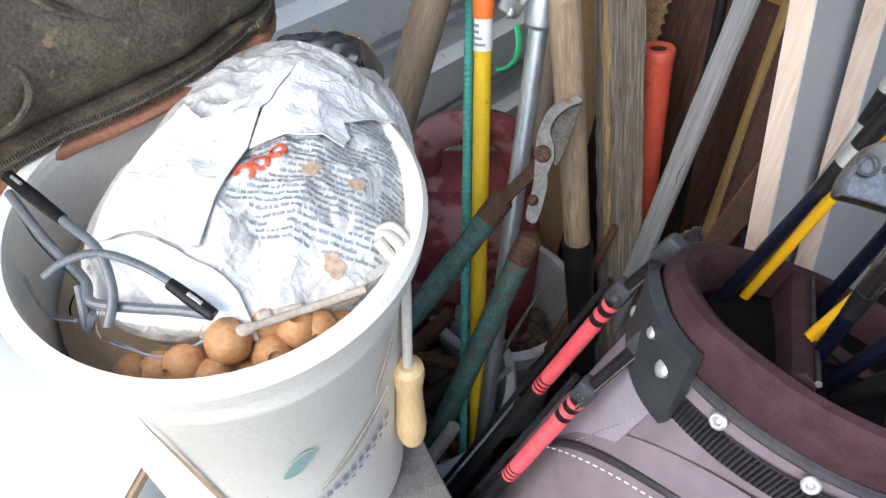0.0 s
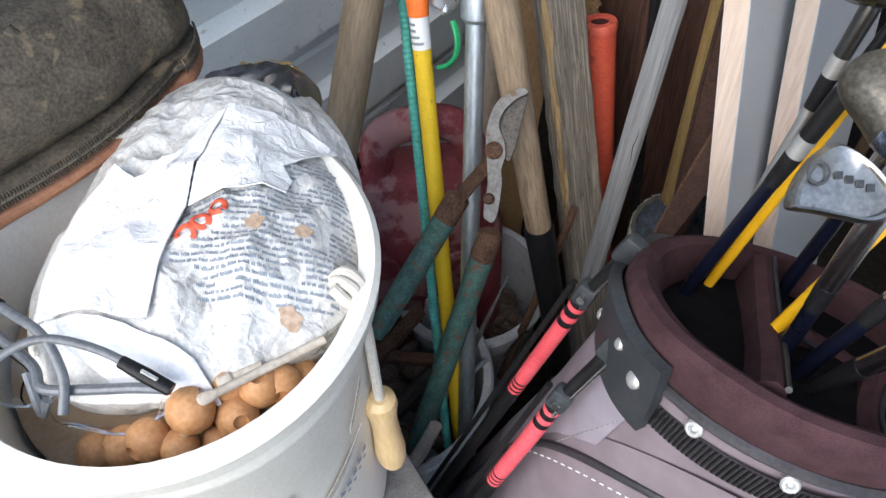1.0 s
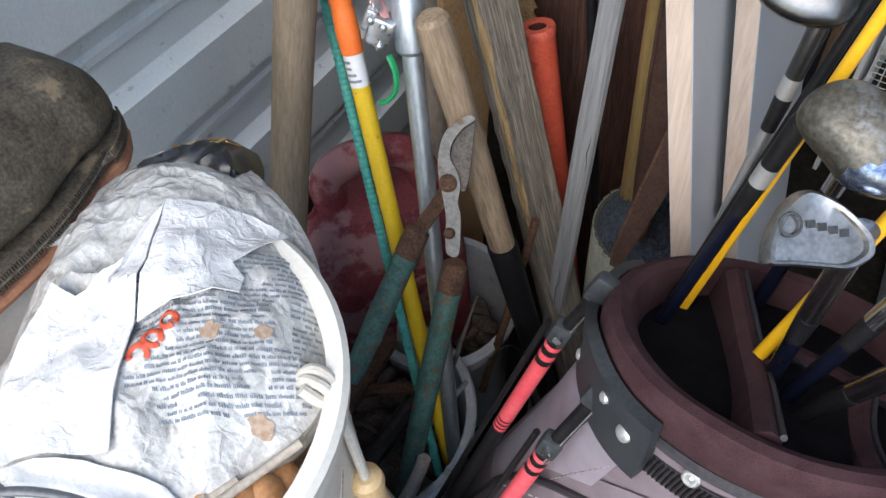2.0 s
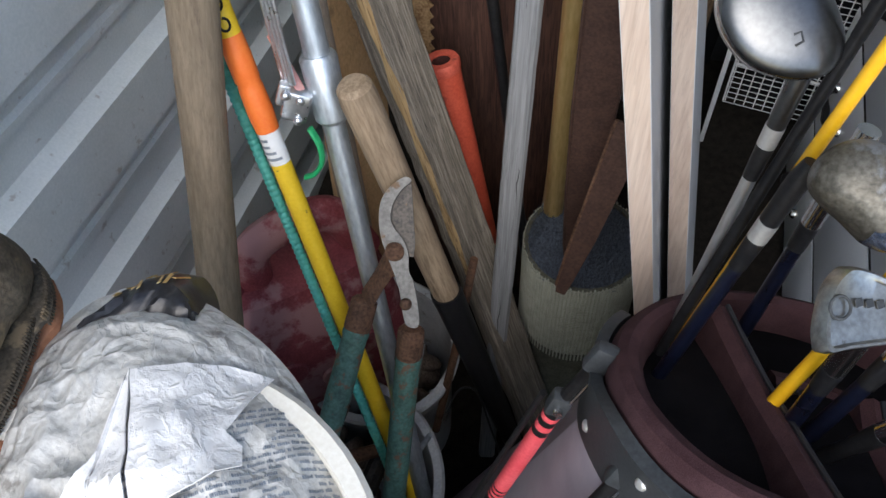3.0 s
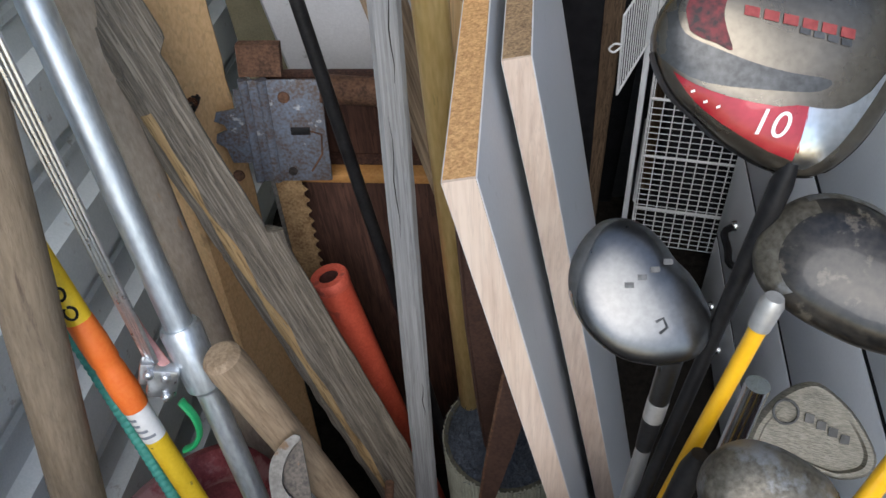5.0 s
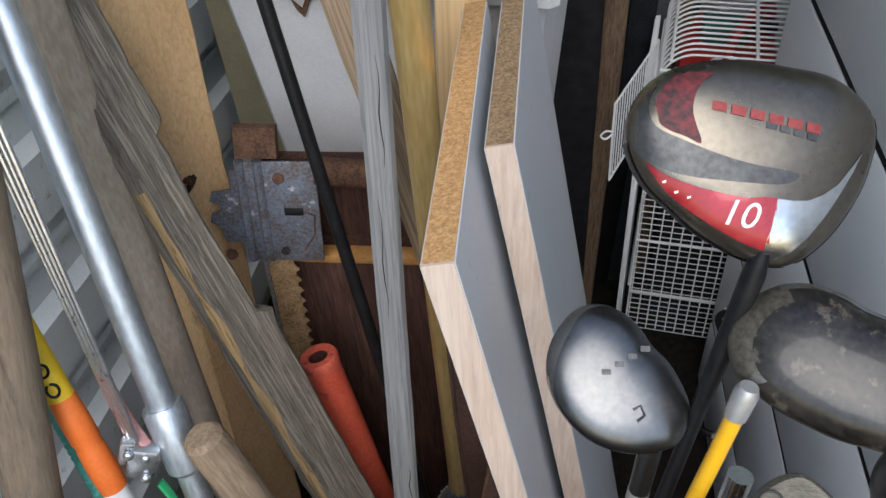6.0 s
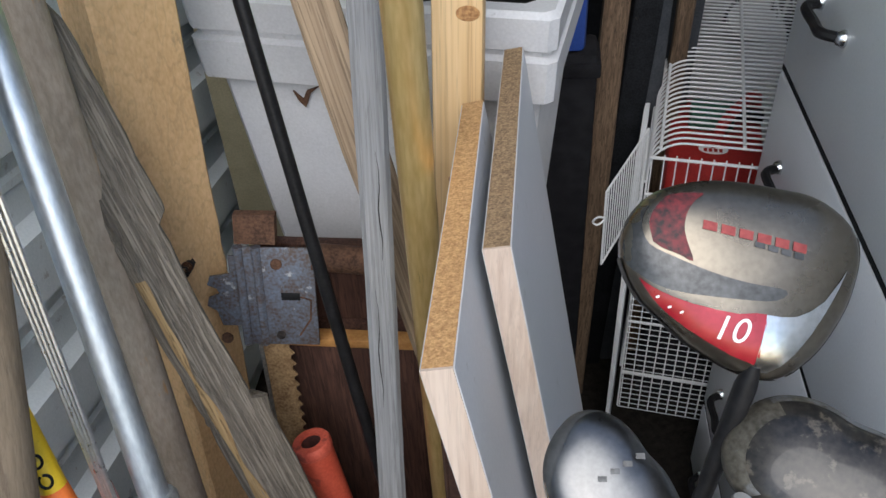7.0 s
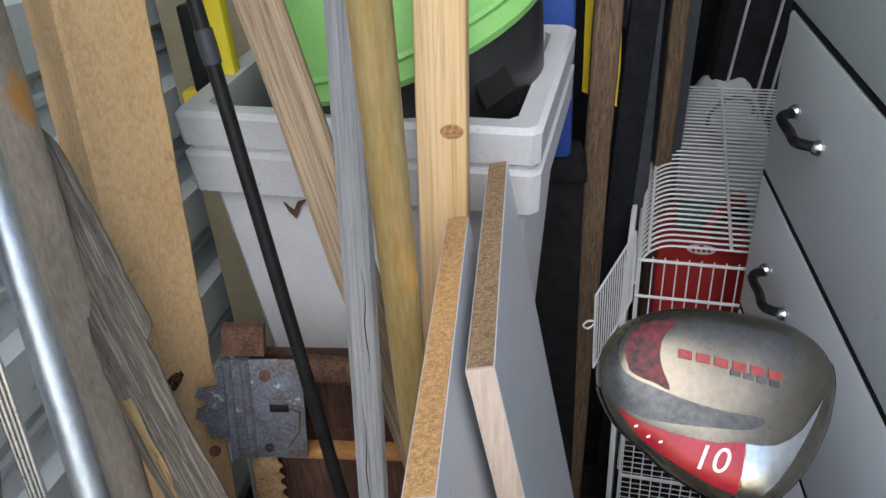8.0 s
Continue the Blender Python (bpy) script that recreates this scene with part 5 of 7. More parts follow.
def safety_glasses():
    gl = thing("safety_glasses", "grey safety glasses with clear lenses and black temples", "safety glasses", Matrix.Translation((-0.024, 0.010, -0.007)))
    for name, pts, r, tip in (
        ("temple", [(-0.442, 0.110, 0.992), (-0.377, 0.112, 0.992), (-0.345, 0.113, 0.988), (-0.322, 0.103, 0.975), (-0.312, 0.088, 0.962)], 0.0032, 0),
        ("temple", [(-0.264, 0.134, 0.970), (-0.309, 0.127, 0.982), (-0.341, 0.113, 0.988), (-0.356, 0.095, 0.985), (-0.360, 0.080, 0.980)], 0.0030, 1),
    ):
        bm = pipe(bmesh.new(), spline(pts, 8), r, 10, flat=0.8)
        tp = part("temple", bm, "lensplastic", gl)
        a, b = V(pts[0]), V(pts[1])
        e = a.lerp(b, 0.95 if tip == 0 else 0.75)
        bm = pipe(bmesh.new(), [a, a.lerp(e, 0.5), e], [0.0046, 0.0050, 0.0042], 10, flat=0.8)
        part("temple_pad", bm, "black", tp, "black temple pad")
        bm = bmesh.new()
        u = (b - a).normalized()
        pipe(bm, [a + u * 0.008 + V((0, 0, 0.0046)), a + u * 0.019 + V((0, 0, 0.0048))], 0.0013, 6)
        part("maker_mark", bm, "silvertrim", tp, "pale maker mark")
    brow = spline([(-0.450, 0.107, 0.972), (-0.400, 0.101, 0.968), (-0.352, 0.099, 0.966), (-0.335, 0.092, 0.964), (-0.312, 0.106, 0.964), (-0.285, 0.124, 0.966), (-0.266, 0.134, 0.968)], 6)
    part("brow", pipe(bmesh.new(), brow, 0.0034, 10), "lensplastic", gl)
    nose = [(-0.350, 0.094, 0.966), (-0.338, 0.086, 0.956), (-0.336, 0.083, 0.944), (-0.331, 0.090, 0.958)]
    part("nose_bridge", pipe(bmesh.new(), spline(nose, 5), 0.0036, 8), "lensplastic", gl)
    for lens in (((-0.444, 0.104, 0.968), (-0.400, 0.097, 0.966), (-0.352, 0.096, 0.964), (-0.350, 0.082, 0.940), (-0.378, 0.074, 0.930), (-0.415, 0.080, 0.938)), ((-0.330, 0.094, 0.962), (-0.300, 0.114, 0.964), (-0.268, 0.132, 0.966), (-0.272, 0.127, 0.944), (-0.290, 0.104, 0.932), (-0.322, 0.088, 0.936))):
        top, low = spline(lens[:3], 6), spline(lens[3:][::-1], 6)
        bm = bmesh.new()
        rows = []
        for k in range(7):
            t = k / 6
            rows.append([a.lerp(b, t) + V((0, -0.006, 0.0)) * math.sin(math.pi * t) for a, b in zip(top, low)])
        rings(bm, rows, cap=False, closed=False)
        thicken(bm, 0.0016)
        ob = part("lens", bm, "lens", gl, "clear plastic lens")
        ob.visible_shadow = False
        part("lens_edge", pipe(bmesh.new(), low, 0.0012, 6), "lensedge", gl, "bluish lens edge")


M["lensedge"] = surface("lens_edge", (0.22, 0.27, 0.36), (0.30, 0.36, 0.46), 12, rough=0.2, bump=0.0)
safety_glasses()


def turnings():
    rng = random.Random(5)
    for k, (x, y, z, r) in enumerate(((-0.268, 0.142, 0.940, 0.0175), (-0.262, 0.170, 0.937, 0.014), (-0.246, 0.180, 0.934, 0.0165), (-0.236, 0.190, 0.930, 0.015), (-0.248, 0.158, 0.926, 0.016), (-0.283, 0.115, 0.928, 0.016), (-0.264, 0.122, 0.924, 0.014), (-0.245, 0.138, 0.912, 0.015), (-0.300, 0.105, 0.915, 0.016), (-0.225, 0.205, 0.918, 0.015), (-0.318, 0.094, 0.905, 0.016))):
        x, y, z, r = x - 0.017, y + 0.004, z - 0.005, r * 0.90
        d = V((x - BC.x, y - BC.y))
        d *= min(1.0, (0.122 - r) / d.length)
        x, y = BC.x + d.x, BC.y + d.y
        bm = lathe(bmesh.new(), [(-0.92 * r, 0.35 * r), (-0.75 * r, 0.66 * r), (-0.4 * r, 0.92 * r), (0, r), (0.4 * r, 0.92 * r), (0.75 * r, 0.66 * r), (0.92 * r, 0.35 * r), (0.7 * r, 0.28 * r)], 20)
        for v in bm.verts:
            v.co *= 1 + 0.05 * noise.noise(v.co * 60 + V((k, 0, 0)))
        solid("wooden_bead", bm, "ball", "orange-brown turned wooden bead with a drilled hole", "wooden bead", pose(x, y, z, rng.uniform(0, 90), rng.uniform(-60, 60), rng.uniform(0, 180)), "beads in the bucket")
    for p, q, r in (((-0.268, 0.140, 0.952), (-0.262, 0.122, 0.925), 0.0052), ((-0.262, 0.146, 0.952), (-0.226, 0.222, 0.950), 0.0042), ((-0.262, 0.162, 0.948), (-0.248, 0.186, 0.948), 0.0055)):
        p, q, r = V(p) + V((-0.017, 0.004, -0.006)), V(q) + V((-0.017, 0.006, -0.007)), r * 0.78
        n = (q - p).length
        bm = lathe(bmesh.new(), [(0, r * 0.85), (0.002, r * 1.25), (0.009, r * 1.25), (0.011, r * 0.9), (n, r * 0.9)], 14)
        solid("dowel", bm, "dowel", "grey weathered wooden dowel among the beads", "dowel", along(p, q), "dowels in the bucket")
    # brownish residue in the bucket
    bm = lathe(bmesh.new(), [(0.84, 0.118), (0.888, 0.125), (0.892, 0.10), (0.889, 0.02)], 40)
    solid("bucket_filling", bm, "cardboard", "brown dusty filling in the bucket", "filling", Matrix.Translation((BC.x, BC.y, 0)), kind="stuff")
    # rope with a wooden grip over the rim
    rp = thing("rope_handle", "cotton cord with a turned wooden grip hung over the rim", "cord handle", Matrix.Translation((-0.010, 0.004, -0.004)))
    cord = spline([(-0.252, 0.254, 0.935), (-0.247, 0.255, 0.963), (-0.236, 0.256, 0.968), (-0.228, 0.256, 0.958), (-0.225, 0.254, 0.92), (-0.2245, 0.252, 0.87), (-0.224, 0.250, 0.825)], 8)
    part("cord", pipe(bmesh.new(), cord, 0.0040, 10), "rope", rp)
    part("knot", pipe(bmesh.new(), spline([(-0.256, 0.250, 0.952), (-0.244, 0.262, 0.968), (-0.230, 0.262, 0.963), (-0.229, 0.250, 0.958), (-0.242, 0.248, 0.969)], 6), 0.0042, 10), "rope", rp)
    bm = lathe(bmesh.new(), [(0, 0.004), (0.002, 0.010), (0.012, 0.0125), (0.03, 0.0135), (0.055, 0.0120), (0.085, 0.0108), (0.100, 0.0118), (0.112, 0.0135), (0.120, 0.0125), (0.124, 0.007)], 22)
    part("grip", bm, "lightwood", rp, "varnished wooden grip", at=along((-0.2235, 0.249, 0.706), (-0.224, 0.250, 0.83)))
    # what is printed on the bucket: a leaf and bars, wrapped round its wall
    def wall(a, z, lift=0.0012):
        r = 0.1376 * (0.86 + 0.14 * min(1, (z - 0.59) / 0.312)) + lift
        return V((BC.x + r * math.cos(a), BC.y + r * math.sin(a), z))
    bucket = bpy.data.objects["large_bucket"]
    off = bucket.matrix_world.inverted()

    def decal(name, rows, material, label):
        bm = bmesh.new()
        rings(bm, [[off @ wall(radians(a), z) for a, z in row] for row in rows], cap=False, closed=False)
        thicken(bm, 0.0004)
        part(name, bm, material, bucket, label)
    decal("printed_leaf", [[(-31 + 12 * t, 0.800 + 0.030 * t + w * 0.012 * math.sin(math.pi * t) ** 0.8) for t in [i / 12 for i in range(13)]] for w in (-1, 0, 1)], "leafprint", "faded teal printed leaf")
    decal("printed_stroke", [[(-22 + 34 * t, 0.745 + 0.085 * t + w * 0.006 * math.sin(math.pi * t)) for t in [i / 16 for i in range(17)]] for w in (-1, 1)], "barkprint", "worn brown printed stroke")
    decal("printed_bar", [[(6 + 9 * t, 0.845 + 0.045 * t + w * 0.004) for t in [i / 6 for i in range(7)]] for w in (-1, 1)], "barkprint", "worn brown printed bar")
    for k in range(11):
        a0 = -26 + k * 3.6
        decal("printed_bar", [[(a0 + 2.4 * t, 0.722 + 0.0062 * k + w * 0.0045) for t in (0, 0.5, 1)] for w in (-1, 1)], "ink", "grey unreadable printed bar")
        if k > 3:
            decal("printed_bar", [[(a0 + 1.5 * t, 0.708 + 0.0062 * k + w * 0.002) for t in (0, 0.5, 1)] for w in (-1, 1)], "ink", "grey unreadable printed bar")
    decal("torn_label_edge", [[(-62 + 0.9 * i + w * 2.2 * math.sin(i * 0.17), 0.918 - 0.0165 * i) for i in range(16)] for w in (0, 1)], "cardboard", "brown edge of torn label")


M["leafprint"] = surface("faded_teal_print", (0.22, 0.36, 0.33), (0.30, 0.42, 0.39), 20, rough=0.5, bump=0.02)
M["barkprint"] = surface("worn_brown_print", (0.30, 0.27, 0.22), (0.56, 0.53, 0.48), 60, rough=0.6, bump=0.05)
turnings()


# ---- golf bag ----
def bag_pt(a, z, k=1.0):
    y = 0.122 * k * math.sin(a)
    return V((0.012 - 0.30 * max(0.0, 0.79 - z) + 0.128 * k * math.cos(a), 0.452 + y, z + lean(0.452 + y, z)))


def lean(y, z):
    """The bag leans back, so that its front stands higher than its back."""
    return -0.66 * (y - 0.452) * min(1.0, z / 0.85)


def bag_ring(z, k=1.0, n=56):
    return [bag_pt(math.tau * i / n, z, k) for i in range(n)]


def bag_band(bm, a0, a1, z0, z1, k0, k1, thick=0.004, n=24, sag=0.0):
    """A strip laid round the bag between two angles and two heights."""
    rows = []
    for z, k in ((z0, k0), ((z0 + z1) / 2, (k0 + k1) / 2), (z1, k1)):
        rows.append([bag_pt(radians(a0 + (a1 - a0) * i / n), z - sag * math.sin(math.pi * i / n), k) for i in range(n + 1)])
    rings(bm, rows, cap=False, closed=False)
    bm.normal_update()
    mid = V((0.012, 0.452, 0.8))
    f = bm.faces[:][len(bm.faces) // 2]
    if f.normal.dot(f.calc_center_median() - mid) < 0:
        bmesh.ops.reverse_faces(bm, faces=bm.faces[:])
    thicken(bm, -thick)
    return bm


def golf_bag():
    bag = thing("golf_bag", "mauve-grey nylon golf stand bag with a plum velvet rim", "golf bag")
    bm = bmesh.new()
    rings(bm, [bag_ring(0.0, 0.92), bag_ring(0.02, 0.98), bag_ring(0.4, 1.02), bag_ring(0.72, 1.02), bag_ring(0.845, 1.0), bag_ring(0.845, 0.86), bag_ring(0.40, 0.85)])
    part("body", bm, "nylon", bag)
    bm = bmesh.new()
    rings(bm, [bag_ring(0.838, 0.84), bag_ring(0.80, 0.82), bag_ring(0.45, 0.80), bag_ring(0.44, 0.2)], cap=True)
    part("lining", bm, "lining", bag, "black lining")
    prof = [(0.826, 1.005), (0.834, 1.04), (0.850, 1.055), (0.868, 1.045), (0.880, 1.01), (0.884, 0.95), (0.880, 0.89), (0.866, 0.845), (0.835, 0.825)]
    bm = bmesh.new()
    rings(bm, [bag_ring(z, k) for z, k in prof], cap=False)
    for v in bm.verts:
        v.co += V((0, 0, 1)) * 0.0022 * noise.noise(v.co * 18)
    part("velvet_rim", bm, "velvet", bag, "plum velvet rim")
    bm = pipe(bmesh.new(), [bag_pt(radians(a), 0.826, 1.035) for a in range(236, 396, 4)], 0.0048, 8)
    part("piping", bm, "piping", bag, "dark grey piping")
    # ribbed webbing round the front
    bm = bag_band(bmesh.new(), 236, 385, 0.775, 0.803, 1.025, 1.025, 0.002, 40, 0.0)
    web = part("webbing", bm, "piping", bag, "ribbed black webbing")
    bm = bmesh.new()
    for i in range(90):
        t = i / 90
        a = radians(237 + 147 * t)
        s = -0.003
        pipe(bm, [bag_pt(a, 0.773 - s, 1.047), bag_pt(a, 0.799 - s, 1.047)], 0.0011, 5)
    tagged(part("webbing_rib", bm, "black", web), kind="stuff")
    for a, z in ((255, 0.816), (283, 0.814), (312, 0.814)):
        p, q = bag_pt(radians(a), z - 0.004, 1.05), bag_pt(radians(a), z - 0.004, 1.2)
        bm = lathe(bmesh.new(), [(0, 0.0064), (0.0016, 0.0064), (0.0028, 0.0050), (0.0028, 0.0034), (0.0016, 0.0029), (0.0028, 0.0018), (0.0032, 0.0006)], 16)
        part("snap", bm, "silvertrim", bag, "silver snap rivet", at=along(p, q, (0, 0, 1)))
    # lavender side panel with a white seam
    bm = bag_band(bmesh.new(), 186, 240, 0.45, 0.822, 1.022, 1.012, 0.0025, 16)
    part("side_panel", bm, "lavender", bag, "paler lavender side panel")
    bm = bmesh.new()
    for i in range(34):
        t = i / 34
        p = bag_pt(radians(241 - 24 * t), 0.80 - 0.30 * t, 1.052)
        q = bag_pt(radians(241 - 24 * (t + 0.018)), 0.80 - 0.30 * (t + 0.018), 1.052)
        pipe(bm, [p, q], 0.0007, 5)
    tagged(part("seam_stitch", bm, "silvertrim", bag, "pale stitched seam"), kind="stuff")
    # bulging pocket with piping
    bm = bmesh.new()
    loops = []
    for k in range(13):
        t = k / 12
        g = 1.02 + 0.20 * math.sin(math.pi * min(1, 0.02 + t) * 0.5) ** 0.7
        loops.append([bag_pt(radians(205 + 139 * u), 0.12 + 0.640 * (1 - t * 1.0) * (math.sin(math.pi * u) ** 0.22), 1.02 + (g - 1.02) * math.sin(math.pi * u) ** 0.4) for u in [0.001 + 0.998 * i / 36 for i in range(37)]])
    rings(bm, loops, cap=False, closed=False)
    pk = part("pocket", bm, "nylon", bag)
    bm = pipe(bmesh.new(), [p + V((0, 0, 0.001)) for p in loops[1]], 0.0042, 8)
    part("pocket_piping", bm, "piping", pk, "grey pocket piping")
    bm = bmesh.new()
    arc = [bag_pt(radians(205 + 139 * u), 0.085 + 0.630 * (math.sin(math.pi * u) ** 0.25), 1.24) for u in [0.12 + 0.5 * i / 60 for i in range(61)]]
    for i in range(0, 60, 2):
        pipe(bm, [arc[i], arc[i].lerp(arc[i + 1], 0.9)], 0.0006, 5)
    tagged(part("pocket_stitch", bm, "white", pk, "white pocket stitching"), kind="stuff")
    # moulded collar that carries the stand
    bm = bag_band(bmesh.new(), 150, 243, 0.775, 0.862, 1.05, 1.07, 0.009, 22)
    for v in bm.verts:
        v.co.z -= 0.006 * math.sin(v.co.y * 60)
    col = part("stand_collar", bm, "collar", bag, "grey moulded stand collar")
    for a, z, r in ((235, 0.818, 0.0065), (225, 0.834, 0.0045), (196, 0.80, 0.005)):
        p, q = bag_pt(radians(a), z, 1.135), bag_pt(radians(a), z, 1.3)
        part("rivet", lathe(bmesh.new(), [(-0.006, r), (0.0015, r), (0.003, r * 0.7), (0.0035, r * 0.2)], 14), "silvertrim", col, "silver rivet", at=along(p, q, (0, 0, 1)))
    # stand: two hinged legs with red print
    for top, mid, low in (((-0.128, 0.448, 0.868), (-0.152, 0.433, 0.806), (-0.232, 0.368, 0.50)), ((-0.100, 0.372, 0.855), (-0.126, 0.349, 0.78), (-0.195, 0.292, 0.50))):
        top, mid, low = V(top), V(mid), V(low)
        n = (low - mid).length
        m = along(mid, low)
        leg = part("stand_leg", lathe(bmesh.new(), [(0, 0.0075), (n + 0.45, 0.0070)], 16), "black", bag, "black stand leg", at=m)
        for z0, z1 in ((0.012, 0.018), (0.026, 0.034), (0.042, 0.150)):
            bm = lathe(bmesh.new(), [(z0, 0.0079), (z1, 0.0079)], 16, cap=False)
            part("red_print", bm, "legred", leg, "red printed band")
        for k in range(3):
            bm = lathe(bmesh.new(), [(0.153 + 0.007 * k, 0.0079), (0.157 + 0.007 * k, 0.0079)], 16, cap=False)
            part("red_print", bm, "legred", leg, "red printed ring")
        bm = bmesh.new()
        slab(bm, -0.009, 0.009, -0.0075, 0.0075, -0.016, 0.010, 0.004)
        jt = part("hinge", bm, "collar", bag, "grey plastic hinge", at=m)
        part("hinge_pin", lathe(bmesh.new(), [(-0.012, 0.0038), (0.012, 0.0038)], 12), "chrome", jt, "steel pin", at=pose(0, 0, -0.004, 90, 0, 0))
        u = (top - mid)
        part("strut", lathe(bmesh.new(), [(0, 0.0055), (u.length, 0.0055)], 12), "black", bag, at=along(mid, top))
        part("strut_wire", lathe(bmesh.new(), [(-0.02, 0.0017), (u.length + 0.01, 0.0017)], 8), "chrome", bag, "steel strut wire", at=along(mid + V((0.006, -0.004, 0.004)), top + V((0.006, -0.004, 0.004))))
        bm = bmesh.new()
        slab(bm, -0.010, 0.010, -0.007, 0.007, -0.012, 0.018, 0.005)
        part("bracket", bm, "collar", bag, "grey hinge bracket", at=along(top, top + u))
        part("pull_rod", pipe(bmesh.new(), [mid + V((-0.013, 0.006, 0.004)), low + V((-0.013, 0.008, 0.004)), low + (low - mid) + V((-0.013, 0.008, 0.004))], 0.0030, 8), "black", bag, "thin black pull rod")
    # velvet dividers with piping
    for pts, z in (([(0.006, 0.346), (-0.002, 0.405), (-0.018, 0.465), (-0.040, 0.535)], 0.888), ([(0.002, 0.474), (0.035, 0.484), (0.075, 0.472), (0.112, 0.460)], 0.862), ([(0.078, 0.365), (0.072, 0.42), (0.070, 0.470)], 0.862)):
        line = spline([(x, y, 0) for x, y in pts], 8)
        bm = bmesh.new()
        loops = []
        for i, c in enumerate(line):
            t = (line[min(i + 1, len(line) - 1)] - line[max(i - 1, 0)]).normalized()
            nx = V((-t.y, t.x, 0))
            dip = 0.018 * math.sin(math.pi * i / (len(line) - 1)) - lean(c.y, z)
            loops.append([c + nx * 0.022 + V((0, 0, 0.45)), c + nx * 0.024 + V((0, 0, z - 0.12 - dip)), c + nx * 0.012 + V((0, 0, z - 0.03 - dip)), c + nx * 0.008 + V((0, 0, z - 0.006 - dip)), c + V((0, 0, z - dip)), c - nx * 0.008 + V((0, 0, z - 0.006 - dip)), c - nx * 0.012 + V((0, 0, z - 0.03 - dip)), c - nx * 0.024 + V((0, 0, z - 0.12 - dip)), c - nx * 0.022 + V((0, 0, 0.45))])
        rings(bm, loops)
        dv = part("divider", bm, "velvet", bag, "padded velvet divider")
        part("divider_piping", pipe(bmesh.new(), [V(lp[5]) + V((0, 0, 0.002)) for lp in loops], 0.0022, 8), "pipingblue", dv, "shiny dark piping")


M["lining"] = surface("black_lining", (0.005, 0.005, 0.006), (0.012, 0.011, 0.013), 8, rough=1.0, bump=0.2, fine=300, sheen=0.05)
M["lavender"] = surface("lavender_nylon", (0.25, 0.22, 0.255), (0.34, 0.30, 0.345), 6, rough=0.7, bump=0.4, fine=520)
M["blackcloth"] = surface("black_cloth", (0.008, 0.008, 0.010), (0.022, 0.022, 0.025), 8, rough=0.9, bump=0.3, fine=300, sheen=0.15)
M["pipingblue"] = surface("shiny_piping", (0.012, 0.013, 0.018), (0.025, 0.027, 0.034), 12, rough=0.4, bump=0.05)
golf_bag()


# ---- golf clubs ----
from mathutils.bvhtree import BVHTree


def curve_radius(table, a):
    """Smooth closed curve through evenly spaced radii."""
    n = len(table)
    f = (a % math.tau) / math.tau * n
    i, t = int(f), f - int(f)
    p0, p1, p2, p3 = (table[(i + k) % n] for k in (-1, 0, 1, 2))
    return 0.5 * (2 * p1 + (p2 - p0) * t + (2 * p0 - 5 * p1 + 4 * p2 - p3) * t * t + (3 * p1 - p0 - 3 * p2 + p3) * t ** 3)


def head_pt(table, a, s, dome, under, lift=0.0, scale=1.0):
    """A point on a club head: s 0 at the middle of its crown, 1 at its widest, 2 at the sole."""
    r = curve_radius(table, a) * scale
    if s <= 1:
        g, z = math.sin(s * math.pi / 2) ** 0.9, dome * math.cos(s * math.pi / 2) ** 0.8 if s < 1 else 0.0
    else:
        g, z = 1 - 0.28 * (s - 1) ** 1.8, -under * (s - 1)
    return V((r * g * math.cos(a), r * g * math.sin(a), z)) * (1 + lift)


def head_mesh(table, dome, under, scale):
    bm = bmesh.new()
    rings(bm, [[head_pt(table, math.tau * i / 64, s, dome, under, 0, scale) for i in range(64)] for s in [0.03 + 1.97 * k / 26 for k in range(27)]])
    return bm


def head_patch(table, a0, a1, s0, s1, dome, under, scale, lift=0.012, n=24, m=8, ease=None):
    """A lacquered field that lies on a club head."""
    bm = bmesh.new()
    rows = []
    for j in range(m + 1):
        row = []
        for i in range(n + 1):
            u = i / n
            lo, hi = (s0, s1) if ease is None else ease(u)
            row.append(head_pt(table, radians(a0 + (a1 - a0) * u), lo + (hi - lo) * j / m, dome, under, lift, scale))
        rows.append(row)
    rings(bm, rows, cap=False, closed=False)
    return bm


def shaft_parts(club, p, q, r0, r1, material, ferrule="black", ring=None, inv=None, up=0.0, dark=None):
    """A shaft from the hosel p down to q inside the bag."""
    p, q = V(p), V(q)
    n = (q - p).length
    m = inv @ along(p, q)
    if up:
        # short neck: a silver collar right under the head
        part("ferrule_ring", lathe(bmesh.new(), [(-up, r0 * 1.0), (-up + 0.004, r0 * 1.35), (-up + 0.020, r0 * 1.25)], 16), ring, club, "silver neck ring", at=m)
        part("shaft", lathe(bmesh.new(), [(-up + 0.018, r0), (dark, r0 * 1.05)], 16), material, club, "bright yellow shaft", at=m)
        part("lower_shaft", lathe(bmesh.new(), [(dark, r0 * 1.05), (n, r1)], 16), material, club, at=m)
        return
    part("hosel", lathe(bmesh.new(), [(-0.028, r0 * 0.9), (-0.015, r0 * 1.35), (0.0, r0 * 1.32), (0.022, r0 * 1.25)], 16), ferrule, club, at=m)
    if ring:
        part("ferrule_ring", lathe(bmesh.new(), [(0.022, r0 * 1.32), (0.038, r0 * 1.28)], 16), ring, club, "silver ferrule ring", at=m)
    part("ferrule", lathe(bmesh.new(), [(0.038 if ring else 0.018, r0 * 1.28), (0.066, r0 * 1.08)], 16), "black", club, "black ferrule", at=m)
    part("shaft", lathe(bmesh.new(), [(0.060, r0), (n, r1)], 16), material, club, at=m)


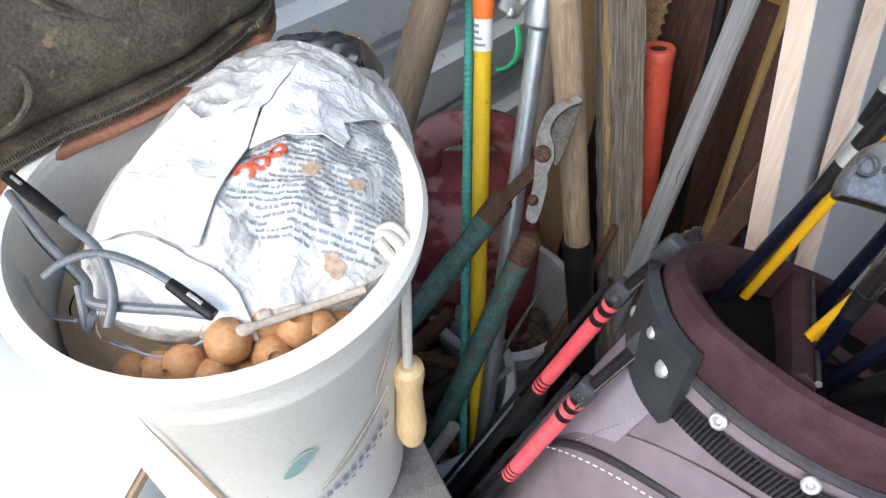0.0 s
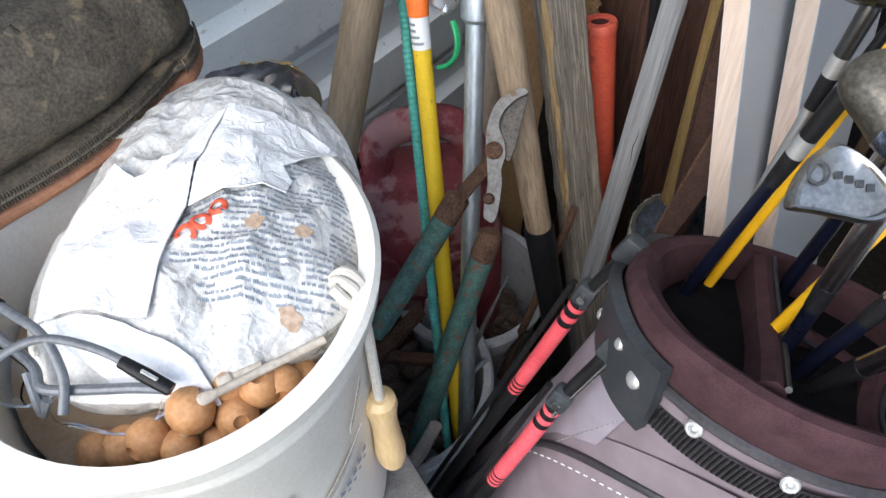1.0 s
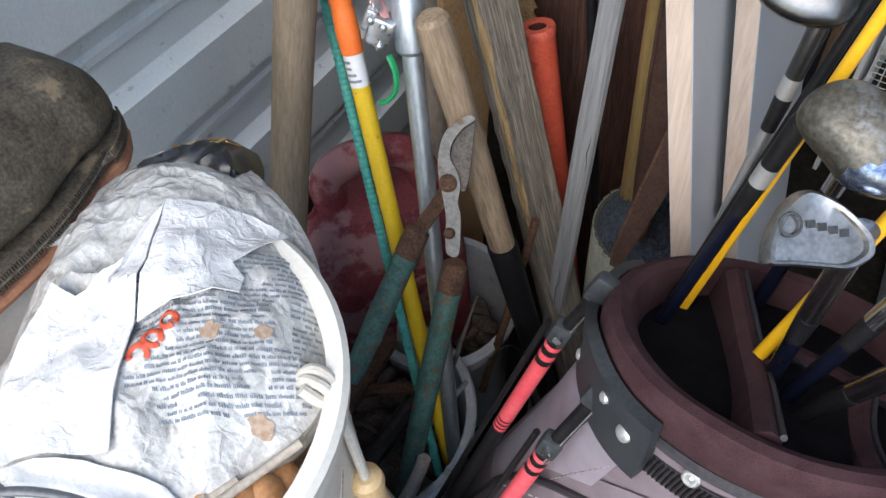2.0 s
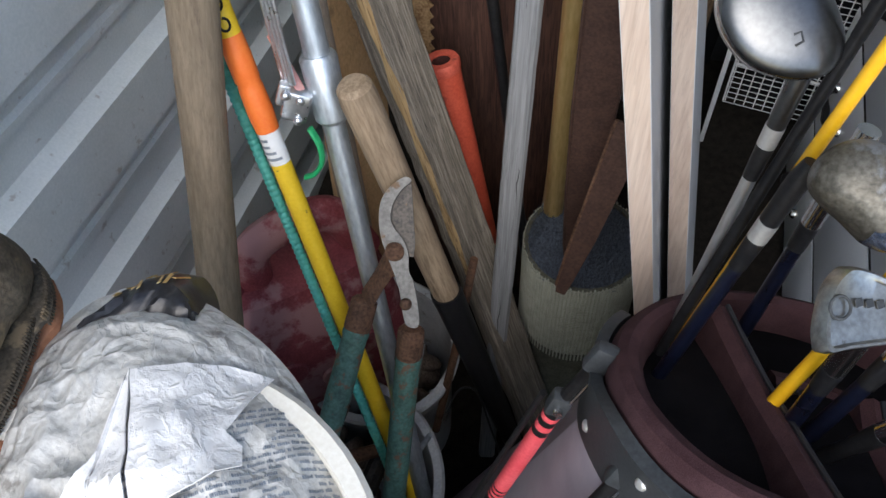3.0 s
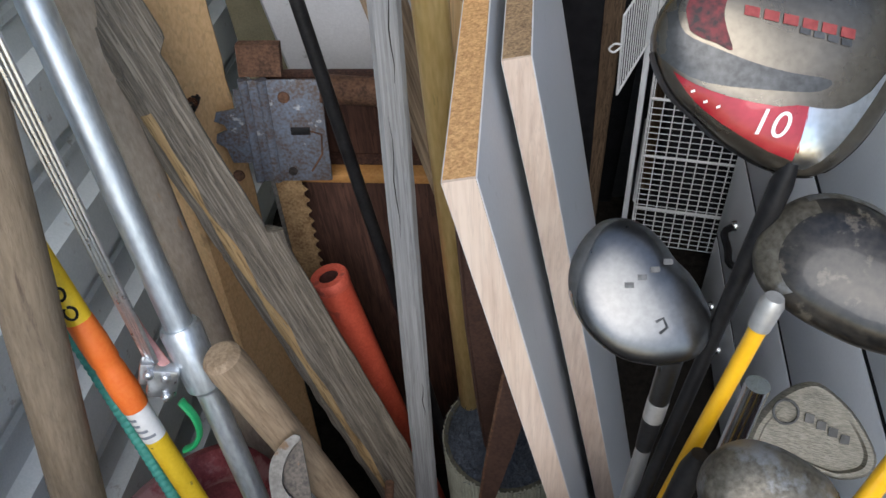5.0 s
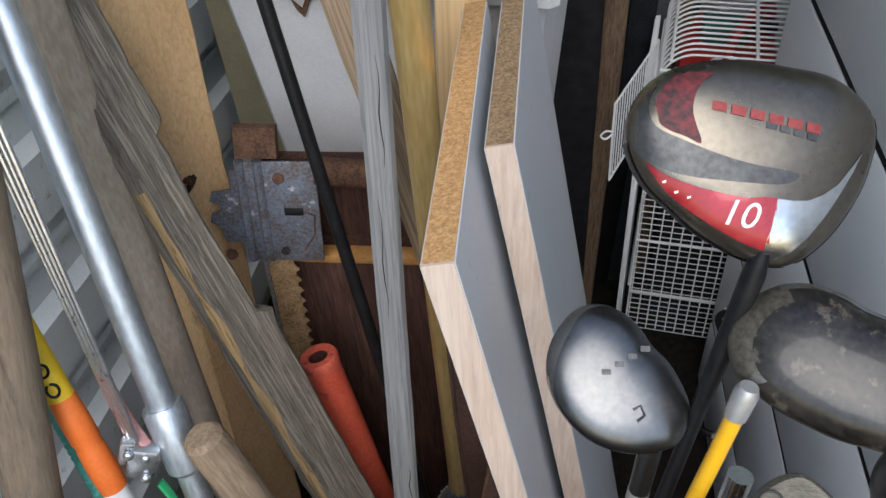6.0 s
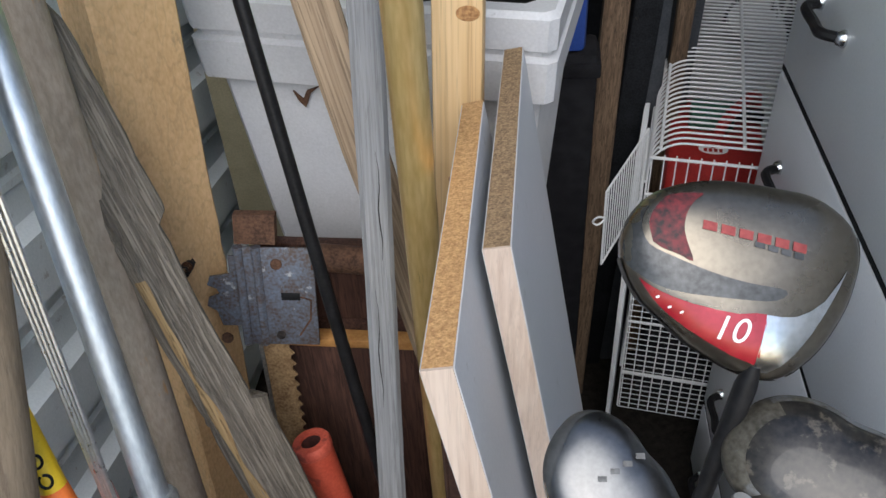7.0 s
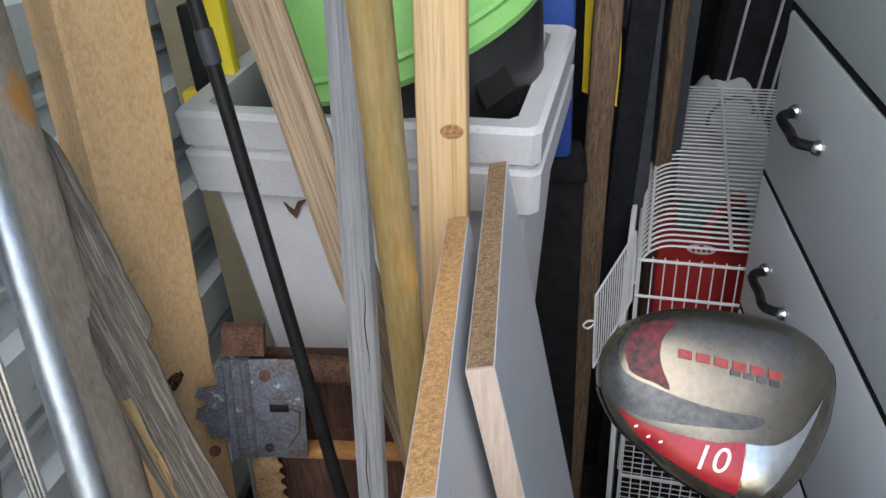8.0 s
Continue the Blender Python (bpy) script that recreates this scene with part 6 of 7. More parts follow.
def down_to(p, q, z):
    return to_z(p, q, z)


def clubs():
    # driver with a champagne crown and red skirt
    tab = [0.0570, 0.0640, 0.0600, 0.0530, 0.0525, 0.0570, 0.0630, 0.0615, 0.0510, 0.0405, 0.0370, 0.0372, 0.0420, 0.0485, 0.0495, 0.0515]
    m = pose(-0.013, 0.626, 1.200, 49.9, 2.6, 6.6)
    inv = m.inverted()
    d = thing("driver", "large golf driver with a champagne crown and red lacquered skirt", "golf club", m, "golf clubs")
    dome, under = 0.016, 0.048

    crown = head_mesh(tab, dome, under, 1.0)
    tree = BVHTree.FromBMesh(crown)

    def on_crown(x, y):
        hit = tree.ray_cast(V((x, y, 0.1)), V((0, 0, -1)))[0]
        return hit.z if hit else 0.0

    def field(outline, lift, smooth=3):
        """A flat outline laid over the crown."""
        bm = bmesh.new()
        pts = spline([(x, y, 0) for x, y in outline + outline[:1]], smooth)[:-1] if smooth else [V((x, y, 0)) for x, y in outline]
        bm.faces.new([bm.verts.new(p) for p in pts])
        for k in range(-16, 17):
            for no in ((1, 0, 0), (0, 1, 0)):
                bmesh.ops.bisect_plane(bm, geom=bm.verts[:] + bm.edges[:] + bm.faces[:], plane_co=V(no) * 0.004 * k, plane_no=no)
        bmesh.ops.triangulate(bm, faces=bm.faces[:])
        for v in bm.verts:
            v.co.z = on_crown(v.co.x, v.co.y) + lift
        bm.normal_update()
        if sum(f.normal.z for f in bm.faces) < 0:
            bmesh.ops.reverse_faces(bm, faces=bm.faces[:])
        return bm
    part("head", crown, "champagne", d)
    part("skirt", field([(-0.0500, 0.0060), (-0.0440, -0.0035), (-0.0355, -0.0125), (-0.0191, -0.0245), (0.0040, -0.0365), (0.0064, -0.0254), (0.0089, -0.0120), (-0.0044, -0.0116), (-0.0256, -0.0066), (-0.0410, -0.0002)], 0.0004, 2), "redlacquer", d, "red lacquered skirt")
    part("sole_edge", head_patch(tab, 165, 292, 1.1, 1.9, dome, under, 1.0, 0.014, 30, 8, lambda u: (0.96, 1.9)), "black", d, "black sole edge")
    part("crown_trim", field([(-0.0570, 0.0172), (-0.0525, 0.0098), (-0.0363, 0.0002), (-0.0045, -0.0046), (0.0135, -0.0055), (0.0183, -0.0008), (-0.0004, 0.0033), (-0.0173, 0.0086), (-0.0343, 0.0160), (-0.0455, 0.0224), (-0.0482, 0.0319), (-0.0450, 0.0400), (-0.0375, 0.0470), (-0.0455, 0.0440), (-0.0545, 0.0330)], 0.0004), "trimgrey", d, "smoky grey crown trim")
    part("crown_insert", field([(-0.0439, 0.0235), (-0.0450, 0.0330), (-0.0409, 0.0408), (-0.0336, 0.0462), (-0.0190, 0.0464), (-0.0230, 0.0430), (-0.0271, 0.0375), (-0.0292, 0.0297), (-0.0280, 0.0224), (-0.0258, 0.0139), (-0.0322, 0.0171), (-0.0396, 0.0203)], 0.0008), "insert", d, "dark red patterned insert")
    part("front", field([(0.0089, -0.0122), (0.0066, -0.0265), (0.0045, -0.0375), (0.0110, -0.0410), (0.0245, -0.0310), (0.0385, -0.0120), (0.0500, 0.0080), (0.0378, -0.0064), (0.0232, -0.0135)], 0.0004, 2), "chrome", d, "polished bright front")
    part("face", head_patch(tab, -62, 22, 0.95, 1.8, dome, under, 1.0, 0.010, 24, 8), "chrome", d, "bright metal face")
    # printed marks on the crown as bars
    for k, (x, y) in enumerate((-0.0200 + 0.0085 * i, 0.0335 - 0.0022 * i) for i in range(6)):
        part("crown_mark", field([(x, y), (x + 0.0065, y - 0.0017), (x + 0.0058, y - 0.0060), (x - 0.0007, y - 0.0043)], 0.0006, 0), "redprint", d, "faded red printed bar")
    for k, (x, y) in enumerate((0.0040 + 0.0062 * i, 0.0232 - 0.0019 * i) for i in range(4)):
        part("crown_mark", field([(x, y), (x + 0.0048, y - 0.0013), (x + 0.0044, y - 0.0042), (x - 0.0004, y - 0.0029)], 0.0006, 0), "trimgrey", d, "grey printed bar")
    for x, y in ((-0.0425, -0.0030), (-0.0370, -0.0080), (-0.0315, -0.0105)):
        part("paint_chip", field([(x, y), (x + 0.0016, y + 0.0006), (x + 0.0018, y - 0.0006), (x + 0.0002, y - 0.0010)], 0.0007, 0), "white", d, "small pale paint chip")
    cu = bpy.data.curves.new("ten", "FONT")
    cu.body, cu.size, cu.shear, cu.align_x, cu.align_y = "10", 0.0172, 0.15, "CENTER", "CENTER"
    tmp = new("tmp", cu)
    me = bpy.data.meshes.new_from_object(tmp)
    bpy.data.objects.remove(tmp)
    me.transform(pose(-0.0081, -0.0194, 0, 0, 0, -11))
    for v in me.vertices:
        v.co.z = on_crown(v.co.x, v.co.y) + 0.0009
    me.materials.append(M["white"])
    ob = new("loft_number", me)
    ob.parent = d
    tagged(ob, "white printed number 10")
    shaft_parts(d, (-0.0105, 0.590, 1.150), down_to((-0.0105, 0.590, 1.150), (-0.0659, 0.5119, 0.88), 0.70), 0.0042, 0.0045, "black", "black", None, inv)

    # fairway wood, grey sole outwards
    tab = [0.0345, 0.030, 0.028, 0.0330, 0.0400, 0.0440, 0.0420, 0.0395, 0.0365, 0.0340, 0.0330, 0.0340, 0.0360, 0.0400, 0.0450, 0.0420]
    m = pose(-0.067, 0.581, 1.091, 36.6, 4.2, 6.5)
    w = thing("fairway_wood", "grey steel fairway wood with a worn two-tone sole", "golf club", m, "golf clubs")
    inv = m.inverted()
    part("head", head_mesh(tab, 0.012, 0.030, 1.0), "woodhead", w)
    part("sole_field", head_patch(tab, 88, 205, 0.15, 0.93, 0.012, 0.03, 1.0, 0.010, 28, 8, lambda u: (0.62 + 0.30 * abs(2 * u - 1) ** 1.6, 0.97)), "darktrim", w, "darker grey sole field")
    part("bright_edge", head_patch(tab, 175, 300, 0.86, 1.08, 0.012, 0.03, 1.0, 0.012, 26, 4), "chrome", w, "bright polished edge")
    for k in range(4):
        bm = bmesh.new()
        slab(bm, -0.010 + 0.007 * k, -0.005 + 0.007 * k, 0.004 + 0.004 * k, 0.007 + 0.004 * k, 0.0116, 0.0120)
        part("stamped_mark", bm, "trimgrey", w, "stamped bar")
    bm = pipe(bmesh.new(), [(0.006, -0.014, 0.0112), (0.010, -0.012, 0.0112), (0.012, -0.017, 0.0108), (0.008, -0.020, 0.0108)], 0.0009, 6)
    part("stamped_mark", bm, "darktrim", w, "stamped sign")
    a, b = (-0.0478, 0.5602, 1.046), (-0.0621, 0.5323, 0.9)
    shaft_parts(w, a, down_to(a, b, 0.70), 0.0048, 0.0054, "shaftsteel", "woodhead", "silvertrim", inv)

    # black driver with a yellow shaft
    tab = [0.066, 0.056, 0.043, 0.035, 0.036, 0.039, 0.0415, 0.042, 0.041, 0.0365, 0.030, 0.027, 0.027, 0.031, 0.040, 0.057]
    tab = [v * 1.03 for v in tab]
    m = pose(0.024, 0.566, 1.130, 36.6, 4.2, -18.0)
    w = thing("black_driver", "scuffed black and muddy golf driver on a yellow shaft", "golf club", m, "golf clubs")
    inv = m.inverted()
    part("head", head_mesh(tab, 0.018, 0.024, 1.0), "blackhead", w)
    part("muddy_toe", head_patch(tab, 128, 215, 0.52, 1.3, 0.018, 0.024, 1.0, 0.010, 20, 8), "dirtyhead", w, "muddy pale toe")
    part("face_edge", head_patch(tab, 20, 132, 0.72, 1.2, 0.018, 0.024, 1.0, 0.011, 20, 6), "dirtyhead", w, "worn pale face edge")
    a, b = (-0.0132, 0.5479, 1.118), (-0.0722, 0.4955, 0.79)
    shaft_parts(w, a, down_to(a, b, 0.72), 0.0045, 0.0040, "shaftyellow", "darktrim", "silvertrim", inv, 0.016, 0.20)

    # muddy wood with a blue sole
    tab = [0.0400, 0.0370, 0.0330, 0.0320, 0.0345, 0.0400, 0.0440, 0.0465, 0.0450, 0.0350, 0.0290, 0.0290, 0.0340, 0.0400, 0.0470, 0.0450]
    tab = [v * 0.78 for v in tab]
    m = pose(-0.006, 0.482, 1.061, 36.6, 4.2, 2.0)
    w = thing("muddy_wood", "muddy golf wood with a blue polished sole", "golf club", m, "golf clubs")
    inv = m.inverted()
    part("head", head_mesh(tab, 0.020, 0.026, 1.0), "dirtyhead", w)
    part("blue_field", head_patch(tab, 262, 374, 0.3, 1.1, 0.020, 0.026, 1.0, 0.012, 26, 8, lambda u: (0.52 - 0.26 * math.sin(math.pi * u) + 0.03 * math.sin(u * 19), 1.25)), "bluesteel", w, "polished blue steel field")
    a, b = (-0.0400, 0.5070, 1.018), (-0.0673, 0.4779, 0.89)
    shaft_parts(w, a, down_to(a, b, 0.74), 0.0052, 0.0058, "shaftblue", "black", "silvertrim", inv)

    # irons: a cavity back towards the light, and others behind
    def iron(m, a, b, shaft, hosel, size=1.0, zlow=0.72, material="iron", name_label="worn satin steel golf iron with a cavity back"):
        inv = m.inverted()
        ir = thing("golf_iron", name_label, "golf club", m, "golf clubs")
        s = 0.000302 * size
        out = [(-107, -42), (-96, -5), (-60, 50), (-20, 78), (10, 76), (60, 42), (98, -8), (104, -36), (92, -56), (50, -72), (0, -66), (-60, -56), (-100, -52)]
        pts = [(p.x, p.y) for p in spline([(x * s, y * s, 0) for x, y in out + out[:1]], 4)[:-1]]
        mid = (sum(p[0] for p in pts) / len(pts), sum(p[1] for p in pts) / len(pts))
        bm = bmesh.new()
        loops = []
        for k, z in ((0.90, -0.006), (1.0, -0.004), (1.0, 0.003), (0.93, 0.0062), (0.84, 0.0058), (0.80, 0.0032), (0.45, 0.0030)):
            loops.append([(mid[0] + (x - mid[0]) * k, mid[1] + (y - mid[1]) * k, z + 0.004 * (-(y - mid[1]) / 0.03) * (1 if k > 0.8 else 0.3)) for x, y in pts])
        rings(bm, loops)
        part("head", bm, material, ir)
        bm = pipe(bmesh.new(), [(-0.016 * size + 0.0062 * size * math.cos(t), 0.006 * size + 0.0062 * size * math.sin(t), 0.0050) for t in [math.tau * i / 20 for i in range(20)]], 0.0009, 6, closed=True)
        part("badge", bm, "darktrim", ir, "round stamped badge")
        for k in range(4):
            bm = bmesh.new()
            slab(bm, (-0.006 + 0.0062 * k) * size, (-0.0015 + 0.0062 * k) * size, (0.003 - 0.0022 * k) * size, (0.0075 - 0.0022 * k) * size, 0.0036, 0.0042)
            part("stamped_mark", bm, "trimgrey", ir, "stamped bar")
        a, b = V(a), V(b)
        n = (down_to(a, b, zlow) - a).length
        mm = inv @ along(a, b)
        part("hosel", lathe(bmesh.new(), [(-0.01, 0.0078), (0.05, 0.0076), (0.075, 0.0072)], 16), hosel, ir, at=mm)
        part("ferrule", lathe(bmesh.new(), [(0.075, 0.0074), (0.100, 0.0064)], 16), "black", ir, "black ferrule", at=mm)
        part("shaft", lathe(bmesh.new(), [(0.098, 0.0060), (n, 0.0066)], 14), shaft, ir, at=mm)

    iron(pose(-0.013, 0.413, 1.056, 35.6, 3.5, 32.2), (0.0120, 0.4400, 1.028), (0.0047, 0.4250, 0.88), "shaftblue", "chrome", 0.92)
    iron(pose(0.060, 0.582, 0.950, 34, 4, -10), (0.0107, 0.5757, 1.0), (-0.0026, 0.5517, 0.9), "shaftblue", "chrome", 1.25, 0.72, "dirtyiron", "muddy grooved golf iron standing behind the others")
    iron(pose(0.100, 0.500, 1.035, 30, 25, 60), (0.0680, 0.4733, 1.010), (0.0334, 0.4381, 0.9), "shaftblue", "chrome", 1.0, 0.72, "iron", "satin steel golf iron with a long chrome hosel")
    iron(pose(0.100, 0.410, 1.020, 30, 30, 70), (0.0780, 0.4180, 0.985), (0.0380, 0.4120, 0.885), "black", "chrome", 1.0, 0.72, "iron", "satin steel golf iron with a chrome hosel and black shaft")
    # second yellow shaft
    a, b = V((0.0250, 0.4727, 1.004)), V((-0.0057, 0.4397, 0.88))
    top, low = a + (a - b) * 0.75, down_to(a, b, 0.72)
    m = pose(top.x + 0.03, top.y + 0.02, top.z + 0.01, 40, 10, 20)
    w = thing("yellow_shaft_wood", "small golf wood on a bright yellow shaft", "golf club", m, "golf clubs")
    part("head", head_mesh([0.034, 0.030, 0.028, 0.030, 0.034, 0.036, 0.034, 0.030], 0.018, 0.024, 1.0), "blackhead", w)
    part("shaft", lathe(bmesh.new(), [(0, 0.0049), ((low - top).length, 0.0052)], 14), "shaftyellow", w, "yellow shaft", at=m.inverted() @ along(top, low))


M["redprint"] = surface("faded_red_print", (0.20, 0.03, 0.03), (0.30, 0.06, 0.055), 20, rough=0.4, metal=0.4, bump=0.03)
M["trimgrey"] = surface("smoky_trim", (0.045, 0.047, 0.048), (0.085, 0.088, 0.09), 8, rough=0.3, metal=0.6, bump=0.03)
M["darktrim"] = surface("dark_grey_trim", (0.045, 0.048, 0.05), (0.075, 0.078, 0.08), 8, rough=0.4, metal=0.3, bump=0.05)
M["insert"] = surface("red_black_insert", (0.010, 0.005, 0.006), (0.16, 0.015, 0.02), 40, rough=0.5, metal=0.0, bump=0.02, fine=60)
M["blackhead"] = surface("scuffed_black_lacquer", (0.006, 0.006, 0.006), (0.034, 0.030, 0.025), 7, rough=0.24, bump=0.1, spot=(0.085, 0.074, 0.058), spot_at=0.57, spot_scale=30, coat=0.3, sheen=0.4)
M["bluesteel"] = surface("blue_polished_steel", (0.10, 0.14, 0.24), (0.42, 0.48, 0.58), 10, rough=0.18, metal=0.85, bump=0.1)
M["dirtyiron"] = surface("muddy_iron", (0.17, 0.16, 0.13), (0.34, 0.32, 0.27), 30, (1, 6, 1), 0.5, 0.6, 0.3)
clubs()


# ---- wire cage and what stands behind ----
def wire_cage():
    w, d, zb, zt = 0.27, 0.66, 0.12, 0.765
    cage = thing("wire_cage", "white coated wire cage with a rounded top beside the cabinet", "wire cage", pose(0.068, 1.455, 0, 0, 0, -9))
    arc = [(0.055 - 0.055 * math.cos(t), zt - 0.055 + 0.055 * math.sin(t)) for t in [math.pi / 2 * i / 8 for i in range(9)]]
    me = finish(pipe(bmesh.new(), [(0, 0, zb)] + [(x, 0, z) for x, z in arc] + [(w, 0, zt)], 0.0019, 6), "hoop", "whitewire")
    for i in range(40):
        ob = new("wire", me)
        ob.parent, ob.location = cage, (0, d * i / 39, 0)
    for x, z in ((0.14, zt + 0.003), (-0.003, zt - 0.08), (w, zt - 0.003), (-0.003, zb + 0.12), (0.015, zt - 0.013)):
        part("rail", pipe(bmesh.new(), [(x, 0, z), (x, d, z)], 0.0028, 8), "whitewire", cage, "thick lengthwise rail")
    up = finish(pipe(bmesh.new(), [(0, 0, zb), (0, 0, zt - 0.025)], 0.0013, 6), "upright", "whitewire")
    for i in range(15):
        ob = new("wire", up)
        ob.parent, ob.location = cage, (0.004 + (w - 0.004) * i / 14, 0, 0)
    across = finish(pipe(bmesh.new(), [(0, -0.003, 0), (w, -0.003, 0)], 0.0009, 6), "across", "whitewire")
    for i in range(26):
        ob = new("wire", across)
        ob.parent, ob.location = cage, (0, 0, zb + 0.0145 * i)
    for z in (zb + 0.11, zb + 0.25, zb + 0.385, zt - 0.10, zt - 0.028):
        part("rail", pipe(bmesh.new(), [(0, -0.006, z), (w, -0.006, z)], 0.0027, 8), "whitewire", cage, "thick cross rail")
    bm = slab(bmesh.new(), -0.022, -0.012, -0.02, d, 0.0, zt - 0.07, 0.002)
    part("side_sheet", bm, "cabinet", cage, "pale side sheet")
    # its small side door, hinged at the near corner and standing open
    inv = pose(0.068, 1.455, 0, 0, 0, -9).inverted()
    h0, n0, drop = V((0.060, 1.452, 0.788)), V((-0.013, 1.281, 0.788)), V((0.002, 0, -0.135))
    bm = bmesh.new()
    pipe(bm, [inv @ c for c in (h0, n0, n0 + drop, h0 + drop)], 0.0019, 6, closed=True)
    door = part("side_door", bm, "whitewire", cage, "small open wire door")
    for k in range(1, 17):
        c = h0.lerp(n0, k / 17)
        part("door_wire", pipe(bmesh.new(), [inv @ c, inv @ (c + drop)], 0.0010, 5), "whitewire", door)
    hk = n0 + drop * 0.35
    part("hook", pipe(bmesh.new(), spline([inv @ (hk + V(q)) for q in ((0, 0, 0), (-0.010, -0.004, 0.004), (-0.017, -0.006, -0.003), (-0.010, -0.005, -0.009), (0, 0, -0.004))], 5), 0.0016, 6), "whitewire", door)


wire_cage()


def behind():
    # red and green cases seen through the cage, with a white oval label
    box = thing("tool_case", "red plastic tool case with a dark green insert and white label", "tool case", pose(0.215, 1.66, -0.155, 0, 0, -8))
    part("body", slab(bmesh.new(), -0.085, 0.085, -0.085, 0.145, 0.606, 0.80, 0.012), "redbox", box)
    cr = thing("plastic_crate", "black plastic crate under the red tool case", "crate", pose(0.215, 1.66, -0.155, 0, 0, -8))
    part("body", slab(bmesh.new(), -0.08, 0.08, -0.08, 0.14, 0.156, 0.603, 0.010), "blackcloth", cr)
    part("rim", slab(bmesh.new(), -0.084, 0.084, -0.084, 0.144, 0.570, 0.592, 0.004), "blackcloth", cr)
    part("insert", slab(bmesh.new(), -0.05, 0.03, 0.02, 0.07, 0.795, 0.84, 0.006), "greenbox", box, "dark green insert")
    part("handle", pipe(bmesh.new(), spline([(0.0, -0.02, 0.80), (0.01, -0.02, 0.85), (0.06, 0.06, 0.86), (0.07, 0.08, 0.80)], 6), 0.010, 10), "redbox", box, "red grip")
    part("latch", slab(bmesh.new(), 0.03, 0.08, 0.03, 0.05, 0.82, 0.84, 0.004), "black", box, "black latch")
    bm = lathe(bmesh.new(), [(0, 0.026), (0.001, 0.026)], 28)
    bmesh.ops.scale(bm, vec=(1, 0.62, 1), verts=bm.verts)
    lb = part("label", bm, "white", box, "white oval label", at=pose(-0.005, -0.045, 0.8015, 0, 0, 0))
    for k in range(4):
        part("label_bar", slab(bmesh.new(), -0.017 + 0.009 * k, -0.011 + 0.009 * k, -0.010, 0.0, 0.0012, 0.0020), "redbox", lb, "red printed bar")
    part("label_mark", lathe(bmesh.new(), [(0.0012, 0.006), (0.002, 0.005)], 12), "redbox", lb, "red printed mark", at=pose(0, 0.008, 0))
    # grey pack
    pack = thing("grey_pack", "grey padded pack with a zipped mesh pocket behind the cage", "pack", pose(0.335, 2.15, -0.10, 0, 0, 10))
    bm = bmesh.new()
    bmesh.ops.create_uvsphere(bm, u_segments=32, v_segments=20, radius=1)
    for v in bm.verts:
        k = 1 + 0.06 * noise.noise(v.co * 3)
        v.co = V((v.co.x * 0.13 * k, v.co.y * 0.12 * k, 0.50 + v.co.z * 0.40 * k))
    part("body", bm, "greycloth", pack)
    bm = lathe(bmesh.new(), [(0, 0.055), (0.03, 0.052), (0.04, 0.03)], 24)
    part("pocket", bm, "greycloth", pack, "mesh pocket", at=pose(-0.02, -0.085, 0.80, 60, 0, 0))
    part("zip", pipe(bmesh.new(), [(-0.02 + 0.056 * math.cos(t), -0.09 - 0.012, 0.80 + 0.06 * math.sin(t)) for t in [math.pi * i / 16 for i in range(17)]], 0.004, 8), "black", pack, "black zip")
    for x in (0.02, 0.06):
        part("zip_pull", slab(bmesh.new(), x - 0.005, x + 0.005, -0.115, -0.108, 0.82, 0.85, 0.002), "chrome", pack, "steel zip pull")
    # black padded case
    case = thing("padded_case", "black padded case with grey seams leaning behind the cage", "padded case", along((0.28, 2.16, 0.0), (0.40, 2.16, 1.15), (1, 0, 0)))
    part("body", slab(bmesh.new(), -0.075, 0.085, -0.05, 0.05, 0, 1.25, 0.03), "blackcloth", case)
    for x in (-0.04, 0.03, 0.06):
        part("seam", pipe(bmesh.new(), [(x, -0.052, 0.03), (x + 0.01, -0.053, 1.2)], 0.0035, 8), "greycloth", case, "grey seam")
    # timber stud and dark posts
    solid("timber_stud", rough_board(bmesh.new(), 0.042, 0.042, 1.5, 24, 0.001, 31), "stud", "rough brown timber stud standing upright", "timber stud", along((-0.015, 1.60, 0.0), (0.020, 1.61, 1.45), (1, 0, 0)))
    for k, (x, y, w, mat) in enumerate(((0.078, 1.72, 0.062, "bluepost"), (0.132, 1.80, 0.05, "bluepost"), (0.02, 1.70, 0.05, "shadeblack"))):
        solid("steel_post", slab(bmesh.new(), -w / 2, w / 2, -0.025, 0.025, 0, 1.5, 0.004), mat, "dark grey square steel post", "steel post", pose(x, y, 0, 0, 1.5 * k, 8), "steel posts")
    solid("timber_offcut", rough_board(bmesh.new(), 0.030, 0.03, 1.35, 20, 0.001, 33), "stud", "brown timber offcut behind the cage", "timber offcut", along((0.130, 1.74, 0.0), (0.150, 1.76, 1.3), (1, 0, 0)))
    # blue crate on a dark one behind the bin
    dc = thing("dark_crate", "dark plastic crate behind the bin", "crate")
    part("body", slab(bmesh.new(), -0.22, -0.02, 1.52, 1.60, 0.0, 0.88, 0.008), "blackcloth", dc)
    part("rim", slab(bmesh.new(), -0.225, -0.015, 1.515, 1.605, 0.84, 0.865, 0.004), "blackcloth", dc)
    bl = thing("blue_crate", "blue plastic crate standing on a dark crate behind the bin", "crate", pose(-0.078, 1.56, 0.882))
    part("body", slab(bmesh.new(), -0.036, 0.036, -0.04, 0.04, 0.0, 0.38, 0.010), "blueplastic", bl)
    part("rim", slab(bmesh.new(), -0.042, 0.042, -0.046, 0.046, 0.34, 0.37, 0.006), "blueplastic", bl)
    bm = bmesh.new()
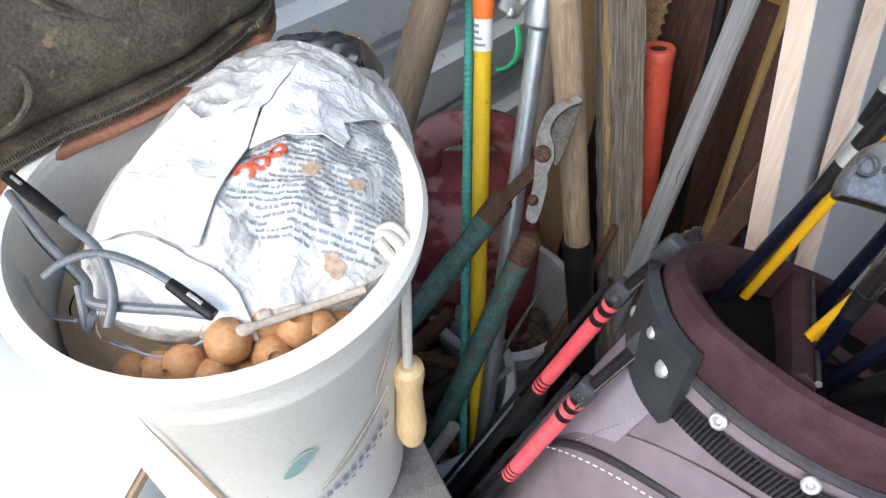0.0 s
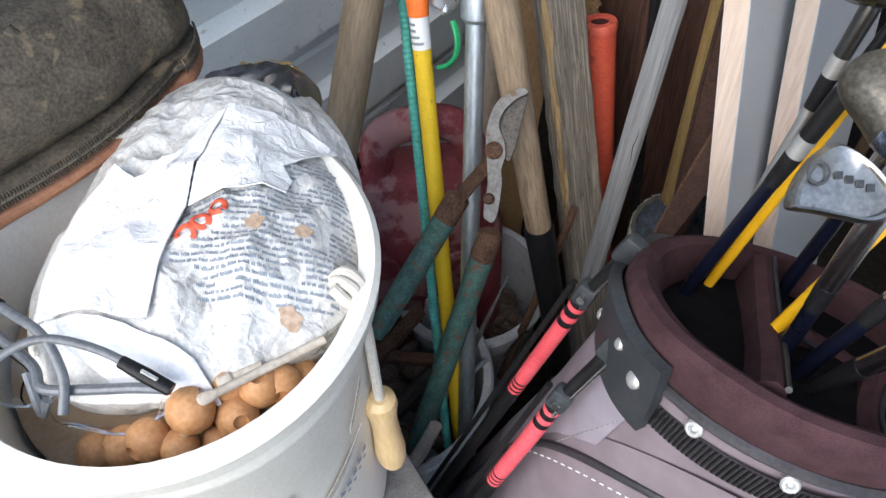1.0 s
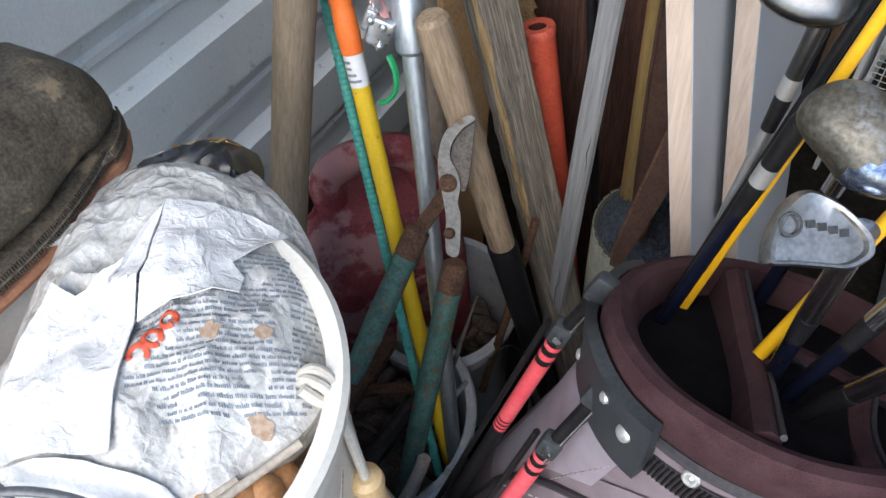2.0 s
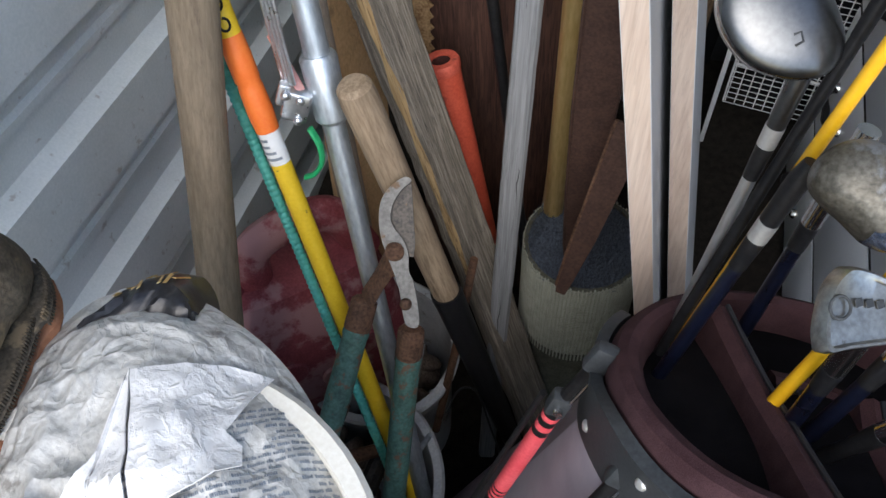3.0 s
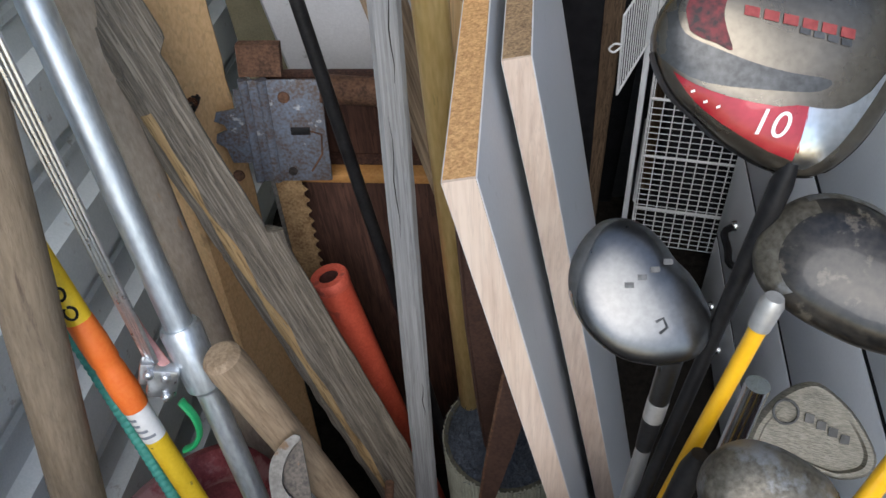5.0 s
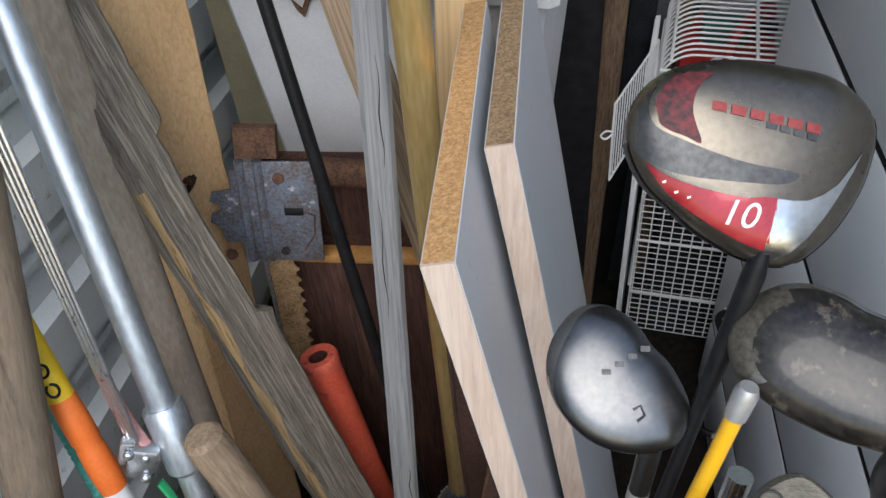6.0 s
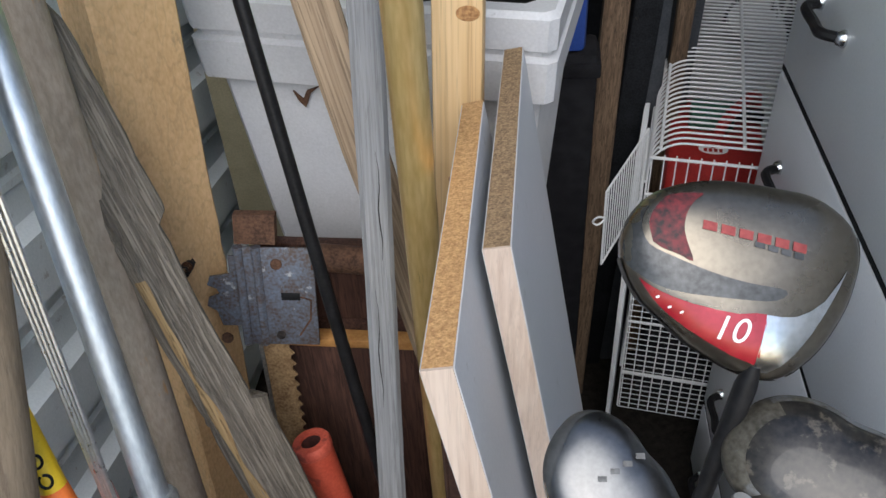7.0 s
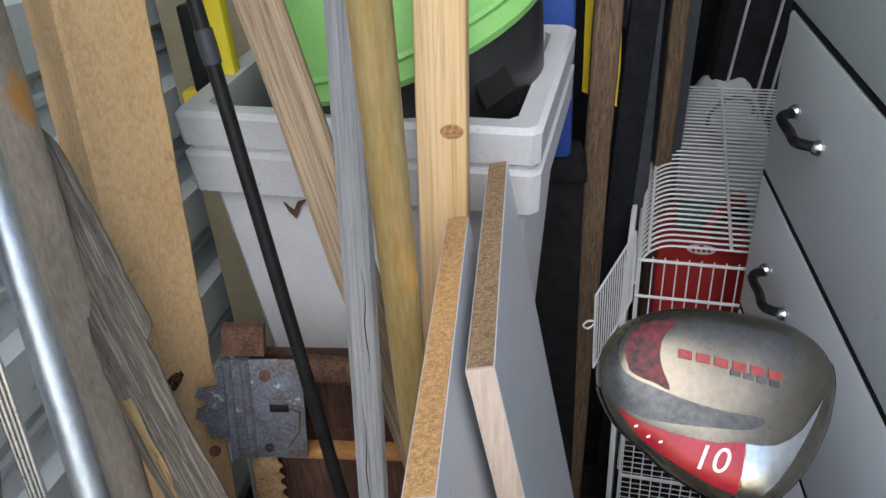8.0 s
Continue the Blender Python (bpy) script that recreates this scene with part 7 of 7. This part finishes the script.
    rings(bm, [[(-0.02 + 0.012 * i + 0.004 * noise.noise(V((i, k, 0))), 1.66 + 0.012 * noise.noise(V((i * 0.7, k * 0.6, 2))), 0.94 + 0.035 * k - 0.006 * i) for i in range(6)] for k in range(12)], cap=False, closed=False)
    thicken(bm, 0.002)
    solid("yellow_cloth", bm, "yellowplastic", "crumpled yellow plastic cloth hanging behind the stud", "cloth")
    # olive sheet at the back; beyond it an added near-black sheet stands for shade
    solid("plywood_sheet", slab(bmesh.new(), -0.72, -0.28, 1.62, 1.64, 0.0, 1.75, 0.002), "tarp", "olive-brown plywood sheet standing behind the bin", "plywood sheet")
    solid("dark_board", slab(bmesh.new(), -0.30, 1.04, 2.40, 2.43, 0.0, 1.9, 0.003), "shadeblack", "added near-black board standing for the shade behind the stack", "board")
    # lime and black mower hood in the bin
    hood = thing("mower_hood", "lime green plastic hood on a black shell lying in the bin", "plastic hood", pose(-0.258, 1.290, 1.190, 4, -18, 0))
    part("shell", lathe(bmesh.new(), [(-0.16, 0.105), (-0.13, 0.135), (-0.02, 0.168), (0.0, 0.170)], 48), "blackshell", hood, "black lower shell")
    part("cover", lathe(bmesh.new(), [(-0.008, 0.176), (0.0, 0.180), (0.008, 0.178), (0.03, 0.172), (0.10, 0.158), (0.16, 0.12), (0.19, 0.05)], 48), "lime", hood, "lime green cover")
    part("lip", lathe(bmesh.new(), [(0.018, 0.1765), (0.022, 0.179), (0.027, 0.1755)], 48, cap=False), "lime", hood)
    part("window", slab(bmesh.new(), -0.022, 0.022, -0.004, 0.004, -0.02, 0.02, 0.002), "blackhole", hood, "square dark opening", at=pose(0.095, -0.125, -0.058, -12, 0, 38))
    part("vent", pipe(bmesh.new(), [(-0.085 + 0.034 * math.cos(t), -0.112 + 0.012 * math.cos(t) - 0.006, 0.125 + 0.026 * math.sin(t)) for t in [math.tau * i / 24 for i in range(24)]], 0.005, 8, closed=True), "lime", hood)
    part("vent_plate", lathe(bmesh.new(), [(0, 0.032), (0.004, 0.030)], 24), "darkmetal", hood, "dark vent", at=pose(-0.085, -0.112, 0.125, 62, 0, -36))
    # yellow spirit level and clamp on the bin's far edge
    lv = thing("yellow_level", "yellow plastic spirit level with a black end standing in the bin", "spirit level", along((-0.478, 1.26, 0.90), (-0.505, 1.31, 1.35), (1, 0, 0)))
    part("body", slab(bmesh.new(), -0.018, 0.018, -0.012, 0.012, 0, 0.45, 0.004), "yellowplastic", lv)
    part("end_cap", slab(bmesh.new(), -0.040, -0.0185, -0.012, 0.012, 0.16, 0.32, 0.004), "black", lv, "black end block")
    part("foot", slab(bmesh.new(), -0.058, -0.036, -0.014, 0.014, 0.165, 0.215, 0.004), "yellowplastic", lv, "yellow foot")
    # brown pine end on the cabinet, dark gear
    solid("dark_holdall", lathe(bmesh.new(), [(0, 0.12), (0.04, 0.14), (0.10, 0.12), (0.13, 0.05)], 24), "blackcloth", "dark cloth holdall on top of the cabinet", "holdall", pose(0.40, 1.28, 1.421))
    # chip in the bin's wall and an orange scratch
    b = bpy.data.objects["plastic_bin"]
    bm = plate(bmesh.new(), [(-0.020, 0.004), (-0.008, -0.006), (-0.002, 0.006), (0.014, 0.012), (0.002, 0.002), (-0.006, -0.016), (-0.014, -0.008)], 0.003)
    part("tear", bm, "rust", b, "ragged brown tear", at=pose(-0.372, 1.1135, 0.995, 86, 0, 0))
    bm = plate(bmesh.new(), [(-0.006, 0.012), (-0.003, 0.011), (0.004, -0.004), (0.006, -0.010), (0.0, -0.008), (-0.004, 0.0)], 0.002)
    part("scratch", bm, "orange", b, "orange paint scratch", at=pose(-0.440, 1.133, 0.878, 76, 0, 0))


# shade of the unlit depth put into the colour of back board and rear post
M["shadeblack"] = surface("near_black_shade", (0.008, 0.009, 0.011), (0.020, 0.022, 0.026), 6, rough=0.7, metal=0.0, sheen=0.15, bump=0.15, spot=(0.05, 0.042, 0.034), spot_at=0.66)
M["bluepost"] = surface("blue_grey_steel", (0.030, 0.036, 0.044), (0.062, 0.070, 0.080), 6, rough=0.55, bump=0.15, spot=(0.09, 0.085, 0.08), spot_at=0.64)
M["blackshell"] = surface("scuffed_black_shell", (0.012, 0.012, 0.013), (0.035, 0.034, 0.034), 6, rough=0.35, bump=0.15, spot=(0.10, 0.085, 0.07), spot_at=0.66)
M["blackhole"] = surface("dark_opening", (0.003, 0.003, 0.003), (0.006, 0.006, 0.006), 6, rough=0.9, bump=0.0)
behind()
